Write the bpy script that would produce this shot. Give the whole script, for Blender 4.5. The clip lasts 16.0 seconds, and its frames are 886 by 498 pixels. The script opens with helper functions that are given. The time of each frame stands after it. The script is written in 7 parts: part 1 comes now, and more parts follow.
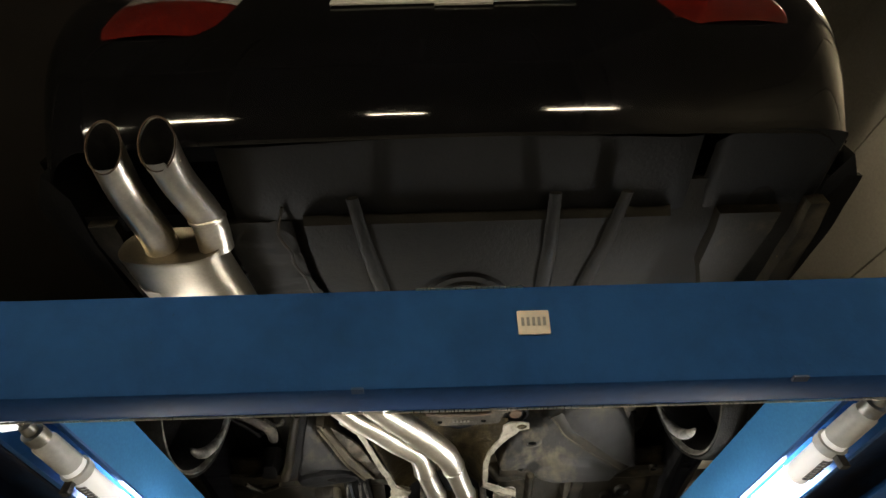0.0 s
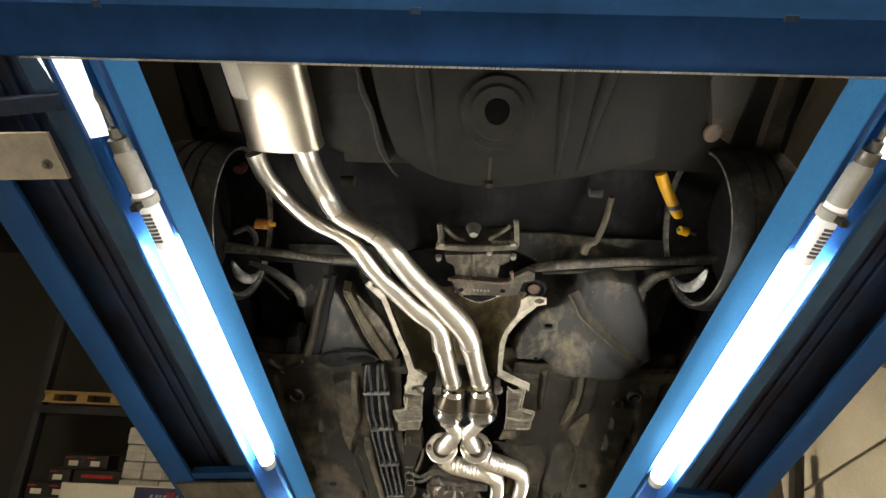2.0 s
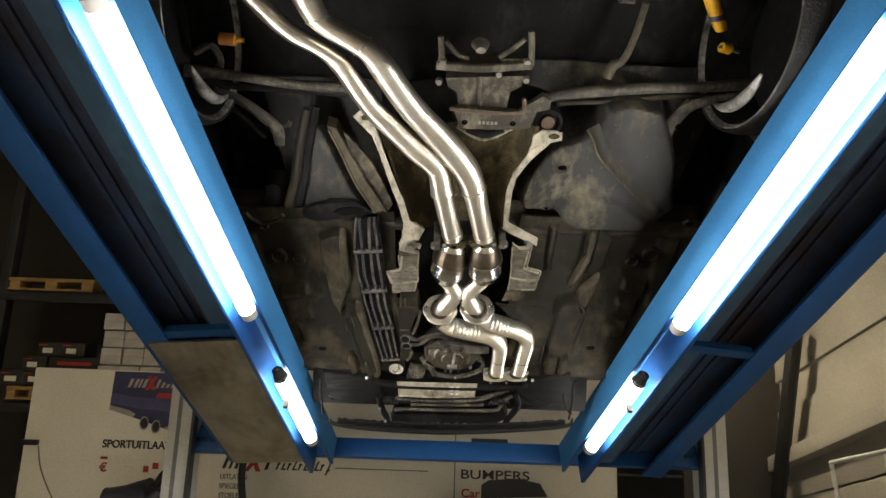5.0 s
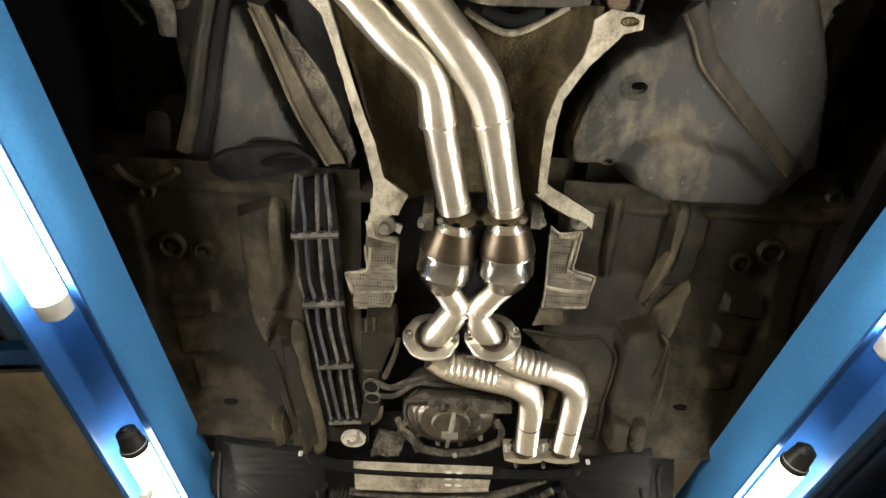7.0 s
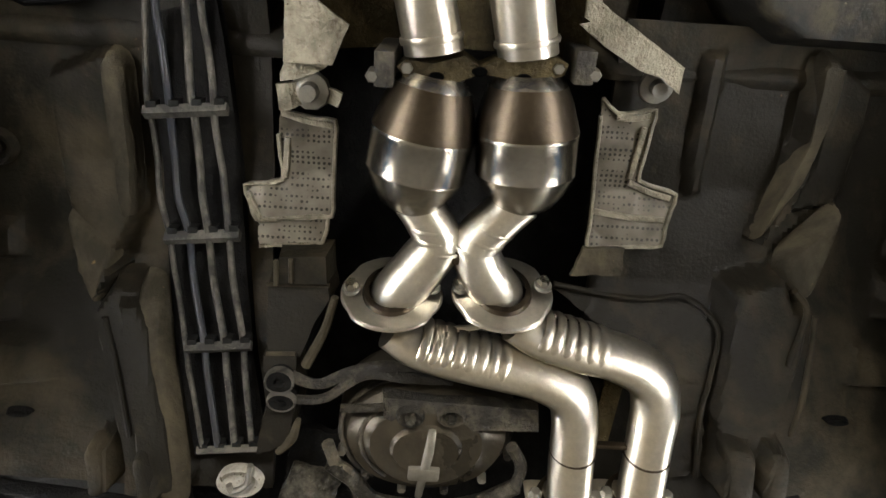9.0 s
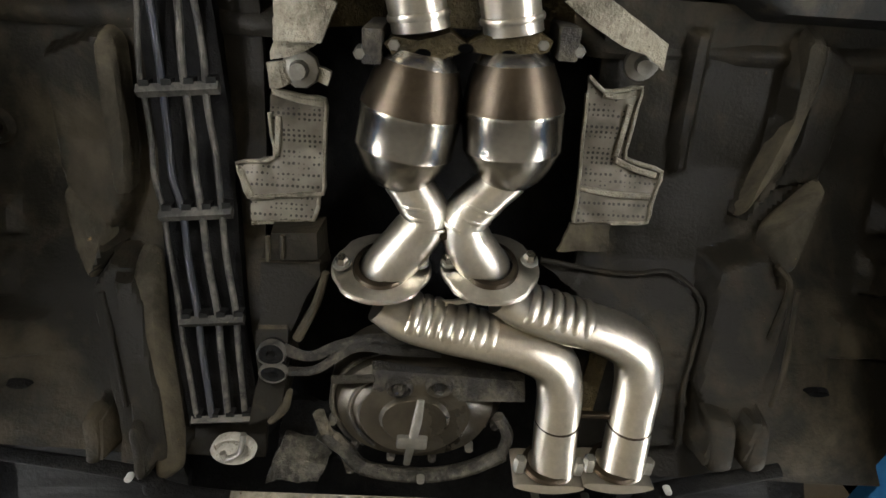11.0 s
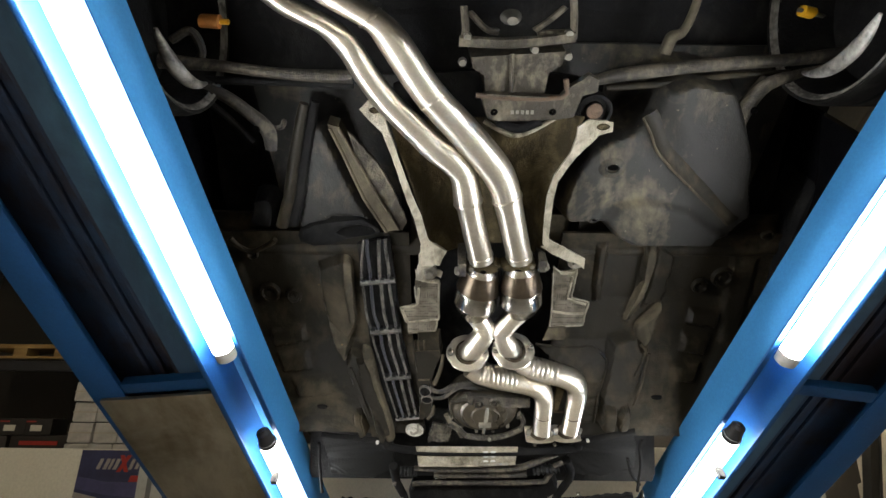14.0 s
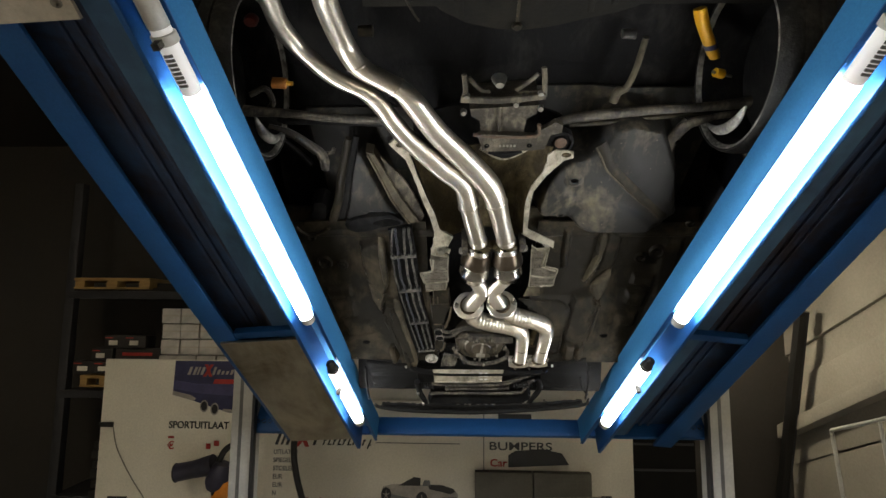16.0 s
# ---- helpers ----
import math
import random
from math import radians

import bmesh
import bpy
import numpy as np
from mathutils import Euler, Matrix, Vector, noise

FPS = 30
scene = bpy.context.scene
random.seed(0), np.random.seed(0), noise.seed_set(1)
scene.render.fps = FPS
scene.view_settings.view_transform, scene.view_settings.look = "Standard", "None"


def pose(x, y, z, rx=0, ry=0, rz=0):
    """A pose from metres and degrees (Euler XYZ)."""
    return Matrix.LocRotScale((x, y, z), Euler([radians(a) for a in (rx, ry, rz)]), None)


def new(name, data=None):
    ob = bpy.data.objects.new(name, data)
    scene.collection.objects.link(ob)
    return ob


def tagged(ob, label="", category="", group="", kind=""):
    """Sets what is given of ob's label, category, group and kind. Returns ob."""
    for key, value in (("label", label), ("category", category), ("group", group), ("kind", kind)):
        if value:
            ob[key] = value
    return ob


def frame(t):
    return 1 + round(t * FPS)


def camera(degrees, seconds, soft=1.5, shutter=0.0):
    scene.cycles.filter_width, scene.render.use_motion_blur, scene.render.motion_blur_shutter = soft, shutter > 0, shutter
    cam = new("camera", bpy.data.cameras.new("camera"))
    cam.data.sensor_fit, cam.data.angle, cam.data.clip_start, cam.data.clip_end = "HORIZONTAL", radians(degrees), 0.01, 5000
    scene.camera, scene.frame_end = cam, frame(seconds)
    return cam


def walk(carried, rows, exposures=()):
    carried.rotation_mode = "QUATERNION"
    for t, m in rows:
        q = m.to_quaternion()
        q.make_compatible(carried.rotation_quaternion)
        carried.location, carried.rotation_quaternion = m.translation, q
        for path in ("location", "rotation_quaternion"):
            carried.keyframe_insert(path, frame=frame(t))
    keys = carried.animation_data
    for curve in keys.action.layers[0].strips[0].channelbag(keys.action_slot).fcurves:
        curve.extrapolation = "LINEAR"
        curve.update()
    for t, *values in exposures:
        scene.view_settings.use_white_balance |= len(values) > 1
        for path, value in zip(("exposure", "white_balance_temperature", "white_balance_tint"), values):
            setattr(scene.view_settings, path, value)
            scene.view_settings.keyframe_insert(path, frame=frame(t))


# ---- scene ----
cam = camera(79.39, 16.0)
PATH = [
    (0, pose(0.0127, 0.4409, 1.6084, 139.406, 1.164, 1.054)),
    (0.5, pose(-0.0199, 0.6516, 1.4219, 143.788, 0.591, -0.046)),
    (1, pose(-0.0353, 0.8129, 1.2504, 147.755, -0.194, -1.568)),
    (1.5, pose(0.0036, 0.8668, 1.1601, 147.118, -1.866, -1.203)),
    (2, pose(-0.0204, 0.8767, 1.1168, 146.103, -2.505, -0.702)),
    (2.5, pose(-0.0475, 0.9039, 1.0671, 143.682, -1.801, -1.144)),
    (3, pose(-0.0548, 0.9232, 1.0441, 141.696, -1.376, -1.433)),
    (3.5, pose(-0.0663, 0.9541, 0.9967, 135.468, -0.995, -1.831)),
    (4, pose(-0.0704, 0.9610, 1.0010, 134.856, -0.632, -1.392)),
    (4.2, pose(-0.0596, 0.9889, 1.0197, 135.041, -0.902, -1.182)),
    (6.3, pose(-0.0755, 1.7143, 1.3664, 145.165, -1.499, -2.896)),
    (6.5, pose(-0.0725, 1.7638, 1.4112, 145.997, -1.277, -2.996)),
    (7, pose(-0.0573, 1.9131, 1.5385, 147.742, -1.122, -2.963)),
    (7.5, pose(-0.0615, 2.0383, 1.6529, 150.288, -0.480, -3.451)),
    (8, pose(-0.0506, 2.1535, 1.7605, 153.368, -0.253, -3.373)),
    (8.5, pose(-0.0155, 2.2854, 1.8351, 153.786, -0.792, -3.128)),
    (8.7, pose(-0.0187, 2.3174, 1.8716, 151.586, -0.306, -3.575)),
    (10.8, pose(0.0055, 2.3747, 1.8854, 151.063, -0.393, -3.362)),
    (11, pose(0.0000, 2.3491, 1.8559, 150.548, -0.407, -3.336)),
    (11.5, pose(-0.0258, 2.2287, 1.8028, 155.699, -0.794, -2.787)),
    (12, pose(-0.0966, 2.0698, 1.7275, 155.327, -0.582, -3.051)),
    (12.5, pose(-0.0904, 1.8595, 1.6595, 152.688, -2.978, -0.424)),
    (13, pose(-0.0981, 1.7607, 1.5510, 149.770, -2.099, -0.194)),
    (13.5, pose(-0.1196, 1.6984, 1.4154, 148.506, -0.866, -0.168)),
    (14, pose(-0.1189, 1.5714, 1.2911, 146.067, -0.686, -0.039)),
    (14.5, pose(-0.1149, 1.4355, 1.1655, 143.530, -1.043, 0.197)),
    (15, pose(-0.1228, 1.2230, 1.1210, 139.240, -0.615, 0.243)),
    (15.5, pose(-0.1043, 1.0507, 1.0564, 137.287, -0.939, 0.607)),
    (16, pose(-0.0994, 0.9859, 1.0395, 134.948, -1.436, 1.043)),
]
walk(cam, PATH, [(0, 0.82, 6700, 10), (0.5, 1.28, 6800, 10), (1, 1.42, 6800, 10), (1.5, 1.42, 6800, 10), (2.5, 1.25, 6700, 10), (3.5, 1.02, 6550, 10), (4, 0.97, 6500, 10), (7, 1.12, 7100, 10), (8, 0.86, 6950, 10), (8.7, 0.46, 6750, 10), (11, 0.18, 6400, 10), (11.5, 0.55, 6300, 10), (12, 0.88, 6150, 10), (12.5, 0.99, 6250, 10), (14.5, 0.95, 6250, 10), (16, 0.68, 6350, 10)])

# ---- light ----
scene.view_settings.exposure = 0.5
world = bpy.data.worlds.new("hall_air")
scene.world = world
world.use_nodes = True
world.node_tree.nodes["Background"].inputs[0].default_value = (0.86, 0.88, 1.0, 1)
world.node_tree.nodes["Background"].inputs[1].default_value = 0.07
TUBE_POWER = 60.0
FRONT_TUBE_POWER = 20.0
UNSEEN_LAMP_POWER = 170.0


# ---- materials ----
def nd(m, kind, **values):
    n = m.node_tree.nodes.new(kind)
    for k, v in values.items():
        if k in n.inputs:
            n.inputs[k].default_value = v
    return n


def paint(name, base, dark=None, rough=0.5, metal=0.0, scale=8.0, spots=0.5, bump=0.1, fine=90.0, rough_var=0.12, stretch=(1, 1, 1), coat=0.0):
    """A surface that varies at two scales: large stains from base to dark, fine grain in bump and gloss."""
    m = bpy.data.materials.new(name)
    m.use_nodes = True
    t = m.node_tree
    p = t.nodes["Principled BSDF"]
    dark = dark or tuple(c * 0.55 for c in base)
    co = nd(m, "ShaderNodeTexCoord")
    mp = nd(m, "ShaderNodeMapping")
    mp.inputs["Scale"].default_value = stretch
    t.links.new(co.outputs["Object"], mp.inputs["Vector"])
    big = nd(m, "ShaderNodeTexNoise", Scale=scale, Detail=7.0, Roughness=0.62)
    small = nd(m, "ShaderNodeTexNoise", Scale=fine, Detail=4.0, Roughness=0.6)
    t.links.new(mp.outputs[0], big.inputs["Vector"])
    t.links.new(mp.outputs[0], small.inputs["Vector"])
    ramp = nd(m, "ShaderNodeValToRGB")
    e = ramp.color_ramp.elements
    e[0].position, e[1].position = 0.5 - 0.3 * spots, 0.5 + 0.22 * spots
    e[0].color, e[1].color = (*dark, 1), (*base, 1)
    t.links.new(big.outputs["Fac"], ramp.inputs[0])
    mix = nd(m, "ShaderNodeMix")
    mix.data_type, mix.blend_type = "RGBA", "MULTIPLY"
    mix.inputs[0].default_value = 0.35
    t.links.new(ramp.outputs[0], mix.inputs[6])
    t.links.new(small.outputs["Fac"], mix.inputs[7])
    t.links.new(mix.outputs[2], p.inputs["Base Color"])
    rr = nd(m, "ShaderNodeMapRange")
    rr.inputs[3].default_value, rr.inputs[4].default_value = max(0.03, rough - rough_var), min(1, rough + rough_var)
    t.links.new(big.outputs["Fac"], rr.inputs[0])
    t.links.new(rr.outputs[0], p.inputs["Roughness"])
    p.inputs["Metallic"].default_value = metal
    p.inputs["Coat Weight"].default_value = coat
    p.inputs["Coat Roughness"].default_value = 0.08
    b = nd(m, "ShaderNodeBump", Strength=bump, Distance=0.01)
    t.links.new(small.outputs["Fac"], b.inputs["Height"])
    t.links.new(b.outputs[0], p.inputs["Normal"])
    return m


def grime(name, dark, dust, chip=(0.20, 0.13, 0.06), rough=0.62, amount=0.5, scale=6.0, chips=0.70, bump=0.3, metal=0.0):
    """Underbody coating: dark seal, dust lying in cloudy patches, streaks along the car and small rusty chips."""
    m = bpy.data.materials.new(name)
    m.use_nodes = True
    t = m.node_tree
    p = t.nodes["Principled BSDF"]
    co = nd(m, "ShaderNodeTexCoord")
    mp = nd(m, "ShaderNodeMapping")
    mp.inputs["Scale"].default_value = (1.0, 0.35, 1.0)
    t.links.new(co.outputs["Object"], mp.inputs["Vector"])
    cloud = nd(m, "ShaderNodeTexNoise", Scale=scale, Detail=9.0, Roughness=0.68, Distortion=0.6)
    streak = nd(m, "ShaderNodeTexNoise", Scale=scale * 6, Detail=5.0, Roughness=0.6)
    fleck = nd(m, "ShaderNodeTexNoise", Scale=scale * 14, Detail=3.0, Roughness=0.7)
    grain = nd(m, "ShaderNodeTexNoise", Scale=220.0, Detail=3.0, Roughness=0.6)
    for n in (cloud, fleck, grain):
        t.links.new(co.outputs["Object"], n.inputs["Vector"])
    t.links.new(mp.outputs[0], streak.inputs["Vector"])
    add = nd(m, "ShaderNodeMath")
    add.operation = "MULTIPLY_ADD"
    add.inputs[1].default_value = 0.45
    t.links.new(streak.outputs["Fac"], add.inputs[0])
    t.links.new(cloud.outputs["Fac"], add.inputs[2])
    ramp = nd(m, "ShaderNodeValToRGB")
    e = ramp.color_ramp.elements
    e[0].position, e[1].position = 0.92 - amount * 0.45, 1.0 - amount * 0.18
    e[0].color, e[1].color = (*dark, 1), (*dust, 1)
    t.links.new(add.outputs[0], ramp.inputs[0])
    lim = nd(m, "ShaderNodeMapRange")
    lim.inputs[1].default_value, lim.inputs[2].default_value = chips, chips + 0.05
    t.links.new(fleck.outputs["Fac"], lim.inputs[0])
    mix = nd(m, "ShaderNodeMix")
    mix.data_type = "RGBA"
    mix.inputs[7].default_value = (*chip, 1)
    t.links.new(lim.outputs[0], mix.inputs[0])
    t.links.new(ramp.outputs[0], mix.inputs[6])
    t.links.new(mix.outputs[2], p.inputs["Base Color"])
    rr = nd(m, "ShaderNodeMapRange")
    rr.inputs[3].default_value, rr.inputs[4].default_value = rough - 0.2, rough + 0.2
    t.links.new(add.outputs[0], rr.inputs[0])
    t.links.new(rr.outputs[0], p.inputs["Roughness"])
    p.inputs["Metallic"].default_value = metal
    both = nd(m, "ShaderNodeMath")
    both.operation = "MULTIPLY_ADD"
    both.inputs[1].default_value = 1.6
    t.links.new(fleck.outputs["Fac"], both.inputs[0])
    t.links.new(grain.outputs["Fac"], both.inputs[2])
    b = nd(m, "ShaderNodeBump", Strength=bump, Distance=0.006)
    t.links.new(both.outputs[0], b.inputs["Height"])
    t.links.new(b.outputs[0], p.inputs["Normal"])
    return m


def glow(name, colour, power):
    m = bpy.data.materials.new(name)
    m.use_nodes = True
    p = m.node_tree.nodes["Principled BSDF"]
    p.inputs["Base Color"].default_value = (0.9, 0.9, 0.9, 1)
    p.inputs["Emission Color"].default_value = (*colour, 1)
    p.inputs["Emission Strength"].default_value = power
    return m


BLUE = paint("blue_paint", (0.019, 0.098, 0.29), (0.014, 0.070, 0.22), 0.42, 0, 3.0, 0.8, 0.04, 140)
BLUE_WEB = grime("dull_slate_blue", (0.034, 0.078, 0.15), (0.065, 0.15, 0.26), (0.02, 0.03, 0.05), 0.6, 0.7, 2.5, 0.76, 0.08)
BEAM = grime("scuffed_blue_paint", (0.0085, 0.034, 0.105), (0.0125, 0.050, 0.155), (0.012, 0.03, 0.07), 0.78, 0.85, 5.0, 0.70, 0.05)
# Lighter copies of the lift blue: lamp light put into web and tray.
BLUE_LIT = paint("lamplit_blue", (0.050, 0.215, 0.47), (0.040, 0.175, 0.40), 0.45, 0, 4.0, 0.8, 0.04, 140)
TRAY = paint("lamplit_tray_blue", (0.060, 0.20, 0.42), (0.045, 0.16, 0.35), 0.4, 0, 4.0, 0.8, 0.04, 140)
# Deck underside: grime, with the lip's shade put into the dark colour.
BLUE_GRIME_SHADE = grime("grimy_shaded_blue", (0.030, 0.026, 0.034), (0.035, 0.070, 0.15), (0.05, 0.03, 0.022), 0.5, 0.75, 3.0, 0.74, 0.15)
UNDER = grime("underseal", (0.0102, 0.0086, 0.0056), (0.050, 0.040, 0.0245), rough=0.46, amount=0.42, scale=3.2, chips=0.73, bump=0.16)
UNDER_LT = grime("dusty_lit_underseal", (0.026, 0.022, 0.015), (0.088, 0.075, 0.05), amount=0.60, scale=5.0, bump=0.2)
# Boot floor seal, darkened to carry the shade behind the crossbeam.
UNDER_WELL = grime("shaded_boot_floor_seal", (0.0036, 0.0033, 0.0025), (0.0098, 0.0087, 0.0064), amount=0.6, scale=4.0, chips=0.8, bump=0.2)
# Darker underseal copy; the shade of recesses and voids is in its colour.
UNDER_DK = grime("dark_shaded_underseal", (0.0055, 0.0055, 0.0058), (0.016, 0.0155, 0.0145), amount=0.5, chips=0.8)
TANK = grime("tank_plastic", (0.0115, 0.0112, 0.0104), (0.075, 0.064, 0.041), (0.15, 0.128, 0.085), 0.45, 0.38, 5.0, 0.70, 0.15)
STEEL = paint("brushed_steel", (0.77, 0.725, 0.63), (0.62, 0.575, 0.48), 0.33, 1.0, 14.0, 0.8, 0.03, 160, 0.07)
DRUM_STEEL = paint("dulled_steel", (0.33, 0.295, 0.23), (0.25, 0.22, 0.165), 0.40, 1.0, 9.0, 0.9, 0.05, 160, 0.08)
STEEL_DK = paint("heat_stained_steel", (0.115, 0.092, 0.068), (0.045, 0.036, 0.025), 0.36, 1.0, 18.0, 1.0, 0.08, 120, 0.1)
CHROME = paint("polished_steel", (0.50, 0.475, 0.43), (0.34, 0.32, 0.28), 0.25, 1.0, 10.0, 0.9, 0.06, 140, 0.07)
SHIELD = grime("aluminium_shield", (0.10, 0.088, 0.062), (0.36, 0.33, 0.26), (0.07, 0.045, 0.025), 0.5, 0.85, 14.0, 0.66, 0.5, 0.6)
SHIELD_IN = grime("scorched_shield", (0.026, 0.020, 0.010), (0.115, 0.090, 0.046), (0.02, 0.014, 0.008), 0.5, 0.55, 5.0, 0.66, 0.6, 0.45)
CAST = grime("cast_aluminium", (0.028, 0.024, 0.017), (0.135, 0.118, 0.085), (0.05, 0.035, 0.022), 0.5, 0.52, 9.0, 0.66, 0.45, 0.5)
OILY = grime("oily_cast_metal", (0.016, 0.014, 0.010), (0.11, 0.10, 0.078), (0.20, 0.18, 0.14), 0.36, 0.5, 18.0, 0.68, 0.4, 0.5)
BELL = paint("oily_bell_casting", (0.115, 0.10, 0.075), (0.025, 0.022, 0.016), 0.30, 0.6, 12.0, 1.0, 0.15, 60)
IRON = grime("greasy_iron", (0.016, 0.014, 0.011), (0.10, 0.087, 0.064), (0.10, 0.06, 0.03), 0.5, 0.55, 15.0, 0.70, 0.4, 0.3)
RUST = paint("surface_rust", (0.10, 0.060, 0.034), (0.035, 0.026, 0.018), 0.7, 0.2, 26.0, 1.0, 0.4, 90)
GALV = paint("galvanised_line", (0.33, 0.32, 0.28), (0.14, 0.13, 0.11), 0.45, 0.8, 30.0, 0.9, 0.1, 90)
LINE_GREY = grime("dusty_grey_line", (0.026, 0.025, 0.022), (0.12, 0.112, 0.095), (0.22, 0.20, 0.17), 0.45, 0.6, 20.0, 0.68, 0.1, 0.5)
LINE_BLUE = paint("blue_coated_line", (0.030, 0.034, 0.050), (0.028, 0.027, 0.024), 0.4, 0.3, 40.0, 0.9, 0.1, 90)
RUBBER = grime("tyre_rubber", (0.006, 0.006, 0.006), (0.022, 0.021, 0.019), (0.03, 0.03, 0.027), 0.75, 0.5, 12.0, 0.74, 0.3)
RIM = grime("dusty_rim", (0.05, 0.048, 0.042), (0.34, 0.33, 0.30), (0.06, 0.05, 0.04), 0.45, 0.6, 9.0, 0.72, 0.1, 0.4)
BLACK_CAR = paint("black_car_paint", (0.004, 0.004, 0.005), (0.003, 0.003, 0.003), 0.06, 0, 4.0, 0.5, 0.0, 60, 0.03)
BLACK_TRIM = paint("black_plastic", (0.007, 0.007, 0.0068), (0.004, 0.004, 0.004), 0.6, 0, 9.0, 0.7, 0.15, 140)
BLACK = paint("black_rubber_cap", (0.012, 0.012, 0.012), (0.006, 0.006, 0.006), 0.45, 0, 9.0, 0.5, 0.1, 100)
YELLOW = paint("yellow_damper_paint", (0.75, 0.42, 0.015), (0.5, 0.25, 0.01), 0.4, 0, 14.0, 0.7, 0.05, 90)
ORANGE = paint("orange_bush", (0.45, 0.17, 0.03), (0.16, 0.07, 0.02), 0.6, 0, 22.0, 1.0, 0.2, 90)
WHITE_PL = paint("grey_white_plastic", (0.62, 0.62, 0.58), (0.45, 0.45, 0.42), 0.35, 0, 10.0, 0.7, 0.03, 90)
GREY_BAR = paint("grey_print", (0.16, 0.16, 0.16), (0.12, 0.12, 0.12), 0.5, 0, 10.0, 0.4, 0.0, 90)
PAPER = paint("pale_label", (0.55, 0.50, 0.42), (0.42, 0.38, 0.32), 0.6, 0, 12.0, 0.6, 0.02, 90)
RED_GLASS = paint("red_lens", (0.085, 0.006, 0.004), (0.05, 0.004, 0.003), 0.15, 0, 30.0, 0.6, 0.05, 60, coat=0.6)
CLEAR_GLASS = paint("grey_lens", (0.25, 0.25, 0.24), (0.16, 0.16, 0.16), 0.15, 0, 30.0, 0.6, 0.05, 60, coat=0.6)
PLATE = grime("worn_steel_plate", (0.24, 0.20, 0.14), (0.46, 0.41, 0.32), (0.36, 0.17, 0.05), 0.30, 0.8, 3.5, 0.74, 0.10, 0.9)
CONCRETE = paint("concrete_panel", (0.33, 0.305, 0.26), (0.25, 0.228, 0.19), 0.85, 0, 2.0, 0.9, 0.15, 60)
# Floor is out of view; kept pale to bounce light onto the underbody.
FLOOR_M = paint("pale_bounce_floor", (0.62, 0.60, 0.56), (0.46, 0.44, 0.41), 0.7, 0, 1.6, 1.0, 0.1, 40)
# Wall colour kept near black: the hall's missing light is painted in.
WALL_DK = paint("unlit_dark_wall", (0.030, 0.025, 0.020), (0.016, 0.0135, 0.011), 0.85, 0, 1.5, 0.9, 0.1, 40)
BOARD = paint("cream_board", (0.80, 0.76, 0.65), (0.70, 0.66, 0.56), 0.55, 0, 2.5, 0.8, 0.02, 90)
POST_M = paint("pale_post_paint", (0.55, 0.55, 0.52), (0.36, 0.36, 0.34), 0.45, 0, 5.0, 0.9, 0.05, 90)
NAVY = paint("navy_print", (0.035, 0.04, 0.12), (0.02, 0.02, 0.06), 0.5, 0, 12.0, 0.8, 0.02, 90)
INK = paint("black_print", (0.02, 0.02, 0.025), (0.015, 0.015, 0.015), 0.5, 0, 12.0, 0.4, 0.0, 90)
RED_INK = paint("red_print", (0.45, 0.03, 0.02), (0.36, 0.02, 0.015), 0.5, 0, 12.0, 0.4, 0.0, 90)
GREY_INK = paint("grey_car_print", (0.20, 0.20, 0.21), (0.08, 0.08, 0.09), 0.5, 0, 12.0, 0.8, 0.0, 90)
WRAP = paint("white_wrapped_cartons", (0.62, 0.59, 0.55), (0.40, 0.38, 0.35), 0.45, 0, 14.0, 0.8, 0.25, 40)
DARK_BOX = paint("dark_carton", (0.022, 0.018, 0.016), (0.013, 0.011, 0.009), 0.6, 0, 9.0, 0.7, 0.05, 90)
WOOD = paint("pallet_wood", (0.42, 0.27, 0.09), (0.26, 0.15, 0.05), 0.7, 0, 12.0, 0.9, 0.2, 60, stretch=(1, 6, 6))
RACK_M = paint("rack_steel", (0.055, 0.055, 0.06), (0.03, 0.03, 0.033), 0.5, 0.4, 6.0, 0.8, 0.05, 90)
ORANGE_TOOL = paint("orange_tool_plastic", (0.80, 0.28, 0.01), (0.6, 0.2, 0.01), 0.4, 0, 9.0, 0.5, 0.03, 90)
NAVY_TOOL = paint("navy_tool_plastic", (0.04, 0.04, 0.075), (0.02, 0.02, 0.03), 0.45, 0, 9.0, 0.6, 0.05, 90)
TUBE_LIT = glow("lit_tube", (1.0, 0.98, 0.93), TUBE_POWER)
TUBE_LIT_FRONT = glow("lit_front_tube", (1.0, 0.98, 0.93), FRONT_TUBE_POWER)
TUBE_END = glow("dim_tube_end", (1.0, 0.98, 0.94), 0.14)
# Flat black for discs that imitate open holes: their shade is colour.
HOLE_SHADE = paint("hole_shade_black", (0.003, 0.003, 0.003), (0.002, 0.002, 0.002), 0.9, 0, 5.0, 0.5, 0.0, 60)
PLATE_GLOW = glow("glowing_plate", (0.92, 0.97, 1.0), 0.7)
HOLE_SHADE.node_tree.nodes["Principled BSDF"].inputs["Specular IOR Level"].default_value = 0.0
for m, gloss in ((BEAM, 0.04), (TRAY, 0.12), (BLUE_LIT, 0.06), (BLACK_TRIM, 0.15), (UNDER, 0.16), (UNDER_LT, 0.16), (TANK, 0.22), (UNDER_WELL, 0.1), (UNDER_DK, 0.06), (BLACK_CAR, 0.16), (SHIELD_IN, 0.2), (RUBBER, 0.15), (BLUE, 0.22), (BLUE_GRIME_SHADE, 0.2)):
    m.node_tree.nodes["Principled BSDF"].inputs["Specular IOR Level"].default_value = gloss
UNSEEN_LIT = glow("unseen_hall_tube", (1.0, 0.86, 0.62), UNSEEN_LAMP_POWER)


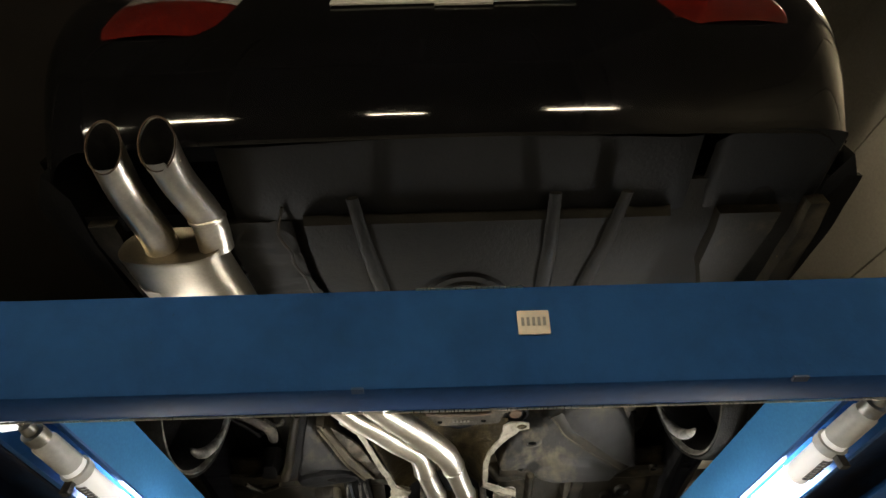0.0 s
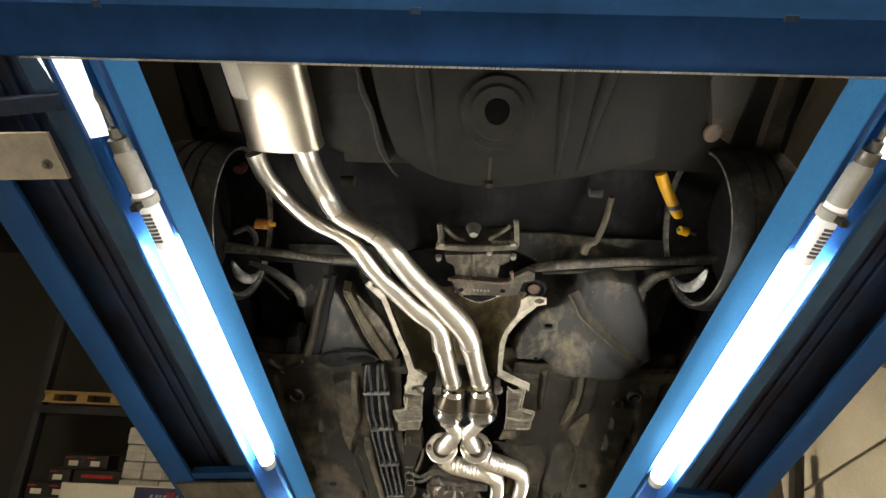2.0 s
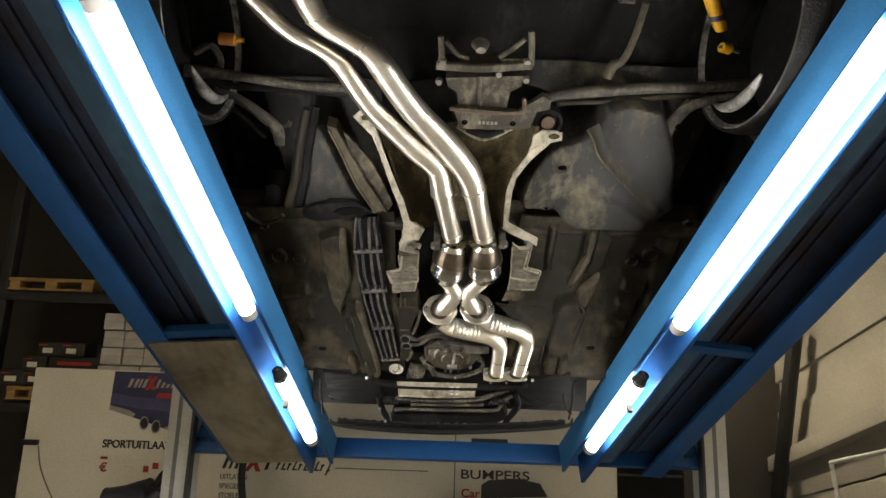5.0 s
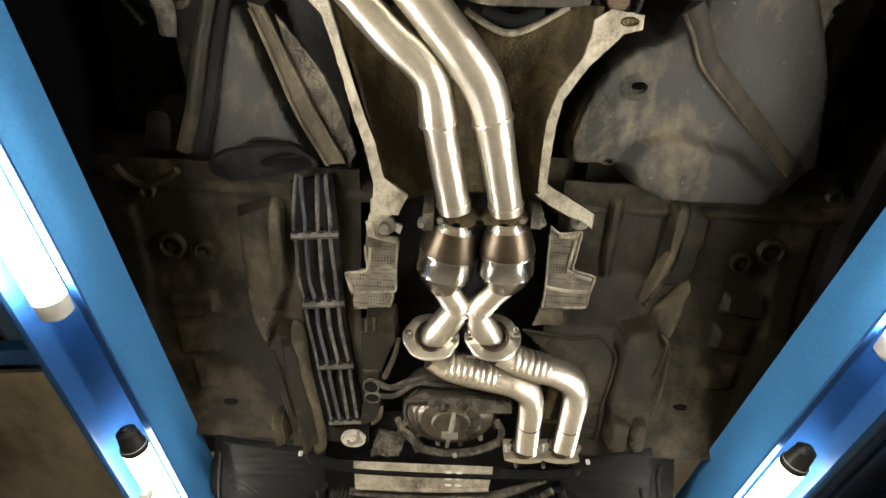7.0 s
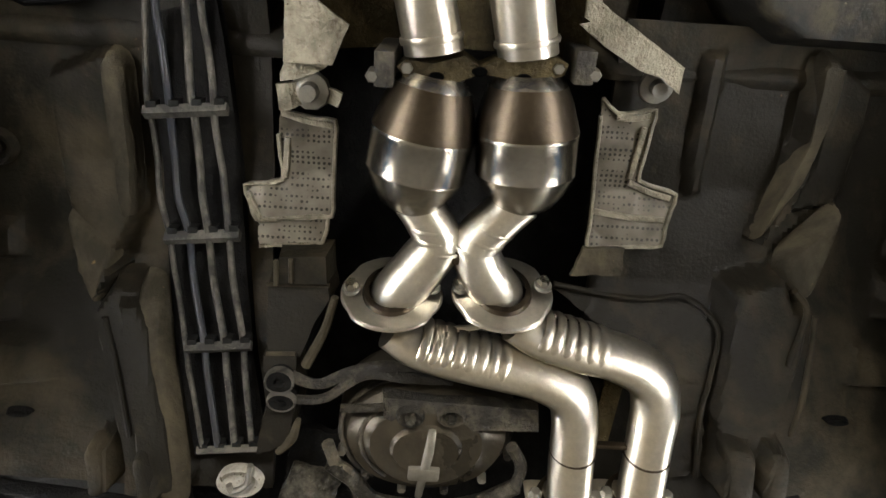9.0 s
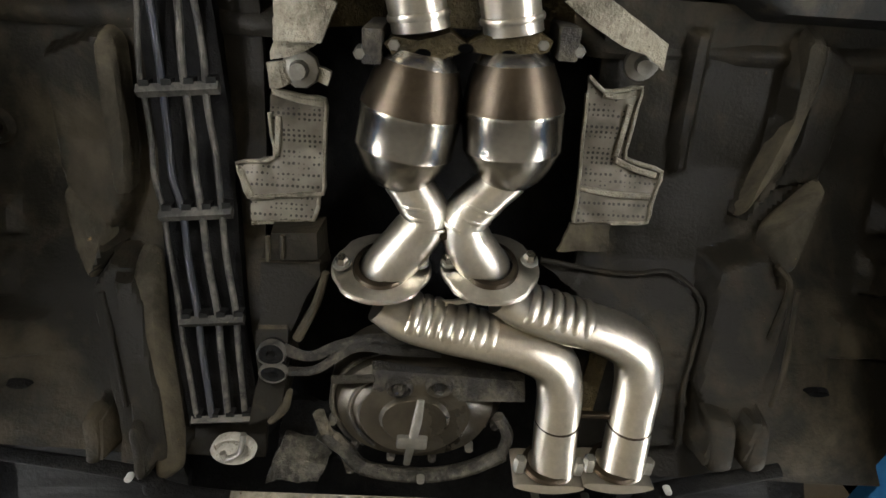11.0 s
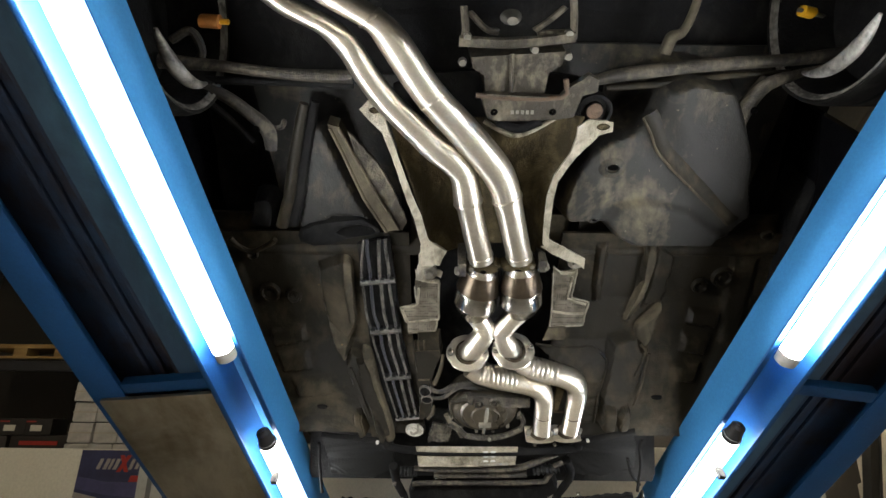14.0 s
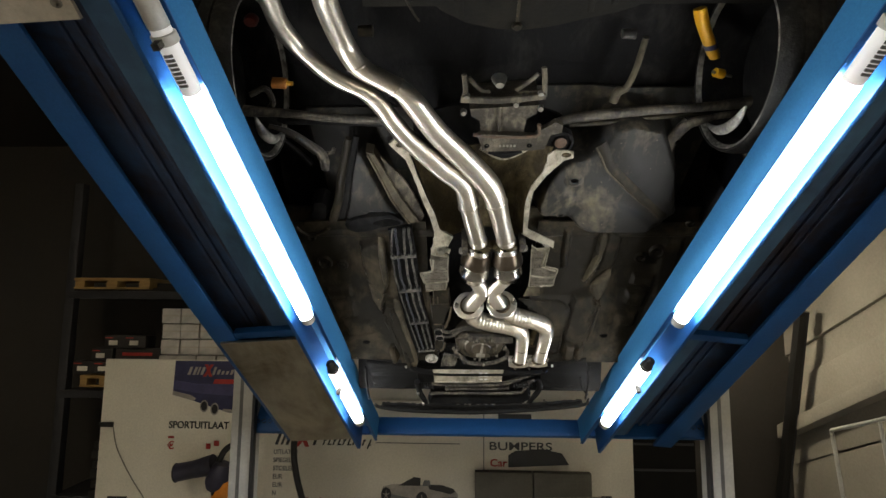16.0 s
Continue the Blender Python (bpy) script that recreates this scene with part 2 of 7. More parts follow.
# ---- mesh helpers ----
def part(name, bm, material, parent=None, label="", bevel=0.0, smooth=True):
    if bevel:
        bmesh.ops.bevel(bm, geom=[e for e in bm.edges if len(e.link_faces) == 2 and e.calc_face_angle(0) > 0.5], offset=bevel, segments=2, affect="EDGES", profile=0.6)
    bmesh.ops.recalc_face_normals(bm, faces=bm.faces)
    me = bpy.data.meshes.new(name)
    bm.to_mesh(me)
    bm.free()
    me.materials.append(material)
    if smooth:
        for p in me.polygons:
            p.use_smooth = True
        me.set_sharp_from_angle(angle=0.7)
    ob = new(name, me)
    if parent is not None:
        ob.parent = parent
    if label:
        ob["label"] = label
    return ob


def holder(name, place, label, category, group="", kind=""):
    ob = new(name)
    ob.location = place
    ob.empty_display_size = 0.1
    bpy.context.view_layer.update()
    return tagged(ob, label, category, group, kind)


def add_box(bm, a, b, m=None):
    r = bmesh.ops.create_cube(bm, size=1.0)["verts"]
    for v in r:
        v.co = Vector([(a[i] + b[i]) / 2 + v.co[i] * (b[i] - a[i]) for i in range(3)])
        if m is not None:
            v.co = m @ v.co
    return bm


def box(a, b, m=None):
    return add_box(bmesh.new(), a, b, m)


def prism(points, z0, z1, inset=0.0, m=None):
    """A plan outline raised from z0 up to z1; inset draws the lower face in, like a pressed panel."""
    bm = bmesh.new()
    cx = sum(p[0] for p in points) / len(points)
    cy = sum(p[1] for p in points) / len(points)
    lo, hi = [], []
    for x, y in points:
        d = math.hypot(cx - x, cy - y) or 1
        k = min(inset / d, 0.5)
        lo.append(bm.verts.new((x + (cx - x) * k, y + (cy - y) * k, z0)))
        hi.append(bm.verts.new((x, y, z1)))
    n = len(points)
    bm.faces.new(lo)
    bm.faces.new(hi[::-1])
    for i in range(n):
        bm.faces.new((lo[i], hi[i], hi[(i + 1) % n], lo[(i + 1) % n]))
    if m is not None:
        bmesh.ops.transform(bm, matrix=m, verts=bm.verts)
    return bm


def smooth_line(points, steps=6):
    pts = [Vector(p) for p in points]
    if len(pts) < 3 or steps < 2:
        return pts
    ext = [pts[0] * 2 - pts[1]] + pts + [pts[-1] * 2 - pts[-2]]
    out = []
    for i in range(1, len(ext) - 2):
        a, b, c, d = ext[i - 1:i + 3]
        for k in range(steps):
            t = k / steps
            out.append(0.5 * ((2 * b) + (c - a) * t + (2 * a - 5 * b + 4 * c - d) * t * t + (3 * b - 3 * c + d - a) * t ** 3))
    out.append(pts[-1])
    return out


def sweep(points, radius, seg=16, steps=6, flat=1.0, caps=True, bm=None):
    """A round bar or pipe along points; radius is one number or one for each point."""
    bm = bm or bmesh.new()
    line = smooth_line(points, steps)
    n = len(line)
    if isinstance(radius, (int, float)):
        rad = [radius] * n
    else:
        rad = list(np.interp(np.linspace(0, len(radius) - 1, n), range(len(radius)), radius))
    rings, side = [], None
    for i, p in enumerate(line):
        d = (line[min(i + 1, n - 1)] - line[max(i - 1, 0)]).normalized()
        if side is None:
            side = d.cross(Vector((0, 0, 1)))
            if side.length < 0.1:
                side = d.cross(Vector((1, 0, 0)))
        side = (side - d * side.dot(d)).normalized()
        up = side.cross(d)
        rings.append([bm.verts.new(p + (side * math.cos(2 * math.pi * k / seg) + up * math.sin(2 * math.pi * k / seg) * flat) * rad[i]) for k in range(seg)])
    for a, b in zip(rings, rings[1:]):
        for k in range(seg):
            bm.faces.new((a[k], a[(k + 1) % seg], b[(k + 1) % seg], b[k]))
    if caps:
        bm.faces.new(rings[0][::-1])
        bm.faces.new(rings[-1])
    return bm


def lathe(profile, m=None, seg=24, bm=None):
    """Rings of (radius, height) round the local z axis."""
    bm = bm or bmesh.new()
    rings = []
    for r, h in profile:
        ring = [bm.verts.new((max(r, 1e-4) * math.cos(2 * math.pi * k / seg), max(r, 1e-4) * math.sin(2 * math.pi * k / seg), h)) for k in range(seg)]
        rings.append(ring)
    for a, b in zip(rings, rings[1:]):
        for k in range(seg):
            bm.faces.new((a[k], a[(k + 1) % seg], b[(k + 1) % seg], b[k]))
    if m is not None:
        bmesh.ops.transform(bm, matrix=m, verts=[v for r in rings for v in r])
    return bm


def along(a, b):
    """The pose at a whose local z points to b."""
    a, b = Vector(a), Vector(b)
    return Matrix.Translation(a) @ (b - a).to_track_quat("Z", "Y").to_matrix().to_4x4()


def sheet(fn, x0, x1, y0, y1, nx, ny, thick=0.012):
    """A pressed sheet: z = fn(x, y), with thickness upwards."""
    bm = bmesh.new()
    low = [[bm.verts.new((x0 + (x1 - x0) * i / nx, y0 + (y1 - y0) * j / ny, fn(x0 + (x1 - x0) * i / nx, y0 + (y1 - y0) * j / ny))) for i in range(nx + 1)] for j in range(ny + 1)]
    top = [[bm.verts.new(v.co + Vector((0, 0, thick))) for v in r] for r in low]
    for j in range(ny):
        for i in range(nx):
            bm.faces.new((low[j][i], low[j + 1][i], low[j + 1][i + 1], low[j][i + 1]))
            bm.faces.new((top[j][i], top[j][i + 1], top[j + 1][i + 1], top[j + 1][i]))
    for j in range(ny):
        bm.faces.new((low[j][0], top[j][0], top[j + 1][0], low[j + 1][0]))
        bm.faces.new((low[j][nx], low[j + 1][nx], top[j + 1][nx], top[j][nx]))
    for i in range(nx):
        bm.faces.new((low[0][i], low[0][i + 1], top[0][i + 1], top[0][i]))
        bm.faces.new((low[ny][i], top[ny][i], top[ny][i + 1], low[ny][i + 1]))
    return bm


def lettering(text, size, m, material, name, parent, depth=0.002, bold=0.0, widen=1.0):
    cu = bpy.data.curves.new(name, "FONT")
    cu.body, cu.size, cu.extrude, cu.offset = text, size, depth, bold
    tmp = bpy.data.objects.new(name, cu)
    scene.collection.objects.link(tmp)
    me = bpy.data.meshes.new_from_object(tmp.evaluated_get(bpy.context.evaluated_depsgraph_get()))
    bpy.data.objects.remove(tmp)
    me.transform(m @ Matrix.Diagonal((widen, 1, 1, 1)))
    me.materials.clear()
    me.materials.append(material)
    ob = new(name, me)
    ob.parent = parent
    return ob


# ---- hall ----
tagged(part("floor", box((-7, -6, -0.2), (7, 9, 0)), FLOOR_M, smooth=False), "workshop floor out of view, kept pale to bounce light upwards", "floor", kind="structure")
tagged(part("wall_left", box((-7.2, -6, 0), (-7, 9, 6)), WALL_DK, smooth=False), "hall wall, painted dark to look unlit", "wall", kind="structure")
tagged(part("wall_back", box((-7.2, -6.2, 0), (7.2, -6, 6)), WALL_DK, smooth=False), "hall wall behind the lift, painted dark to look unlit", "wall", kind="structure")
tagged(part("wall_front", box((-7.2, 9, 0), (7.2, 9.2, 6)), WALL_DK, smooth=False), "hall wall in front of the lift, painted dark to look unlit", "wall", kind="structure")
tagged(part("ceiling", box((-7.2, -6.2, 6), (7.2, 9.2, 6.2)), WALL_DK, smooth=False), "hall ceiling, painted dark to look unlit", "ceiling", kind="structure")

wall_right = tagged(part("wall_right", box((2.26, -6, 0), (2.4, 9, 6)), CONCRETE, smooth=False), "beige concrete panel wall", "wall", kind="structure")
SLOPE = math.atan2(0.555, 2.1)
for base in (1.05, 1.62, 2.14, 3.2, 3.75, 4.3):
    m = Matrix.Translation((2.235, 2.84, base)) @ Matrix.Rotation(SLOPE, 4, "X")
    part("panel", box((0, -5.0, 0.010), (0.03, 5.0, 0.535), m), CONCRETE, wall_right, bevel=0.006)
m = Matrix.Translation((2.235, 2.84, 2.68)) @ Matrix.Rotation(SLOPE, 4, "X")
part("panel", box((0, -5.0, 0.19), (0.03, 5.0, 0.51), m), CONCRETE, wall_right, bevel=0.006)
m = Matrix.Translation((2.235, 2.84, 2.39)) @ Matrix.Rotation(math.atan2(0.298, 1.274), 4, "X")
part("ledge", box((-0.09, -4.0, 0.0), (0.03, 4.0, 0.085), m), CONCRETE, wall_right, "projecting concrete ledge", bevel=0.01)

# ---- the lift ----
lift = holder("car_lift", (0, 2.2, 0), "blue steel four-post car lift, raised with a car on it", "car lift")


def lp(name, bm, mat, label="", bevel=0.0, parent=None):
    ob = part(name, bm, mat, parent or lift, label, bevel)
    if parent is None:
        ob.matrix_parent_inverse = lift.matrix_world.inverted()
    return ob


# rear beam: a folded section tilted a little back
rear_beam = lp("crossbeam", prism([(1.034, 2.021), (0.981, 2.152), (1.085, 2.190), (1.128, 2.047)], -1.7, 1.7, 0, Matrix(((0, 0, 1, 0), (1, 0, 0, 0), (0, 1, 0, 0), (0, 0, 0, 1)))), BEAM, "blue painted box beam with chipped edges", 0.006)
FACE = Matrix.Translation((0.1375, 1.0075, 2.0865)) @ Matrix.Rotation(math.atan2(1.034 - 0.981, 2.152 - 2.021), 4, "X")
sticker = lp("sticker", box((-0.022, -0.0030, -0.002), (0.022, -0.0005, 0.032), FACE), PAPER, "worn pale label", parent=rear_beam)
for i in range(5):
    part("bar", box((-0.017 + i * 0.0075, -0.0042, 0.010), (-0.013 + i * 0.0075, -0.0028, 0.022), FACE), GREY_BAR, rear_beam)
for x, w in ((-1.1, 0.02), (-0.62, 0.012), (-0.11, 0.016), (0.47, 0.02), (0.93, 0.03)):
    part("paint_chip", box((x, 1.030, 2.0190), (x + w, 1.040, 2.0225)), BLUE_GRIME_SHADE, rear_beam)
# Steel flecks stand for worn metal and for the lamp's glint on the edges.
rng = random.Random(4)
for x0, x1, y, z in ((-0.80, 0.80, 1.128, 2.0464), (-0.025, 0.125, 0.9815, 2.1515)):
    bm = bmesh.new()
    x = x0
    while x < x1:
        w = rng.uniform(0.002, 0.009)
        add_box(bm, (x, y - 0.0016, z - 0.0012), (x + w, y + 0.0016, z + 0.0004 + rng.uniform(0, 0.0006)))
        x += w + rng.uniform(0.0005, 0.002)
    lp("worn_edge", bm, STEEL, "bare metal flecks that also imitate a lamp glint on the edge", parent=rear_beam)
front_beam = lp("crossbeam", box((-1.12, 3.42, 2.217), (1.12, 3.445, 2.303)), BLUE, "blue painted box beam with chipped edges", 0.006)
for x in (-1.0, 1.07):
    part("end_plate", box((x - 0.13, 3.412, 2.215), (x + 0.10, 3.419, 2.42)), BLUE, front_beam, bevel=0.004)
    for k in range(3):
        part("bolt", lathe([(0.0, -0.012), (0.010, -0.012), (0.010, 0.004)], along((x - 0.08 + 0.03 * k, 3.409, 2.265), (x - 0.08 + 0.03 * k, 3.3, 2.265)), 8), IRON, front_beam)
for x, y, lean in ((-1.14, 3.47, 38), (1.125, 3.47, 38), (-1.75, 1.08, 0), (1.75, 1.08, 0)):
    m = Matrix.Translation((x, y, 2.2)) @ Matrix.Rotation(math.radians(lean), 4, "X")
    low = -2.2 / math.cos(math.radians(lean))
    post = lp("post", box((-0.05, -0.06, low), (0.05, 0.06, 0.55), m), POST_M, "pale grey lift post with a guide slot", 0.008)
    s = 1 if x < 0 else -1
    part("guide", box((min(s * 0.052, s * 0.064), -0.07, low + 0.05), (max(s * 0.052, s * 0.064), -0.03, 0.5), m), RACK_M, post)
    part("slot", box((-0.012, -0.063, low + 0.1), (0.004, -0.0605, 0.5), m), GREY_BAR, post)
    part("foot_plate", box((-0.14, -0.14, low), (0.14, 0.14, low + 0.02), m), BLUE, post, bevel=0.004)


def runway(side, x0, x1, y0, y1):
    """side -1 left, 1 right; the inner lower edge goes from (x0, y0) to (x1, y1)."""
    a, b = Vector((x0, y0, 2.2)), Vector((x1, y1, 2.2))
    length = (b - a).length
    turn = math.atan2(-(b - a).x, (b - a).y)
    m = Matrix.Translation(a) @ Matrix.Rotation(turn, 4, "Z")

    def bar(u0, u1, z0, z1, v0=0.0, v1=length):
        lo, hi = sorted((side * u0, side * u1))
        return box((lo, v0, z0), (hi, v1, z1), m)
    deck = lp("runway", bar(0.11, 0.50, 0.085, 0.10), BLUE_GRIME_SHADE, "blue runway of folded steel, grime and shade in the underside colour")
    part("inner_web", bar(0.0525, 0.0585, -0.014, 0.098), BLUE_LIT, deck, "upright inner side of the runway, lamp light in its lighter blue", bevel=0.002)
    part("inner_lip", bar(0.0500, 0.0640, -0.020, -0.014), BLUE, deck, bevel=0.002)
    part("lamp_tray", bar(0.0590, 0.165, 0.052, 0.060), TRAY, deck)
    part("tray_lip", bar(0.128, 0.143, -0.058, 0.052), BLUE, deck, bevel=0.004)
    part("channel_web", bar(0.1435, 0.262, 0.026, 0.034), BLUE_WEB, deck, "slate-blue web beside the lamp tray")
    part("deck_stiffener", bar(0.262, 0.275, 0.03, 0.085), BLUE_GRIME_SHADE, deck, bevel=0.003)
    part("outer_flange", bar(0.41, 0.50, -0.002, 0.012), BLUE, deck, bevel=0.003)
    part("outer_web", bar(0.492, 0.50, 0.012, 0.12), BLUE_GRIME_SHADE, deck, bevel=0.002)
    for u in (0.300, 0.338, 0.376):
        part("deck_bead", bar(u, u + 0.012, 0.074, 0.085), BLUE_GRIME_SHADE, deck, bevel=0.003)
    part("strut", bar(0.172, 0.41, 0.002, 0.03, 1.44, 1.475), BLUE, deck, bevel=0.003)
    part("strut", bar(0.172, 0.41, 0.002, 0.03, 0.10, 0.135), BLUE_GRIME_SHADE, deck, bevel=0.003)
    return m, deck, length


ML, deck_l, len_l = runway(-1, -0.70, -0.435, 1.125, 3.415)
MR, deck_r, len_r = runway(1, 0.755, 0.425, 1.125, 3.415)
plate = part("jack_plate", box((-0.475, 1.48, -0.012), (-0.165, len_l - 0.01, 0.0), ML), PLATE, deck_l, "scratched bare steel cover plate", bevel=0.002)
part("stop_plate", prism([(-1.077, 1.329), (-0.919, 1.323), (-0.911, 1.432), (-1.133, 1.443)], 2.174, 2.184), PAPER, deck_l, "pale plywood stop board")
part("hook_bolt", lathe([(0.0, -0.012), (0.006, -0.012), (0.007, -0.004), (0.012, -0.003), (0.012, 0.0)], pose(-0.945, 1.396, 2.174), 10), GALV, deck_l)


def tube_lamp(m, side, v0, v1, lit0, lit=TUBE_LIT):
    """A sealed tubular lamp in the runway tray."""
    u = side * 0.068
    a, b = m @ Vector((u, v0, -0.052)), m @ Vector((u, v1, -0.052))
    d = (b - a).normalized()
    lamp = holder("tube_lamp", a, "lit sealed fluorescent tube lamp clipped under the runway", "lamp", "lamps under the runways")
    inv = lamp.matrix_world.inverted()

    def p(name, bm, mat, label=""):
        bmesh.ops.transform(bm, matrix=inv, verts=bm.verts)
        return part(name, bm, mat, lamp, label)
    r = 0.0225
    L = (b - a).length
    p("tube", lathe([(r, lit0), (r, L - 0.035)], along(a, b), 24), lit, "glowing white tube")
    cap = 0.085 if lit0 > 0.2 else 0.012
    # Sleeve given a faint glow so it looks lit by the tube.
    p("sleeve", lathe([(r * 0.99, cap - 0.01), (r * 1.0, lit0)], along(a, b), 24), TUBE_END, "grey tube sleeve with worn print, given a faint glow")
    p("end_cap", lathe([(0.008, -0.035), (0.017, -0.03), (0.020, 0.0), (r * 1.02, 0.004), (r * 1.06, cap), (r, cap + 0.003)], along(a, b), 20), WHITE_PL if lit0 > 0.2 else BLACK)
    g = 1.0 if lit0 > 0.2 else 0.7
    p("cable_gland", lathe([(0.0, -0.06 * g), (0.011 * g, -0.055 * g), (0.013 * g, -0.035 * g), (0.020 * g, -0.033 * g), (0.020 * g, -0.006)], along(a, b), 12), GALV if lit0 > 0.2 else BLACK)
    p("end_cap", lathe([(r * 1.0, L - 0.036), (r * 1.05, L - 0.034), (r * 1.0, L - 0.008), (0.012, L), (0, L)], along(a, b), 20), WHITE_PL)
    if lit0 > 0.2:
        p("clip_ring", lathe([(r * 1.05, 0.100), (r * 1.24, 0.102), (r * 1.24, 0.122), (r * 1.05, 0.124)], along(a, b), 20), WHITE_PL, "white mounting clip")
    p("bracket", box((-0.008, -0.05, 0.104), (0.008, 0.0, 0.118), along(a, b)), IRON)
    if lit0 > 0.2:
        q = along(a, b)
        for k in range(8):
            p("print_bar", box((-0.010, -r * 1.03, 0.140 + k * 0.010), (0.010, -r * 0.90, 0.1465 + k * 0.010), q), GREY_BAR)
    return lamp


tube_lamp(ML, -1, 0.22, 1.33, 0.24)
tube_lamp(MR, 1, 0.20, 1.33, 0.24)
tube_lamp(ML, -1, 1.62, 2.06, 0.016, TUBE_LIT_FRONT)
tube_lamp(MR, 1, 1.58, 2.06, 0.016, TUBE_LIT_FRONT)
for m, side, v in ((ML, -1, 0.16), (MR, 1, 0.14)):
    cable = holder("lamp_cable", m @ Vector((side * 0.09, v, 0.0)), "grey power cable running to a tube lamp", "cable", "lamp cables")
    pts = [m @ Vector((side * u, v + dv, dz)) for u, dv, dz in ((0.068, 0.0, -0.052), (0.074, -0.05, -0.045), (0.115, -0.13, -0.02), (0.16, -0.25, -0.01))]
    part("cord", sweep([p - cable.location for p in pts], 0.006, 8, 6), GALV, cable)

# Tray plates made to glow so they look brightly lit; no lamp there.
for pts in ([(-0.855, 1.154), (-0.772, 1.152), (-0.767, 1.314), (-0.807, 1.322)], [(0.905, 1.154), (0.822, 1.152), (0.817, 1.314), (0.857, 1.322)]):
    pl = holder("panel_lamp", (pts[0][0], pts[0][1], 2.155), "white tray plate in the runway, made to glow as if lit", "lamp", "lamp panels in the runways")
    part("diffuser", prism([(x - pts[0][0], y - pts[0][1]) for x, y in pts], -0.004, 0.003), PLATE_GLOW, pl)

# ---- the car ----
car = holder("car", (0, 2.2, 2.3), "black saloon car seen from below on the lift, dusty underbody", "car")
CARINV = car.matrix_world.inverted()


def cp(name, bm, mat, label="", bevel=0.0, parent=None):
    ob = part(name, bm, mat, parent or car, label, bevel)
    if parent is None:
        ob.matrix_parent_inverse = CARINV
    return ob


# body shell above the underbody
shell = cp("body_shell", prism([(-0.70, 0.92), (0.76, 0.92), (0.84, 1.3), (0.86, 3.2), (0.74, 3.62), (-0.74, 3.62), (-0.86, 3.2), (-0.86, 1.3)], 2.82, 3.25), BLACK_CAR, "glossy black bodywork", 0.05)
# Added sheet: hides lamp reflections in the shell and blocks light leaks.
cp("shell_floor", box((-0.84, 1.0, 2.795), (0.84, 3.4, 2.815)), UNDER_DK, "added dark cover against reflections and light leaks in the body")
roof = cp("roof", prism([(-0.62, 1.2), (0.62, 1.2), (0.62, 2.6), (-0.62, 2.6)], 3.25, 3.7, -0.18), BLACK_CAR, "black roof and cabin", 0.05)


def swell(X, Y, poly, soft):
    """1 inside a plan outline, falling softly to 0 outside it."""
    inside = np.zeros(X.shape, bool)
    dist = np.full(X.shape, 9.0)
    n = len(poly)
    for i in range(n):
        (ax, ay), (bx, by) = poly[i], poly[(i + 1) % n]
        if ay != by:
            cross = ((ay > Y) != (by > Y)) & (X < (bx - ax) * (Y - ay) / (by - ay) + ax)
            inside ^= cross
        dx, dy = bx - ax, by - ay
        u = np.clip(((X - ax) * dx + (Y - ay) * dy) / (dx * dx + dy * dy + 1e-12), 0, 1)
        dist = np.minimum(dist, np.hypot(X - ax - u * dx, Y - ay - u * dy))
    s = np.clip(np.where(inside, dist, -dist) / soft * 0.5 + 0.5, 0, 1)
    return s * s * (3 - 2 * s)


def grid_sheet(X, Y, Z, thick=0.010):
    """A pressed sheet from three grids of coordinates, with thickness upwards."""
    ny, nx = X.shape
    bm = bmesh.new()
    low = [[bm.verts.new((X[j, i], Y[j, i], Z[j, i])) for i in range(nx)] for j in range(ny)]
    top = [[bm.verts.new((X[j, i], Y[j, i], Z[j, i] + thick)) for i in range(nx)] for j in range(ny)]
    for j in range(ny - 1):
        for i in range(nx - 1):
            bm.faces.new((low[j][i], low[j + 1][i], low[j + 1][i + 1], low[j][i + 1]))
            bm.faces.new((top[j][i], top[j][i + 1], top[j + 1][i + 1], top[j + 1][i]))
    for j in range(ny - 1):
        bm.faces.new((low[j][0], top[j][0], top[j + 1][0], low[j + 1][0]))
        bm.faces.new((low[j][nx - 1], low[j + 1][nx - 1], top[j + 1][nx - 1], top[j][nx - 1]))
    for i in range(nx - 1):
        bm.faces.new((low[0][i], low[0][i + 1], top[0][i + 1], top[0][i]))
        bm.faces.new((low[ny - 1][i], top[ny - 1][i], top[ny - 1][i + 1], low[ny - 1][i + 1]))
    return bm


def pressing(x0, x1, y0, y1, step, base, ridges, seed, rough=0.006, extra=(), thick=0.010, tight=1.0):
    """A sheet at height base with soft-edged ridges that hang down; extra ones add to them."""
    X, Y = np.meshgrid(np.linspace(x0, x1, int((x1 - x0) / step) + 2), np.linspace(y0, y1, int((y1 - y0) / step) + 2))
    drop = np.zeros(X.shape)
    for poly, h, soft in ridges:
        drop = np.maximum(drop, h * swell(X, Y, poly, soft * tight))
    for poly, h, soft in extra:
        drop += h * swell(X, Y, poly, soft)
    wave = np.array([[noise.noise(Vector((x * 8, y * 8, seed))) + 0.35 * noise.noise(Vector((x * 27, y * 27, seed))) for x, y in zip(a, b)] for a, b in zip(X, Y)])
    return grid_sheet(X, Y, base - drop + rough * wave, thick)


def ragged(points, step=0.010, amp=0.0025, seed=1.0):
    """The same outline with an uneven, torn-looking edge."""
    out = []
    for i, (ax, ay) in enumerate(points):
        bx, by = points[(i + 1) % len(points)]
        n = max(1, int(math.hypot(bx - ax, by - ay) / step))
        for k in range(n):
            x, y = ax + (bx - ax) * k / n, ay + (by - ay) * k / n
            out.append((x + amp * noise.noise(Vector((x * 90, y * 90, seed))), y + amp * noise.noise(Vector((x * 90, y * 90, seed + 7)))))
    return out


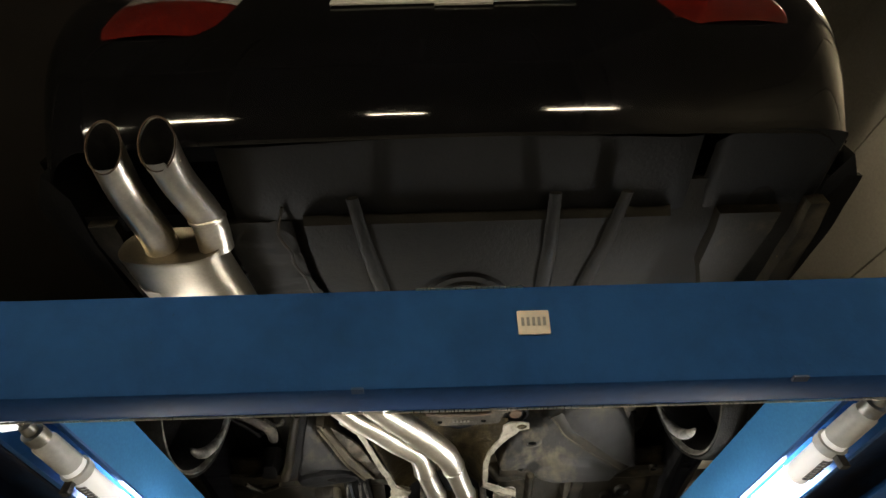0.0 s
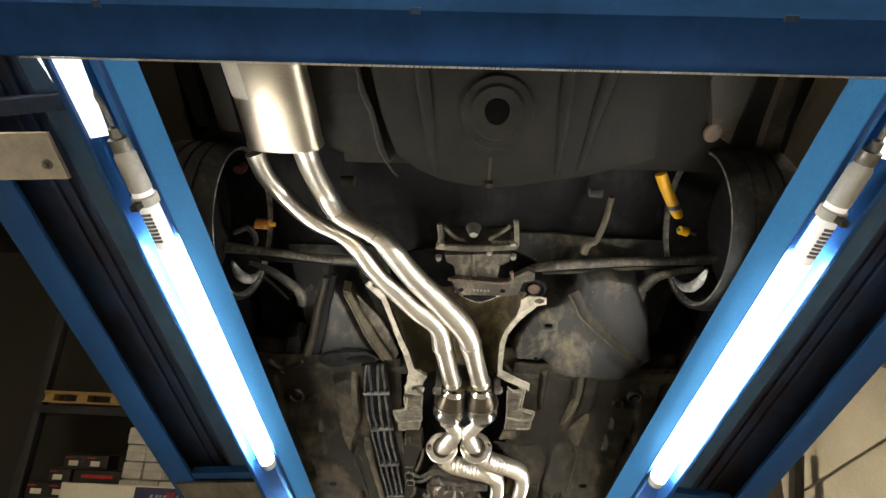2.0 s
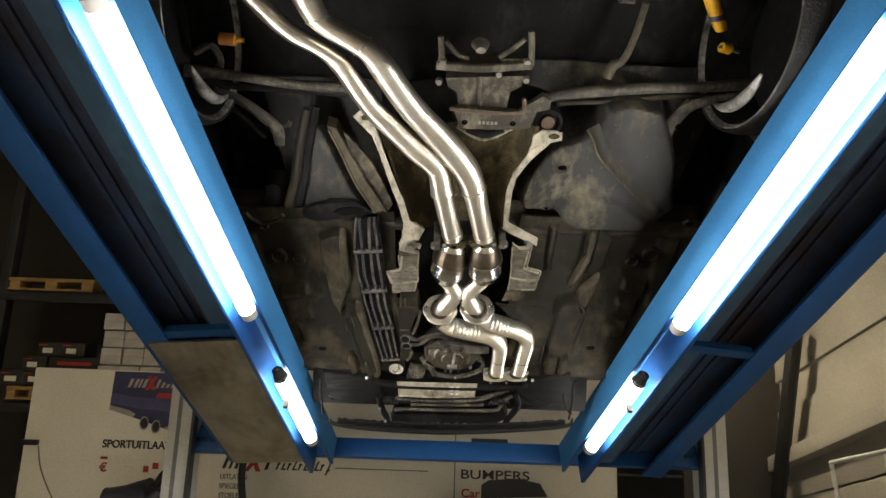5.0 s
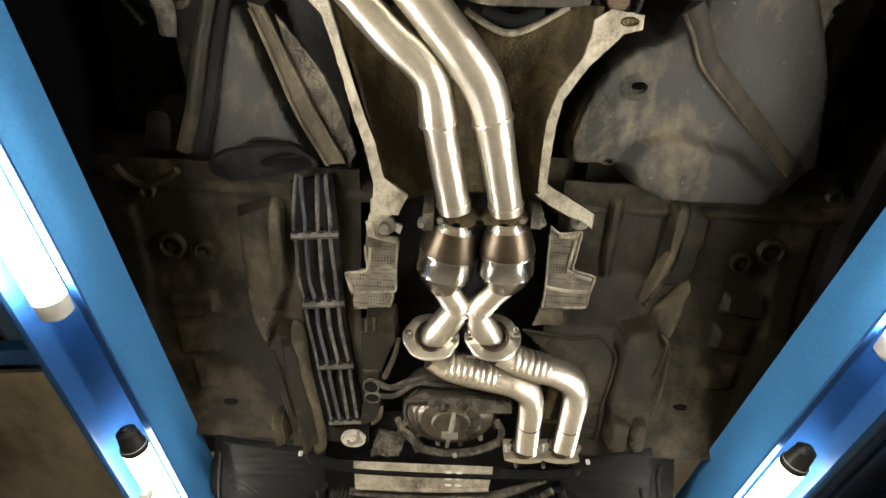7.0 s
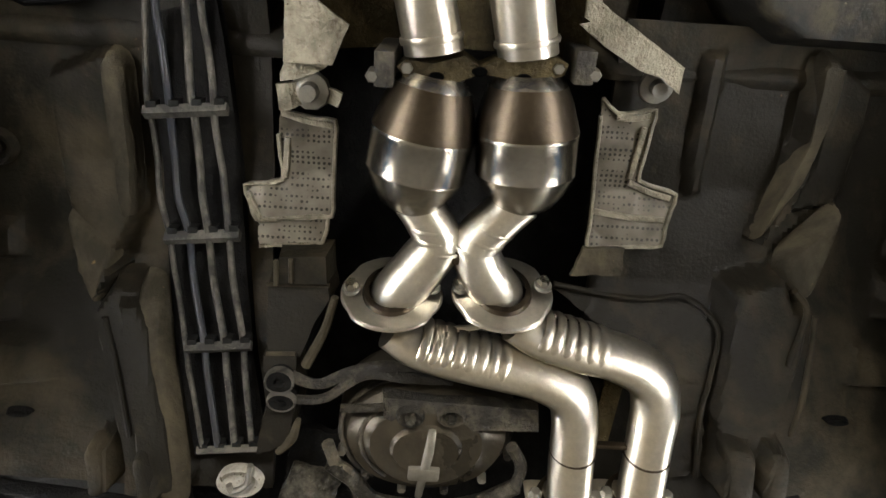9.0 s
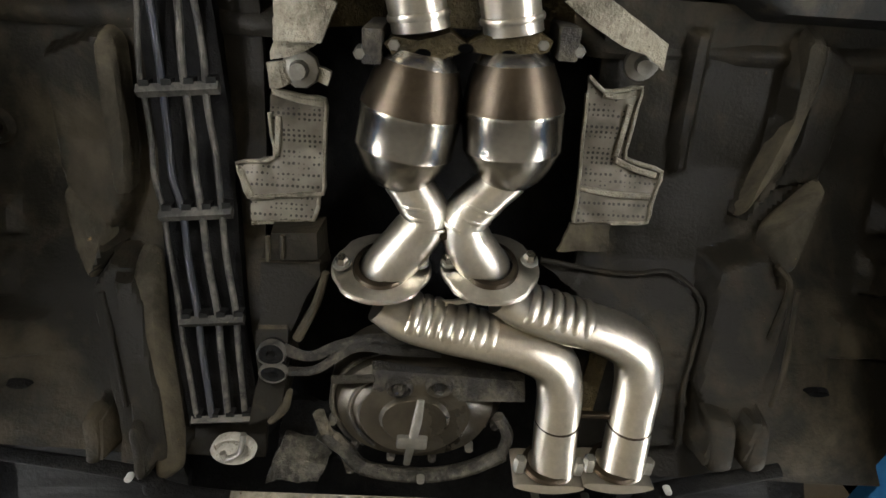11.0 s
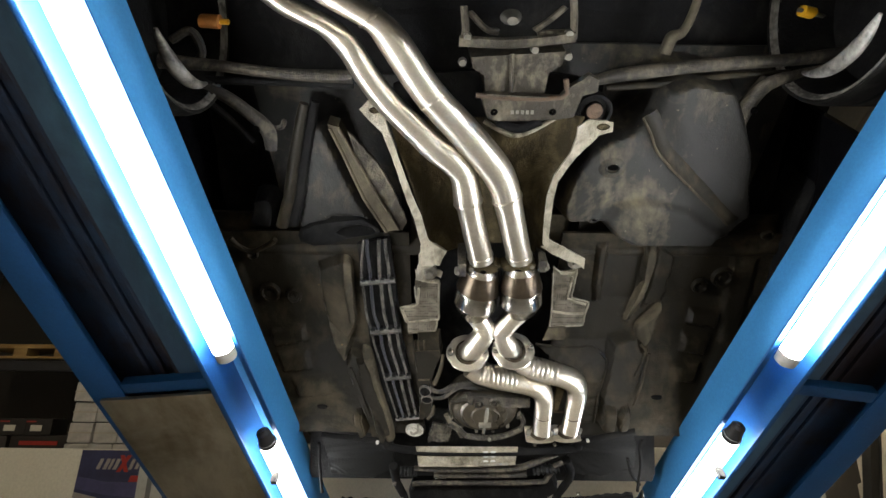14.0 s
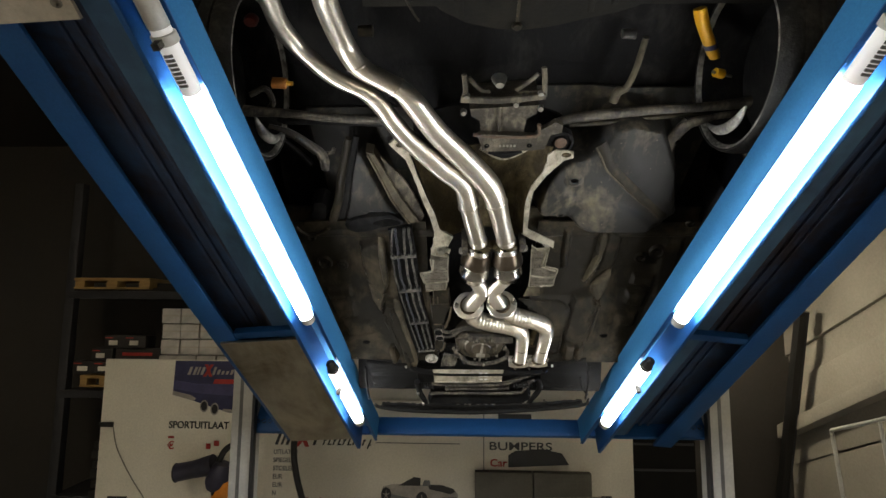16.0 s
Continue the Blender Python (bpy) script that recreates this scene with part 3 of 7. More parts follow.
def crumpled(points, z0, z1, amp=0.004, seed=1.0, edge=0.003):
    """A thin torn plate whose faces are buckled."""
    bm = prism(ragged(points, 0.008, edge, seed), z0, z1)
    bm.normal_update()
    bmesh.ops.triangulate(bm, faces=[f for f in bm.faces if len(f.verts) > 4])
    bmesh.ops.subdivide_edges(bm, edges=[e for e in bm.edges if e.calc_length() > 0.03], cuts=2, use_grid_fill=True)
    for v in bm.verts:
        v.co.z += amp * noise.noise(Vector((v.co.x * 45, v.co.y * 45, seed)))
    return bm


LEFT_PRESSINGS = (
    ([(-0.483, 2.469), (-0.415, 2.442), (-0.402, 2.445), (-0.403, 2.524), (-0.395, 2.608), (-0.388, 2.64), (-0.409, 2.681), (-0.42, 2.696), (-0.472, 2.631), (-0.48, 2.578)], 0.024, 0.01),
    ([(-0.471, 2.633), (-0.445, 2.656), (-0.411, 2.71), (-0.439, 2.763), (-0.458, 2.714)], 0.03, 0.008),
    ([(-0.439, 2.768), (-0.411, 2.72), (-0.371, 2.731), (-0.36, 2.762), (-0.348, 2.949), (-0.34, 3.102), (-0.354, 3.155), (-0.425, 3.162), (-0.43, 3.005), (-0.434, 2.858)], 0.034, 0.01),
    ([(-0.399, 2.74), (-0.37, 2.736), (-0.358, 2.773), (-0.345, 2.962), (-0.347, 3.088), (-0.401, 3.094), (-0.395, 2.846)], 0.048, 0.01),
    ([(-0.466, 3.015), (-0.442, 3.012), (-0.438, 3.105), (-0.462, 3.108)], 0.04, 0.006),
    ([(-0.392, 3.002), (-0.378, 2.995), (-0.363, 3.09), (-0.382, 3.11)], 0.058, 0.006),
    ([(-0.653, 2.682), (-0.554, 2.666), (-0.551, 2.711), (-0.651, 2.73)], 0.012, 0.012),
    ([(-0.653, 2.76), (-0.561, 2.745), (-0.567, 2.811), (-0.658, 2.823)], 0.012, 0.012),
    ([(-0.64, 2.848), (-0.518, 2.837), (-0.526, 2.928), (-0.649, 2.944)], 0.01, 0.012),
    ([(-0.779, 2.498), (-0.711, 2.477), (-0.697, 2.625), (-0.714, 3.109), (-0.775, 3.112), (-0.757, 2.7)], 0.006, 0.02),
)
RIGHT_PRESSINGS = (
    ([(0.437, 2.398), (0.462, 2.401), (0.458, 2.44), (0.454, 2.53), (0.442, 2.582), (0.411, 2.632), (0.401, 2.629), (0.427, 2.561), (0.433, 2.496)], 0.024, 0.006),
    ([(0.303, 2.4), (0.325, 2.395), (0.329, 2.437), (0.324, 2.521), (0.328, 2.572), (0.311, 2.58), (0.304, 2.515), (0.303, 2.459)], 0.012, 0.01),
    ([(0.469, 2.402), (0.517, 2.431), (0.519, 2.479), (0.509, 2.575), (0.446, 2.594), (0.465, 2.526)], 0.009, 0.008),
    ([(0.505, 2.572), (0.45, 2.642), (0.439, 2.661), (0.466, 2.705), (0.484, 2.681)], 0.03, 0.008),
    ([(0.447, 2.665), (0.467, 2.71), (0.489, 2.713), (0.491, 2.79), (0.487, 2.934), (0.473, 3.024), (0.448, 3.05), (0.391, 2.904), (0.373, 2.688)], 0.03, 0.014),
    ([(0.41, 2.948), (0.444, 2.939), (0.455, 3.031), (0.42, 3.04)], 0.048, 0.006),
    ([(0.465, 2.93), (0.487, 2.928), (0.496, 3.028), (0.478, 3.029)], 0.048, 0.006),
    ([(0.602, 2.605), (0.685, 2.615), (0.683, 2.658), (0.599, 2.646)], 0.012, 0.012),
    ([(0.592, 2.674), (0.67, 2.684), (0.674, 2.751), (0.596, 2.733)], 0.012, 0.012),
    ([(0.572, 2.778), (0.679, 2.782), (0.687, 2.85), (0.583, 2.846)], 0.01, 0.012),
    ([(0.758, 2.442), (0.685, 2.433), (0.693, 2.58), (0.741, 3.019), (0.8, 3.016), (0.76, 2.653)], 0.006, 0.02),
)
cp("floor_pan", pressing(-0.86, -0.225, 2.36, 3.16, 0.0055, 2.486, [(p, h * 1.4, w) for p, h, w in LEFT_PRESSINGS], 3.1, tight=0.6), UNDER, "pressed steel floor pan under dusty underseal")
cp("floor_pan", pressing(0.20, 0.86, 2.36, 3.16, 0.0055, 2.486, [(p, h * 1.4, w) for p, h, w in RIGHT_PRESSINGS], 8.7, tight=0.6), UNDER, "pressed steel floor pan under dusty underseal")
cp("tunnel", sheet(lambda x, y: 2.490 + 0.12 * math.cos(min(1, abs(x) / 0.24) * math.pi / 2) ** 0.5, -0.24, 0.24, 1.95, 3.14, 24, 40), UNDER_DK, "transmission tunnel, shade put into its dark colour")
cp("axle_bay_roof", sheet(lambda x, y: 2.62 + 0.02 * noise.noise(Vector((x * 9, y * 9, 1))), -0.86, 0.86, 1.42, 2.40, 30, 20), UNDER_DK, "body panel over the rear axle, shade in its dark colour")
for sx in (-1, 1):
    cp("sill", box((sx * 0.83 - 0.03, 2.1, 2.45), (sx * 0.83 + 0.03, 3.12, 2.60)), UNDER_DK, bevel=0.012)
SEAT_L = ([(-0.87, 2.395), (-0.56, 2.40), (-0.40, 2.385), (-0.165, 2.40), (-0.165, 2.46), (-0.87, 2.46)], 0.05, 0.03)
SEAT_R = ([(0.17, 2.41), (0.36, 2.40), (0.60, 2.395), (0.87, 2.37), (0.87, 2.45), (0.17, 2.46)], 0.05, 0.03)
cp("seat_step", pressing(-0.86, -0.165, 2.32, 2.44, 0.008, 2.53, (SEAT_L,), 5.5, 0.008), UNDER, "stepped floor edge")
cp("seat_step", pressing(0.165, 0.86, 2.32, 2.44, 0.008, 2.53, (SEAT_R,), 6.5, 0.008), UNDER, "stepped floor edge")


def panel(points, z0, z1, mat, name="panel", inset=0.012, label="", bevel=0.005, parent=None):
    return cp(name, prism(points, z0, z1, inset), mat, label, bevel, parent)


# dusty rib faces; the paler ones have lamp light put into their colour
FACES = (
    [(-0.412, 2.441), (-0.387, 2.452), (-0.389, 2.638), (-0.405, 2.643), (-0.413, 2.537)],
    [(-0.469, 2.629), (-0.412, 2.679), (-0.439, 2.765)],
    [(-0.375, 2.721), (-0.349, 2.733), (-0.342, 2.973), (-0.339, 3.131), (-0.366, 3.156), (-0.381, 2.977), (-0.374, 2.817)],
    [(-0.472, 3.008), (-0.447, 3.006), (-0.447, 3.113), (-0.468, 3.122)],
    [(-0.393, 2.995), (-0.376, 2.994), (-0.368, 3.112), (-0.387, 3.122)],
    [(0.432, 2.391), (0.458, 2.400), (0.460, 2.445), (0.443, 2.551), (0.400, 2.627), (0.414, 2.582), (0.440, 2.480)],
    [(0.503, 2.573), (0.475, 2.696), (0.441, 2.672), (0.439, 2.639)],
    [(0.405, 2.929), (0.450, 2.944), (0.473, 3.048), (0.435, 3.051)],
    [(0.477, 2.941), (0.496, 2.940), (0.519, 3.044), (0.488, 3.047)],
)


def pillow(poly, low, rise):
    """A softly rounded ridge pressed out of the floor: its outline shrinks inwards as it swells down."""
    pts = []
    for p, q in zip(poly, poly[1:] + poly[:1]):
        n = max(2, int(math.dist(p, q) / 0.010))
        pts += [Vector(p).lerp(Vector(q), k / n) for k in range(n)]
    n = len(pts)
    for _ in range(2):
        pts = [(pts[i - 1] + pts[i] * 2 + pts[(i + 1) % n]) / 4 for i in range(n)]
    c = sum(pts, Vector((0, 0))) / n
    bm = bmesh.new()
    rings = [[bm.verts.new((*(c + (p - c) * f), low + rise * h)) for p in pts] for f, h in ((1.12, 1.0), (1.05, 0.45), (0.97, 0.16), (0.80, 0.03), (0.45, 0.0))]
    for a, b in zip(rings, rings[1:]):
        for i in range(n):
            bm.faces.new((a[i], a[(i + 1) % n], b[(i + 1) % n], b[i]))
    bm.faces.new(rings[-1])
    bmesh.ops.recalc_face_normals(bm, faces=bm.faces)
    return bm


for i, poly in enumerate(FACES):
    low = (2.444, 2.440, 2.424, 2.424, 2.402, 2.446, 2.440, 2.414, 2.414)[i]
    cp("rib_face", pillow(poly, low, 0.034), UNDER if i in (3, 4, 7, 8) else UNDER_LT, "dusty floor rib face, paler where it should look lit")
for pts in ([(-0.421, 2.771), (-0.410, 2.856), (-0.408, 2.985)], [(0.449, 2.676), (0.470, 2.705), (0.464, 2.791)], [(0.482, 2.709), (0.492, 2.80), (0.500, 2.919)]):
    cp("rib_edge", sweep([(x, y, 2.436) for x, y in pts], 0.004, 8, 5), UNDER)
# plugs, studs and drain holes of the floor
for i, (x, y) in enumerate([(-0.637, 2.559), (-0.568, 2.569), (-0.586, 2.993), (-0.668, 2.436), (0.666, 2.499), (0.608, 2.527), (0.592, 2.926), (0.751, 2.355)]):
    if i % 4 == 2:
        cp("drain_hole", lathe([(0.0, 0.004), (0.009, 0.004), (0.011, -0.002), (0.013, -0.003), (0.016, 0.006)], pose(x, y, 2.474) @ Matrix.Diagonal((1.2, 0.5, 1, 1)), 20), UNDER_DK)
    else:
        r = (0.026, 0.020, 0, 0.014)[i % 4]
        cp("floor_plug", lathe([(0.0, 0.002), (r * 0.35, 0.0), (r * 0.4, 0.006), (r * 0.75, 0.005), (r * 0.85, -0.004), (r * 1.05, -0.004), (r * 1.2, 0.008)], pose(x, y, 2.472), 22), UNDER)
# brake and fuel lines with their clips
LINES = ([(-0.344, 2.359), (-0.351, 2.4), (-0.359, 2.479), (-0.357, 2.532), (-0.353, 2.602), (-0.343, 2.655), (-0.333, 2.729), (-0.324, 2.815), (-0.318, 2.905), (-0.314, 3.008)], [(-0.334, 2.358), (-0.338, 2.399), (-0.334, 2.471), (-0.335, 2.51), (-0.332, 2.601), (-0.318, 2.653), (-0.311, 2.737), (-0.301, 2.813), (-0.296, 2.903), (-0.292, 3.006)], [(-0.302, 2.356), (-0.306, 2.397), (-0.308, 2.469), (-0.306, 2.522), (-0.303, 2.599), (-0.293, 2.652), (-0.285, 2.735), (-0.275, 2.811), (-0.271, 2.901), (-0.269, 3.004)], [(-0.285, 2.355), (-0.287, 2.396), (-0.282, 2.461), (-0.282, 2.52), (-0.275, 2.597), (-0.268, 2.65), (-0.26, 2.733), (-0.251, 2.809), (-0.248, 2.898), (-0.245, 3.002)])
for k, line in enumerate(LINES):
    cp("fuel_line" if k else "brake_line", sweep([(x, y, 2.446 + 0.002 * math.sin(y * 60 + k)) for x, y in line], (0.0034, 0.0044, 0.0046, 0.0042)[k], 10, 5), (LINE_GREY, LINE_BLUE, LINE_GREY, LINE_GREY)[k], ("thin grey line", "blue coated line", "grey line", "grey line")[k])
for (xa, ya), (xb, yb) in ([(-0.364, 2.505), (-0.265, 2.495)], [(-0.346, 2.658), (-0.254, 2.649)], [(-0.324, 2.817), (-0.239, 2.808)], [(-0.32, 3.017), (-0.233, 3.006)]):
    clip = cp("line_clip", sweep([(xa, ya, 2.443), (xb, yb, 2.443)], 0.0082, 4, 1, 0.75), LINE_GREY, "dusty grey plastic line clip", 0.002)
    for k in range(4):
        u = 0.10 + 0.27 * k
        part("clip_jaw", box((-0.006, -0.009, -0.006), (0.006, 0.009, 0.006), pose(xa + (xb - xa) * u, ya + (yb - ya) * u - 0.004, 2.447)), BLACK_TRIM, clip)
cp("line_channel", prism([(-0.369, 2.396), (-0.278, 2.369), (-0.231, 3.022), (-0.338, 3.063), (-0.348, 2.825)], 2.470, 2.490), UNDER_DK)
EYE_GREY = grime("dirty_grey_cap", (0.16, 0.15, 0.125), (0.50, 0.48, 0.42), (0.10, 0.08, 0.05), 0.45, 0.85, 14.0, 0.62, 0.3)
(tx, ty), = [(-0.258, 3.064)]
eye = cp("tow_eye", lathe([(0.0, 0.002), (0.012, 0.002), (0.022, 0.001), (0.026, -0.004), (0.030, -0.005), (0.033, -0.001), (0.033, 0.008), (0.0, 0.008)], pose(tx, ty, 2.43), 32), EYE_GREY, "pale grey round cap")
hook = part("hook", sweep([(tx + 0.018, ty - 0.045, 2.424), (tx + 0.012, ty - 0.01, 2.420), (tx - 0.006, ty + 0.006, 2.420), (tx - 0.012, ty - 0.008, 2.420)], 0.0045, 8, 5), GALV, eye)

# heat shields beside the tunnel
PERF = bpy.data.materials.new("perforated_shield")
PERF.use_nodes = True
t = PERF.node_tree
pb = t.nodes["Principled BSDF"]
co = nd(PERF, "ShaderNodeTexCoord")
vo = nd(PERF, "ShaderNodeTexVoronoi", Scale=150.0, Randomness=0.12)
no = nd(PERF, "ShaderNodeTexNoise", Scale=18.0, Detail=6.0)
t.links.new(co.outputs["Object"], vo.inputs["Vector"])
t.links.new(co.outputs["Object"], no.inputs["Vector"])
lt = nd(PERF, "ShaderNodeMath")
lt.operation = "GREATER_THAN"
lt.inputs[1].default_value = 0.30
t.links.new(vo.outputs["Distance"], lt.inputs[0])
rp = nd(PERF, "ShaderNodeValToRGB")
rp.color_ramp.elements[0].position, rp.color_ramp.elements[1].position = 0.34, 0.66
rp.color_ramp.elements[0].color, rp.color_ramp.elements[1].color = (0.055, 0.047, 0.034, 1), (0.20, 0.182, 0.145, 1)
t.links.new(no.outputs["Fac"], rp.inputs[0])
mx = nd(PERF, "ShaderNodeMix")
mx.data_type, mx.blend_type = "RGBA", "MULTIPLY"
mx.inputs[0].default_value = 0.8
t.links.new(rp.outputs[0], mx.inputs[6])
t.links.new(lt.outputs[0], mx.inputs[7])
t.links.new(mx.outputs[2], pb.inputs["Base Color"])
pb.inputs["Metallic"].default_value, pb.inputs["Roughness"].default_value = 0.55, 0.5

cp("heat_shield", crumpled([(-0.19, 2.371), (-0.147, 2.367), (-0.124, 2.391), (-0.136, 2.419), (-0.149, 2.44), (-0.176, 2.453), (-0.202, 2.458), (-0.197, 2.429)], 2.438, 2.443, 0.005, 2.0), SHIELD, "bare torn aluminium heat shield tab")
cp("heat_shield", crumpled([(-0.209, 2.464), (-0.177, 2.456), (-0.131, 2.469), (-0.136, 2.485), (-0.161, 2.479), (-0.205, 2.494)], 2.442, 2.450, 0.012, 4.0), SHIELD, "crumpled aluminium fold")
cp("shield_nut", lathe([(0.0, -0.012), (0.010, -0.012), (0.012, 0.0), (0.022, 0.002), (0.024, 0.008)], pose(-0.168, 2.468, 2.440), 10), GALV)


def dimpled(poly, name_label, seed, ribs):
    """A thin dimpled shield with a turned rim and pressed beads."""
    xs, ys = [p[0] for p in poly], [p[1] for p in poly]
    sh = cp("heat_shield", crumpled(poly, 2.462, 2.466, 0.004, seed), PERF, name_label)
    part("rim", sweep([(x, y, 2.460) for x, y in ragged(poly + poly[:1], 0.02, 0.002, seed)[:-1]], 0.0028, 6, 2), SHIELD, sh)
    for a, b in ribs:
        part("bead", sweep([(*a, 2.460), ((a[0] + b[0]) / 2, (a[1] + b[1]) / 2 + 0.002, 2.459), (*b, 2.460)], 0.004, 8, 4, 0.6), SHIELD, sh)
    return sh


dimpled([(-0.208, 2.498), (-0.142, 2.506), (-0.144, 2.626), (-0.24, 2.637), (-0.255, 2.594), (-0.208, 2.583), (-0.212, 2.526)], "dimpled aluminium heat shield, dirty", 3.0, (((-0.206, 2.50), (-0.145, 2.512)), ((-0.250, 2.600), (-0.236, 2.634)), ((-0.20, 2.53), (-0.205, 2.58))))
dimpled([(-0.239, 2.636), (-0.149, 2.627), (-0.154, 2.662), (-0.235, 2.669)], "dented lower end of the heat shield", 5.0, ())
dimpled([(0.179, 2.459), (0.2, 2.475), (0.247, 2.469), (0.24, 2.556), (0.291, 2.573), (0.28, 2.64), (0.184, 2.648), (0.186, 2.593), (0.183, 2.542)], "dimpled aluminium heat shield, dirty", 7.0, (((0.20, 2.480), (0.240, 2.476)), ((0.236, 2.49), (0.228, 2.555)), ((0.228, 2.560), (0.284, 2.578)), ((0.188, 2.60), (0.280, 2.606))))
cp("heat_shield", crumpled([(0.178, 2.644), (0.232, 2.643), (0.23, 2.677), (0.164, 2.68)], 2.452, 2.458, 0.006, 8.0), UNDER_LT, "dusty folded shield tab")
cp("shield_strip", crumpled([(0.13, 2.366), (0.142, 2.362), (0.194, 2.389), (0.246, 2.42), (0.243, 2.428), (0.206, 2.418), (0.162, 2.391)], 2.425, 2.431, 0.003, 9.0, 0.0012), SHIELD, "bare edge of the heat shield")
(wx, wy), = [(0.237, 2.439)]
nut = cp("shield_nut", lathe([(0.0, -0.010), (0.009, -0.010), (0.010, 0.0), (0.020, 0.001), (0.022, 0.005), (0.020, 0.007)], pose(wx, wy, 2.446, 8, 0, 0), 20), GALV, "round clamping washer with a rusty nut")
arm = cp("bracket_arm", prism(ragged([(-0.221, 2.700), (-0.138, 2.697), (-0.133, 2.725), (-0.149, 2.768), (-0.174, 2.828), (-0.221, 2.820), (-0.226, 2.76)], 0.02, 0.002, 3), 2.440, 2.476, 0.008), UNDER, "dull greasy folded support bracket", 0.004)
part("bracket_head", prism([(-0.207, 2.664), (-0.140, 2.660), (-0.137, 2.700), (-0.210, 2.704)], 2.430, 2.47, 0.006), UNDER, arm)
part("bracket_foot", prism(ragged([(-0.222, 2.808), (-0.176, 2.806), (-0.177, 2.868), (-0.173, 2.914), (-0.191, 2.992), (-0.237, 3.019), (-0.226, 2.918)], 0.02, 0.002, 7), 2.434, 2.48, 0.008), UNDER, arm)
part("bracket_flange", sweep([(-0.132, 2.719, 2.434), (-0.143, 2.770, 2.432), (-0.166, 2.826, 2.434)], [0.005, 0.006, 0.007], 8, 5), UNDER_LT, arm)
part("bracket_rib", sweep([(-0.176, 2.935, 2.436), (-0.186, 2.975, 2.436), (-0.205, 3.005, 2.437)], [0.004, 0.008, 0.005], 8, 5), UNDER_LT, arm)
for fold in ([(-0.205, 2.670, 2.428), (-0.204, 2.700, 2.428)], [(-0.187, 2.668, 2.428), (-0.186, 2.696, 2.428)], [(-0.218, 2.707, 2.438), (-0.140, 2.704, 2.438)]):
    part("bracket_fold", sweep(fold, 0.0032, 6, 1), UNDER_LT, arm)
part("bracket_fold", sweep([(-0.217, 2.812, 2.434), (-0.180, 2.810, 2.434)], 0.003, 6, 1), UNDER_LT, arm)
for x, y in [(-0.197, 2.844), (-0.195, 2.883)]:
    b = cp("bush", lathe([(0.0, 0.002), (0.006, 0.002), (0.007, -0.004), (0.016, -0.004), (0.018, 0.0), (0.018, 0.03)], pose(x, y, 2.424), 18), UNDER_DK)
    part("bush_ring", lathe([(0.0165, -0.004), (0.018, -0.0055), (0.0195, -0.002), (0.0195, 0.004)], pose(x, y, 2.424), 20), LINE_GREY, b)
for pts in ([(-0.183, 2.84), (-0.149, 2.851), (-0.116, 2.834), (-0.09, 2.824), (-0.061, 2.818), (-0.019, 2.827), (0.033, 2.827), (0.077, 2.82)], [(-0.183, 2.886), (-0.141, 2.88), (-0.108, 2.844), (-0.079, 2.83), (-0.034, 2.834), (0.027, 2.843)]):
    cp("support_arm", sweep([(x, y, 2.430 + 0.012 * max(0, i - 4)) for i, (x, y) in enumerate(pts)], 0.008, 8, 6, 0.7), IRON, "bent steel support arm")
cp("heat_shield", crumpled([(0.147, 2.701), (0.225, 2.714), (0.322, 2.708), (0.38, 2.77), (0.377, 2.844), (0.412, 3.043), (0.357, 3.048), (0.315, 2.83), (0.235, 2.781)], 2.462, 2.468, 0.006, 6.0), UNDER, "dull scorched heat shield round the pipes")
cp("shield_edge", sweep([(x, y, 2.454) for x, y in [(0.145, 2.693), (0.22, 2.704), (0.265, 2.708), (0.316, 2.7), (0.355, 2.729), (0.374, 2.766), (0.375, 2.83), (0.377, 2.906), (0.401, 3.036)]], 0.0034, 8, 6), UNDER)
cp("heat_shield", box((0.232, 2.83, 2.452), (0.258, 2.97, 2.458)), SHIELD_IN)

# tunnel shield behind the pipes, between its two bare rims
RIM_L = [(-0.311, 1.988), (-0.288, 1.963), (-0.262, 1.968), (-0.256, 2.006), (-0.245, 2.048), (-0.23, 2.11), (-0.209, 2.181), (-0.185, 2.258), (-0.168, 2.346), (-0.12, 2.385), (-0.139, 2.434), (-0.193, 2.433), (-0.188, 2.363), (-0.203, 2.271), (-0.231, 2.167), (-0.248, 2.101), (-0.264, 2.044), (-0.296, 2.008)]
RIM_R = [(0.178, 2.027), (0.203, 2.009), (0.256, 2.015), (0.259, 2.037), (0.23, 2.045), (0.203, 2.079), (0.186, 2.098), (0.167, 2.131), (0.152, 2.158), (0.147, 2.204), (0.149, 2.338), (0.255, 2.41), (0.254, 2.44), (0.134, 2.357), (0.13, 2.277), (0.129, 2.195), (0.142, 2.139), (0.171, 2.088), (0.179, 2.05)]
V, U = np.mgrid[0:1:34j, 0:1:40j]
LX = np.interp(2.02 + V * 0.40, [2.0, 2.05, 2.11, 2.18, 2.26, 2.35, 2.42], [-0.258, -0.247, -0.232, -0.211, -0.187, -0.170, -0.150])
RX = np.interp(2.02 + V * 0.40, [2.0, 2.05, 2.10, 2.16, 2.20, 2.34, 2.42], [0.200, 0.185, 0.180, 0.148, 0.140, 0.140, 0.150])
GX = LX + (RX - LX) * U
TOP = np.interp(GX[0], [-0.27, -0.19, -0.02, 0.02, 0.06, 0.10, 0.14, 0.21], [1.975, 2.03, 2.025, 2.053, 2.059, 2.036, 2.008, 2.007])
GY = TOP[None, :] + (2.42 - TOP[None, :]) * V
GZ = 2.436 + 0.085 * np.sin(np.pi * np.clip(U, 0, 1)) ** 0.8 * (0.55 + 0.45 * np.minimum(1, V * 3))
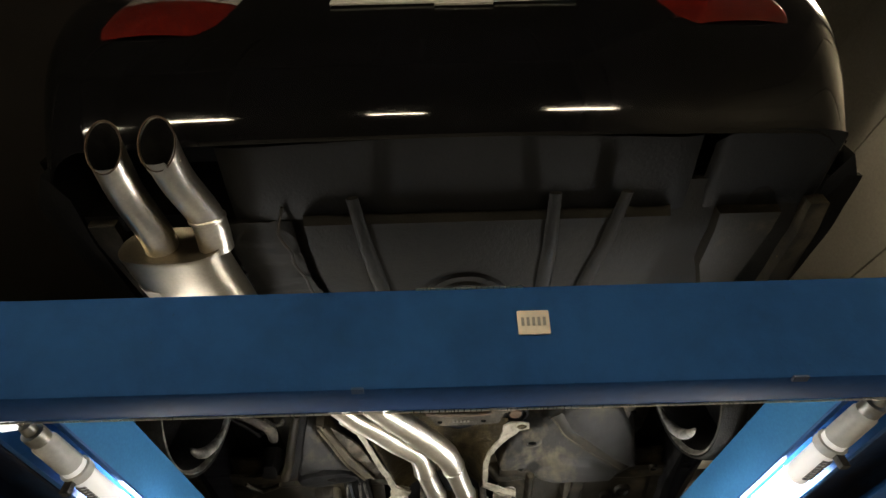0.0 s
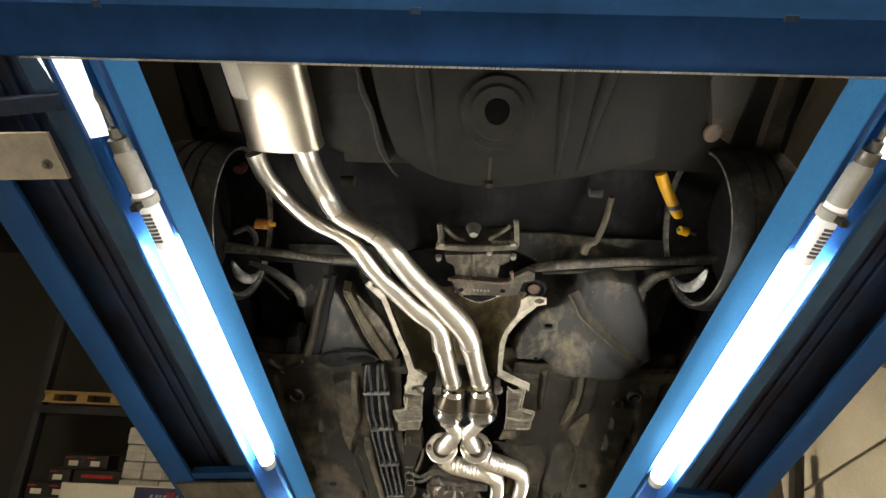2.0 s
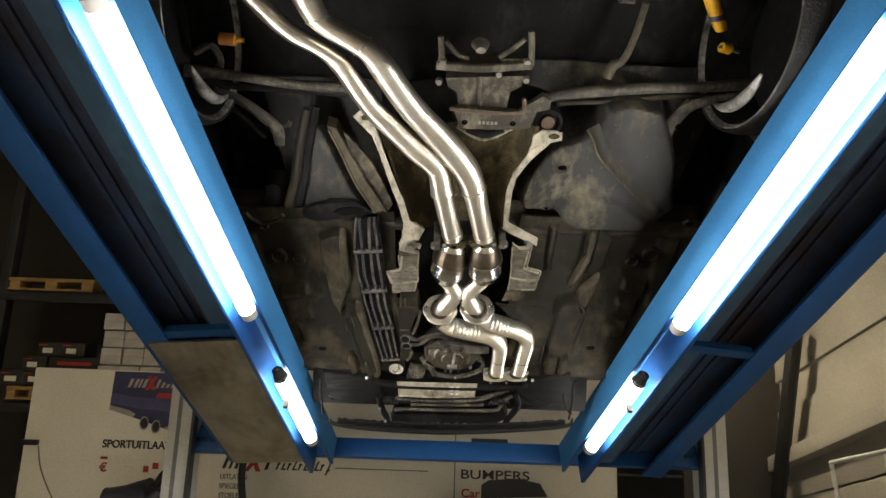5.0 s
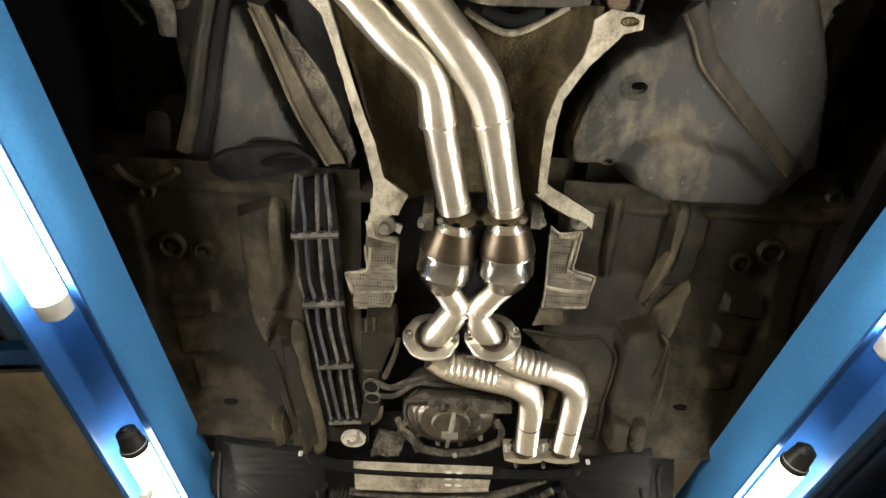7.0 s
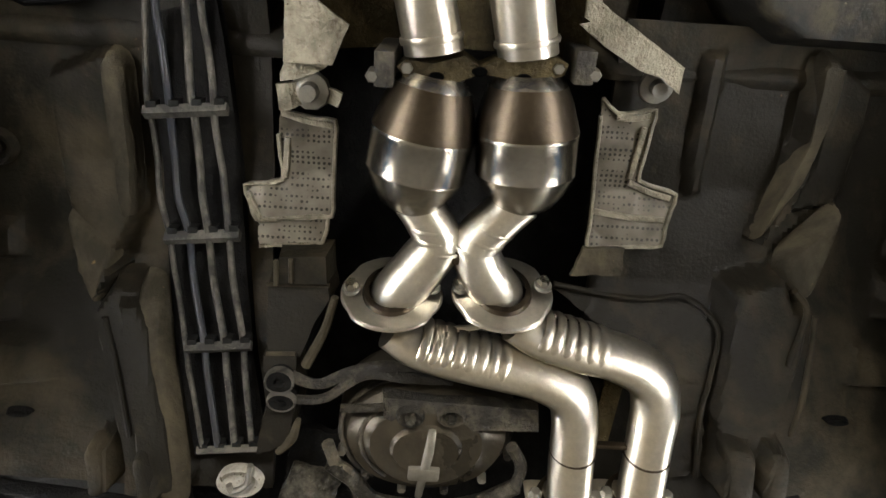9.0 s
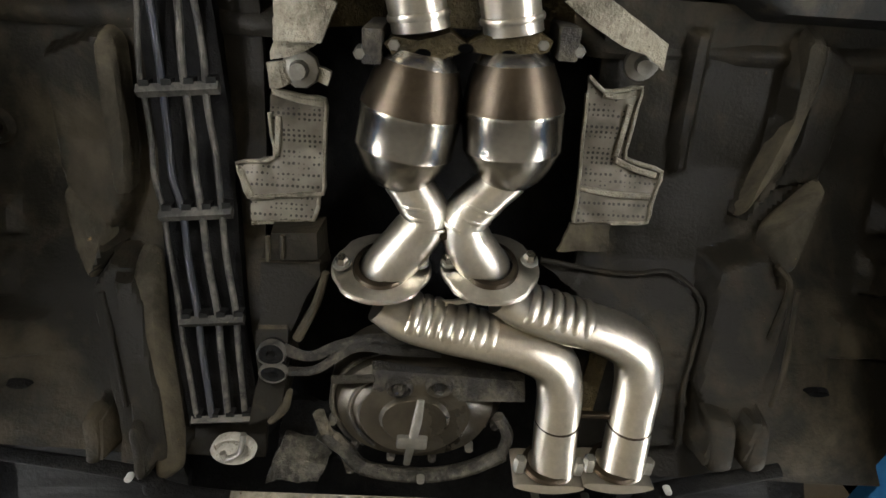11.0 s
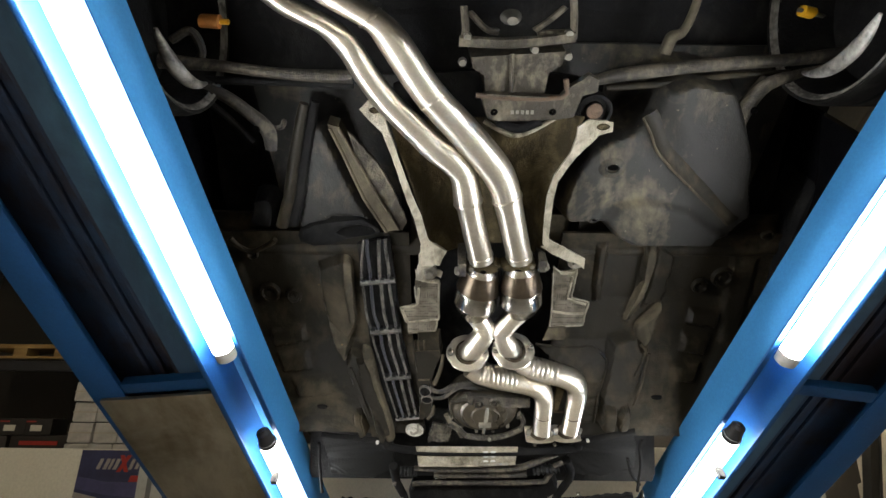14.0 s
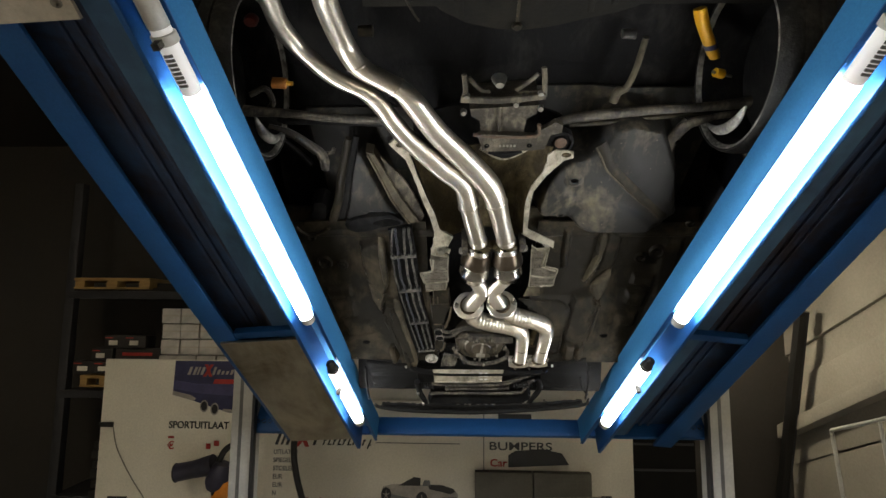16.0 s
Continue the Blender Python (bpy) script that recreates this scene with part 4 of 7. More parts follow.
GZ += np.array([[0.005 * noise.noise(Vector((x * 26, y * 26, 2))) + 0.002 * noise.noise(Vector((x * 80, y * 80, 5))) for x, y in zip(a, b)] for a, b in zip(GX, GY)])
cp("heat_shield", grid_sheet(GX, GY, GZ, 0.003), SHIELD_IN, "brown scorched heat shield in the tunnel")
cp("shield_lip", sweep([(-0.03, 2.030, 2.47), (0.01, 2.050, 2.462), (0.045, 2.060, 2.460), (0.085, 2.048, 2.462), (0.14, 2.012, 2.458)], 0.006, 8, 5), SHIELD)
cp("shield_rim", crumpled(RIM_L, 2.424, 2.430, 0.003, 11.0, 0.0012), SHIELD, "bare ragged edge of the heat shield")
cp("shield_rim", crumpled(RIM_R, 2.424, 2.430, 0.003, 12.0, 0.0012), SHIELD, "bare ragged edge of the heat shield")
for x, y in ((0.235, 2.026), (-0.275, 1.99)):
    cp("rim_hole", lathe([(0.0, 0.0), (0.008, 0.0), (0.010, -0.002), (0.013, 0.003)], pose(x, y, 2.4225) @ Matrix.Diagonal((1.3, 0.6, 1, 1)), 18), SHIELD_IN)
cp("loose_clip", sweep([(-0.217, 2.024, 2.44), (-0.203, 2.037, 2.44), (-0.209, 2.054, 2.44), (-0.191, 2.058, 2.44), (-0.179, 2.05, 2.44)], 0.007, 8, 4), GALV)

# exhaust
PZ = 2.415
LEFT = [(x, y, PZ + (0.012 if y < 1.8 else 0)) for x, y in [(-0.588, 1.46), (-0.570, 1.55), (-0.520, 1.645), (-0.455, 1.735), (-0.375, 1.795), (-0.325, 1.845), (-0.292, 1.902), (-0.248, 1.966), (-0.190, 2.028), (-0.146, 2.073), (-0.108, 2.103), (-0.08, 2.137), (-0.066, 2.205), (-0.05, 2.29), (-0.026, 2.409)]]
RIGHT = [(x, y, PZ) for x, y in [(-0.445, 1.43), (-0.432, 1.51), (-0.405, 1.61), (-0.372, 1.69), (-0.312, 1.742), (-0.262, 1.785), (-0.225, 1.840), (-0.157, 1.945), (-0.083, 2.030), (-0.031, 2.089), (0.006, 2.137), (0.030, 2.195), (0.051, 2.288), (0.077, 2.406)]]
cp("exhaust_pipe", sweep(LEFT, [0.026] * 6 + [0.027, 0.028, 0.030, 0.031, 0.031, 0.031, 0.031, 0.032, 0.033], 24, 7), STEEL, "brushed stainless exhaust pipe")
cp("exhaust_pipe", sweep(RIGHT, [0.032] * 6 + [0.034, 0.036, 0.037, 0.038, 0.038, 0.036, 0.034, 0.0335], 24, 7), STEEL, "brushed stainless exhaust pipe")


def bead(line, y, r):
    """A lumpy weld round a pipe where its line passes y."""
    pts = smooth_line(line, 7)
    i = min(range(1, len(pts) - 1), key=lambda k: abs(pts[k].y - y))
    bm = lathe([(r - 0.004, -0.0055), (r + 0.0010, -0.004), (r + 0.0022, 0.0), (r + 0.0010, 0.004), (r - 0.004, 0.0055)], along(pts[i], pts[i] * 2 - pts[i - 1]), 30)
    for v in bm.verts:
        v.co += Vector((0, 1, 0)) * 0.0022 * noise.noise(v.co * 120)
    cp("weld_bead", bm, STEEL)


neck = [p for p in smooth_line(LEFT, 7) if 2.128 < p.y < 2.206]
cp("pipe_neck", sweep(neck, [0.0315 + 0.0042 * (k / (len(neck) - 1)) ** 1.5 for k in range(len(neck))], 28, 1), STEEL, "flared neck where two pipes are joined")
bead(LEFT, 2.205, 0.0352)
bead(LEFT, 2.404, 0.0335)
bead(RIGHT, 2.190, 0.0372)
bead(RIGHT, 2.401, 0.0345)
bead(RIGHT, 1.685, 0.0325)
bead(RIGHT, 1.770, 0.0330)
bead(RIGHT, 1.955, 0.0350)
flange = cp("flange_plate", prism([(-0.065, 2.425), (-0.055, 2.417), (-0.027, 2.42), (0.006, 2.408), (0.025, 2.421), (0.046, 2.409), (0.074, 2.411), (0.103, 2.402), (0.118, 2.41), (0.115, 2.423), (0.089, 2.433), (0.057, 2.431), (0.026, 2.427), (0.002, 2.437), (-0.029, 2.444), (-0.054, 2.438)], 2.394, 2.440), SHIELD_IN, "heat-stained joint flange", 0.003)
for i, (x, y) in enumerate([(-0.091, 2.437), (-0.054, 2.426), (-0.022, 2.434), (0.024, 2.426), (0.072, 2.43), (0.108, 2.416), (0.148, 2.421)]):
    if i in (2, 3, 4):
        cp("flange_hole", lathe([(0.0, -0.001), (0.0065, -0.001), (0.008, 0.002)], pose(x, y - 0.001, 2.3935) @ Matrix.Diagonal((1.2, 0.7, 1, 1)), 14), HOLE_SHADE)
    else:
        cp("flange_bolt", lathe([(0.0, -0.010), (0.006, -0.010), (0.008, -0.006), (0.008, 0.012)], pose(x, y, 2.402), 6), GALV)
for x, y in [(-0.078, 2.43), (0.136, 2.414)]:
    cp("hanger", box((x - 0.011, y - 0.022, 2.392), (x + 0.011, y + 0.018, 2.50)), IRON, "", 0.003)


def converter(top, low):
    a, b = (*top, PZ + 0.004), (*low, PZ)
    L = math.dist(a, b)
    R = 0.060
    body = cp("converter", lathe([(0.034, -0.012), (R * 0.74, 0.0), (R * 0.86, L * 0.14), (R * 0.99, L * 0.34), (R, L * 0.37), (R * 1.012, L * 0.38), (R * 1.012, L * 0.39), (R, L * 0.40), (R * 0.975, L * 0.68), (R * 0.985, L * 0.69), (R * 0.96, L * 0.71), (R * 0.78, L * 0.86), (R * 0.60, L * 0.95), (0.026, L * 1.0)], along(a, b), 36), CHROME, "polished catalytic converter with a dark neck")
    part("neck", lathe([(R * 0.75, 0.001), (R * 0.872, L * 0.14), (R * 1.0, L * 0.34), (R * 1.008, L * 0.365)], along(a, b), 36), STEEL_DK, body, "brown heat-stained cone")
    part("weld_bead", lathe([(0.034, -0.010), (0.0385, -0.006), (0.039, 0.0), (0.036, 0.004)], along(a, b), 30), STEEL, body)


CATS = [(-0.025, 2.446), (-0.047, 2.59), (0.081, 2.439), (0.09, 2.582)]
converter(CATS[0], CATS[1])
converter(CATS[2], CATS[3])
for pts, rad in (([(-0.041, 2.580), (-0.024, 2.601), (-0.009, 2.629), (-0.028, 2.660), (-0.049, 2.687), (-0.062, 2.709)], [0.0250, 0.0270, 0.0290, 0.0305, 0.0305, 0.0295]), ([(0.090, 2.572), (0.062, 2.598), (0.038, 2.628), (0.043, 2.653), (0.060, 2.677), (0.076, 2.698)], [0.0250, 0.0270, 0.0285, 0.0300, 0.0300, 0.0290])):
    line = [(x, y, PZ + (0.010 if i == len(pts) - 1 else 0)) for i, (x, y) in enumerate(pts)]
    dp = cp("downpipe", sweep(line, rad, 26, 7), STEEL, "bent stainless down-pipe")
    for k in range(4):
        p = Vector(line[1]).lerp(Vector(line[2]), 0.3 + 0.45 * k)
        if k < 3:
            part("wrinkle", lathe([(0.020, -0.004), (rad[2] * 0.995, -0.002), (rad[2] * 1.02, 0.0), (rad[2] * 0.995, 0.002), (0.020, 0.004)], along(p, p + Vector(line[3]) - Vector(line[1])), 24), STEEL, dp)
RINGS = [(-0.06, 2.696), (0.074, 2.688), (-0.109, 2.692), (-0.012, 2.685), (0.122, 2.676), (0.023, 2.683)]
for i in range(2):
    x, y = RINGS[i]
    ends = RINGS[2 + 2 * i], RINGS[3 + 2 * i]
    m = along((x, y, PZ), (x, y + 0.10, PZ + 0.035))
    bm = lathe([(0.030, -0.004), (0.052, -0.004), (0.054, -0.002), (0.054, 0.003), (0.052, 0.005), (0.030, 0.005)], None, 40)
    for v in bm.verts:
        v.co.x *= 1.15
        if abs(v.co.x) > 0.045:
            v.co.y *= 0.86
    bmesh.ops.transform(bm, matrix=m, verts=bm.verts)
    fl = cp("ring_flange", bm, STEEL, "oval stainless flange")
    part("weld_bead", lathe([(0.028, -0.010), (0.034, -0.009), (0.036, -0.004)], m, 28), STEEL_DK, fl)
    for bx, by in ends:
        q = along((bx, by, PZ - 0.004), (bx, by + 0.10, PZ + 0.035))
        part("washer", lathe([(0.0, -0.006), (0.010, -0.006), (0.011, -0.003)], q, 16), GALV, fl)
        part("nut", lathe([(0.0, -0.014), (0.006, -0.014), (0.0075, -0.011), (0.0075, -0.004)], q, 6), CHROME, fl)
cp("cross_weld", lathe([(0.0, -0.010), (0.007, -0.008), (0.009, 0.0), (0.006, 0.009), (0.0, 0.011)], pose(0.0145, 2.640, PZ - 0.012), 12), STEEL_DK, "weld where the two pipes touch")
cp("strap", sweep([(-0.03, 2.742, PZ + 0.004), (0.02, 2.748, PZ + 0.004), (0.07, 2.736, PZ + 0.004)], 0.005, 8, 4, 0.6), STEEL, "thin steel strap between the flanges")


def front_pipe(pts, rad, a, b, count):
    pipe = cp("front_pipe", sweep([(x, y, PZ) for x, y in pts], rad, 26, 8), STEEL, "stainless front pipe with a corrugated stretch")
    a, b = Vector((*a, PZ)), Vector((*b, PZ))
    r = rad[2]
    for k in range(count):
        p = a.lerp(b, k / (count - 1))
        part("corrugation", lathe([(r * 0.95, -0.006), (r * 0.995, -0.004), (r * 1.025, 0.0), (r * 0.995, 0.004), (r * 0.95, 0.006)], along(p, p + (b - a)), 26), STEEL, pipe)


RIBS = [(-0.018, 2.765), (0.082, 2.791), (0.128, 2.74), (0.2, 2.763)]
front_pipe(*([(-0.059, 2.75), (-0.023, 2.772), (0.029, 2.786), (0.081, 2.796), (0.137, 2.808), (0.176, 2.834), (0.19, 2.888), (0.197, 2.962), (0.208, 3.059)], [0.0249, 0.0287, 0.0303, 0.0305, 0.0314, 0.031, 0.0302, 0.0304, 0.031]), RIBS[0], RIBS[1], 8)
front_pipe(*([(0.091, 2.729), (0.129, 2.749), (0.178, 2.764), (0.223, 2.773), (0.267, 2.795), (0.287, 2.834), (0.295, 2.922), (0.306, 3.049)], [0.0248, 0.0286, 0.0302, 0.031, 0.032, 0.031, 0.0299, 0.031]), RIBS[2], RIBS[3], 6)
for x, y in [(0.197, 3.049), (0.294, 3.041)]:
    e = cp("end_flange", prism([(x + 0.050 * math.cos(a), y + 0.002 + 0.010 * math.sin(a) + 0.006 * abs(math.sin(a)) ** 3) for a in np.linspace(0, 2 * math.pi, 29)[:-1]], PZ - 0.032, PZ + 0.03), STEEL, "welded end flange", 0.003)
    part("weld_bead", lathe([(0.028, -0.016), (0.0345, -0.014), (0.0365, -0.008)], along((x, y, PZ), (x + 0.003, y + 0.1, PZ)), 26), STEEL_DK, e)
    for s in (-0.042, 0.041):
        part("bolt", lathe([(0.0, -0.026), (0.007, -0.026), (0.0095, -0.022), (0.0095, -0.004)], along((x + s, y - 0.006, PZ - 0.012), (x + s, y + 0.1, PZ - 0.012)), 6), GALV, e)
(sx0, sy0), (sx1, sy1) = [(0.225, 2.932), (0.266, 2.931)]
cp("pipe_stay", box((sx0 - 0.004, sy0 - 0.004, PZ - 0.004), (sx1 + 0.004, sy0 + 0.004, PZ + 0.004)), STEEL_DK, bevel=0.001)
for x, y in ((0.196, 2.945), (0.297, 2.945)):
    cp("weld_bead", lathe([(0.026, -0.004), (0.0312, -0.0015), (0.0312, 0.0015), (0.026, 0.004)], along((x, y, PZ), (x + 0.008, y + 0.1, PZ)), 26), STEEL_DK)

# rear silencer and tail pipes
A, B = Vector((-0.522, 1.115, PZ + 0.014)), Vector((-0.494, 1.435, PZ + 0.010))


def silencer_point(along_axis, angle, grow=1.0):
    """A point of the silencer's skin: a flattened, square-shouldered section about its axis."""
    c, q = math.cos(angle), math.sin(angle)
    f = grow / (abs(c) ** 2.7 + abs(q) ** 2.7) ** (1 / 2.7)
    return A.lerp(B, along_axis) + Vector((0.100 * c * f, 0, 0.057 * q * f))


bm = bmesh.new()
rings = [[bm.verts.new(silencer_point(u, 2 * math.pi * k / 56, g)) for k in range(56)] for u, g in ((0.03, 0.05), (0.028, 0.70), (0.004, 0.94), (0.0, 1.0), (0.022, 1.012), (0.04, 0.985), (0.5, 0.99), (0.955, 0.985), (0.97, 1.015), (0.995, 1.01), (1.0, 0.95), (1.01, 0.8), (1.02, 0.05))]
for p, q in zip(rings, rings[1:]):
    for k in range(56):
        bm.faces.new((p[k], p[(k + 1) % 56], q[(k + 1) % 56], q[k]))
bm.faces.new(rings[0])
bm.faces.new(rings[-1])
bmesh.ops.recalc_face_normals(bm, faces=bm.faces)
muffler = cp("muffler", bm, DRUM_STEEL, "oval polished stainless rear silencer")
bm = bmesh.new()
grid = [[bm.verts.new(silencer_point(u, math.radians(a), g)) for a in np.linspace(200, 246, 12)] for u, g in ((0.26, 0.99), (0.26, 1.012), (0.40, 1.012), (0.60, 1.012), (0.60, 0.99))]
for p, q in zip(grid, grid[1:]):
    for k in range(11):
        bm.faces.new((p[k], p[k + 1], q[k + 1], q[k]))
part("label_plate", bm, PAPER, muffler, "grey paper label with faded print")
for line, r in (([(-0.577, 0.906, 2.450), (-0.575, 1.000, 2.450), (-0.552, 1.090, 2.442), (-0.545, 1.135, 2.433)], 0.032), ([(-0.482, 0.9015, 2.450), (-0.470, 0.980, 2.450), (-0.443, 1.065, 2.450), (-0.440, 1.135, 2.438)], 0.033)):
    def slashed(bm, y):
        for v in bm.verts:
            if v.co.y < y + 0.02:
                v.co.y -= (v.co.z - line[0][2]) * 1.1
        return bm
    tip = part("tail_pipe", slashed(sweep(line, r, 28, 7, caps=False), line[0][1]), STEEL, muffler, "polished steel tail pipe with an open slanted end")
    part("bore", slashed(sweep([line[0], Vector(line[0]).lerp(Vector(line[1]), 0.75)], r - 0.0025, 28, 1, caps=False), line[0][1]), UNDER_DK, muffler, "dark inside of the pipe")
    x, y, z = line[0]
    part("pipe_lip", sweep([(x + r * math.cos(a), y - r * math.sin(a) * 1.1, z + r * math.sin(a)) for a in np.linspace(0, 2 * math.pi, 33)], 0.0016, 6, 1), RUST, muffler)
cp("weld_bead", lathe([(0.032, -0.006), (0.036, -0.002), (0.036, 0.002), (0.032, 0.006)], along((-0.443, 1.065, 2.450), (-0.440, 1.135, 2.438)), 26), STEEL)

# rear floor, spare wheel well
cp("rear_floor", sheet(lambda x, y: 2.50 + 0.006 * noise.noise(Vector((x * 9, y * 9, 4))) - (0.014 * math.exp(-((x + 0.02 - 0.06 * (y - 1.25)) / 0.022) ** 2) if y < 1.5 else 0), -0.36, 0.86, 1.04, 1.52, 60, 26), UNDER_WELL, "boot floor, painted darker for the shade there")
well = cp("spare_wheel_well", prism([(-0.285, 1.07), (-0.285, 1.22), (-0.268, 1.36), (-0.235, 1.465), (-0.180, 1.525), (-0.110, 1.570), (-0.02, 1.600), (0.065, 1.610), (0.16, 1.598), (0.249, 1.568), (0.35, 1.535), (0.45, 1.490), (0.53, 1.455), (0.51, 1.30), (0.50, 1.07)], 2.452, 2.56, 0.035), UNDER_WELL, "dusty spare wheel well, painted darker for shade", 0.012)
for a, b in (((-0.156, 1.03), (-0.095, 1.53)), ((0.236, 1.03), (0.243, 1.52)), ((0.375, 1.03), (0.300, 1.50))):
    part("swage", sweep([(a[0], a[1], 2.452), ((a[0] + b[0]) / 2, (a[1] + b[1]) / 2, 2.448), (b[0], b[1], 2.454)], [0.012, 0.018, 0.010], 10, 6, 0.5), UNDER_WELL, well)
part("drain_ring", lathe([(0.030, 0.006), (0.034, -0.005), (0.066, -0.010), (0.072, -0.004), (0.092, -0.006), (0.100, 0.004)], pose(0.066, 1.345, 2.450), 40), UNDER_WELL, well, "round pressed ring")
part("drain_hole", lathe([(0.0, -0.003), (0.031, -0.003), (0.034, 0.002)], pose(0.066, 1.345, 2.449), 28), HOLE_SHADE, well, "flat black disc standing for an open hole")
for k in range(4):
    part("stud", lathe([(0, -0.004), (0.006, -0.004), (0.006, 0.004)], pose(0.066 + 0.085 * math.cos(0.6 + k * 1.57), 1.345 + 0.085 * math.sin(0.6 + k * 1.57), 2.446), 8), UNDER_DK, well)
part("stud", lathe([(0, -0.016), (0.010, -0.016), (0.013, -0.006), (0.016, 0.006)], pose(0.056, 1.562, 2.452), 10), UNDER, well)
part("centre_seam", box((0.052, 1.46, 2.449), (0.060, 1.55, 2.455)), UNDER, well)
cp("body_seam", sweep([(-0.30, 1.06, 2.47), (-0.318, 1.12, 2.46), (-0.303, 1.17, 2.461), (-0.306, 1.21, 2.462), (-0.290, 1.26, 2.459), (-0.286, 1.31, 2.458), (-0.262, 1.38, 2.458), (-0.25, 1.45, 2.458), (-0.222, 1.52, 2.46), (-0.205, 1.55, 2.462)], 0.0032, 8, 4), UNDER)
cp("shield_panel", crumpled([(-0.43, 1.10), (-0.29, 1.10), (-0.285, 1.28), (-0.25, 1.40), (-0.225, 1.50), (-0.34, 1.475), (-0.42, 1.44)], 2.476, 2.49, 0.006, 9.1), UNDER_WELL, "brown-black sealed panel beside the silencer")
panel([(0.585, 1.10), (0.585, 1.27), (0.640, 1.40), (0.70, 1.43), (0.72, 1.10)], 2.478, 2.53, UNDER, "chassis_rail", 0.012, "rear chassis rail, dusty")
panel([(0.76, 1.08), (0.80, 1.08), (0.83, 1.46), (0.78, 1.46)], 2.470, 2.55, UNDER, "arch_flange", 0.006)
cp("rubber_plug", lathe([(0, -0.006), (0.012, -0.008), (0.022, -0.003), (0.024, 0.006)], pose(0.645, 1.395, 2.480), 14), RUST)
panel([(-0.72, 1.10), (-0.66, 1.10), (-0.64, 1.44), (-0.70, 1.44)], 2.49, 2.55, UNDER, "chassis_rail", 0.012, "rear chassis rail, dusty")

# fuel tank
TANK_OUT = [(0.177, 2.288), (0.168, 2.238), (0.188, 2.156), (0.217, 2.093), (0.268, 2.054), (0.307, 2.04), (0.341, 2), (0.363, 1.939), (0.426, 1.912), (0.524, 1.935), (0.614, 2.09), (0.678, 2.265), (0.643, 2.356), (0.593, 2.385), (0.377, 2.385), (0.323, 2.353), (0.294, 2.309), (0.199, 2.311)]
LOBE = [(0.297, 2.33), (0.295, 2.271), (0.320, 2.235), (0.38, 2.215), (0.50, 2.25), (0.60, 2.33), (0.59, 2.39), (0.377, 2.39)]
BULGE = [(0.350, 1.93), (0.372, 2.02), (0.42, 2.09), (0.50, 2.155), (0.62, 2.26), (0.75, 2.3), (0.75, 1.85), (0.40, 1.85)]
tank = cp("fuel_tank", pressing(0.14, 0.72, 1.88, 2.41, 0.0065, 2.60, ((TANK_OUT, 0.150, 0.022),), 2.2, 0.003, ((LOBE, 0.017, 0.014), (BULGE, 0.022, 0.06), ([(0.19, 2.20), (0.255, 2.165), (0.30, 2.20), (0.275, 2.29), (0.19, 2.30)], 0.006, 0.015))), TANK, "grey-black plastic fuel tank, scuffed and dusty")
STRAP = [(0.338, 1.999), (0.365, 2.036), (0.395, 2.082), (0.471, 2.147), (0.546, 2.205), (0.622, 2.282)]
part("strap", sweep([(x, y, 2.441) for x, y in STRAP], 0.017, 8, 6, 0.28), UNDER, tank, "dusty steel tank strap")
part("strap_edge", sweep([(x - 0.013, y + 0.011, 2.439) for x, y in STRAP], 0.003, 6, 6), UNDER_LT, tank)
for (x, y), r in zip([(0.285, 2.134), (0.264, 2.284)], (0.014, 0.007)):
    part("boss", lathe([(0.0, 0.004), (r * 0.8, 0.004), (r, -0.002), (r * 1.3, -0.0015), (r * 2.2, 0.004)], pose(x, y, 2.446) @ Matrix.Diagonal((1.1, 0.8, 1, 1)), 20), TANK, tank)
    part("boss_hole", lathe([(0.0, -0.001), (r * 0.75, -0.001), (r * 0.85, 0.003)], pose(x, y - r * 0.2, 2.4435) @ Matrix.Diagonal((1.1, 0.6, 1, 1)), 16), HOLE_SHADE, tank)
cp("fuel_tank", pressing(-0.60, -0.22, 1.96, 2.41, 0.0075, 2.60, (([(-0.44, 2.022), (-0.399, 2.039), (-0.373, 2.129), (-0.335, 2.242), (-0.287, 2.345), (-0.357, 2.308), (-0.42, 2.309), (-0.449, 2.386), (-0.524, 2.395), (-0.53, 2.312), (-0.483, 2.149)], 0.135, 0.022),), 4.4, 0.003), TANK, "dark plastic tank half beside the tunnel")
EAR_OUT = [(-0.521, 2.323), (-0.434, 2.303), (-0.345, 2.290), (-0.300, 2.325), (-0.297, 2.344), (-0.389, 2.362), (-0.45, 2.388), (-0.501, 2.404), (-0.526, 2.382)]
EAR_IN = [(-0.425, 2.342), (-0.394, 2.321), (-0.356, 2.311), (-0.319, 2.320), (-0.306, 2.336), (-0.35, 2.346), (-0.388, 2.353)]


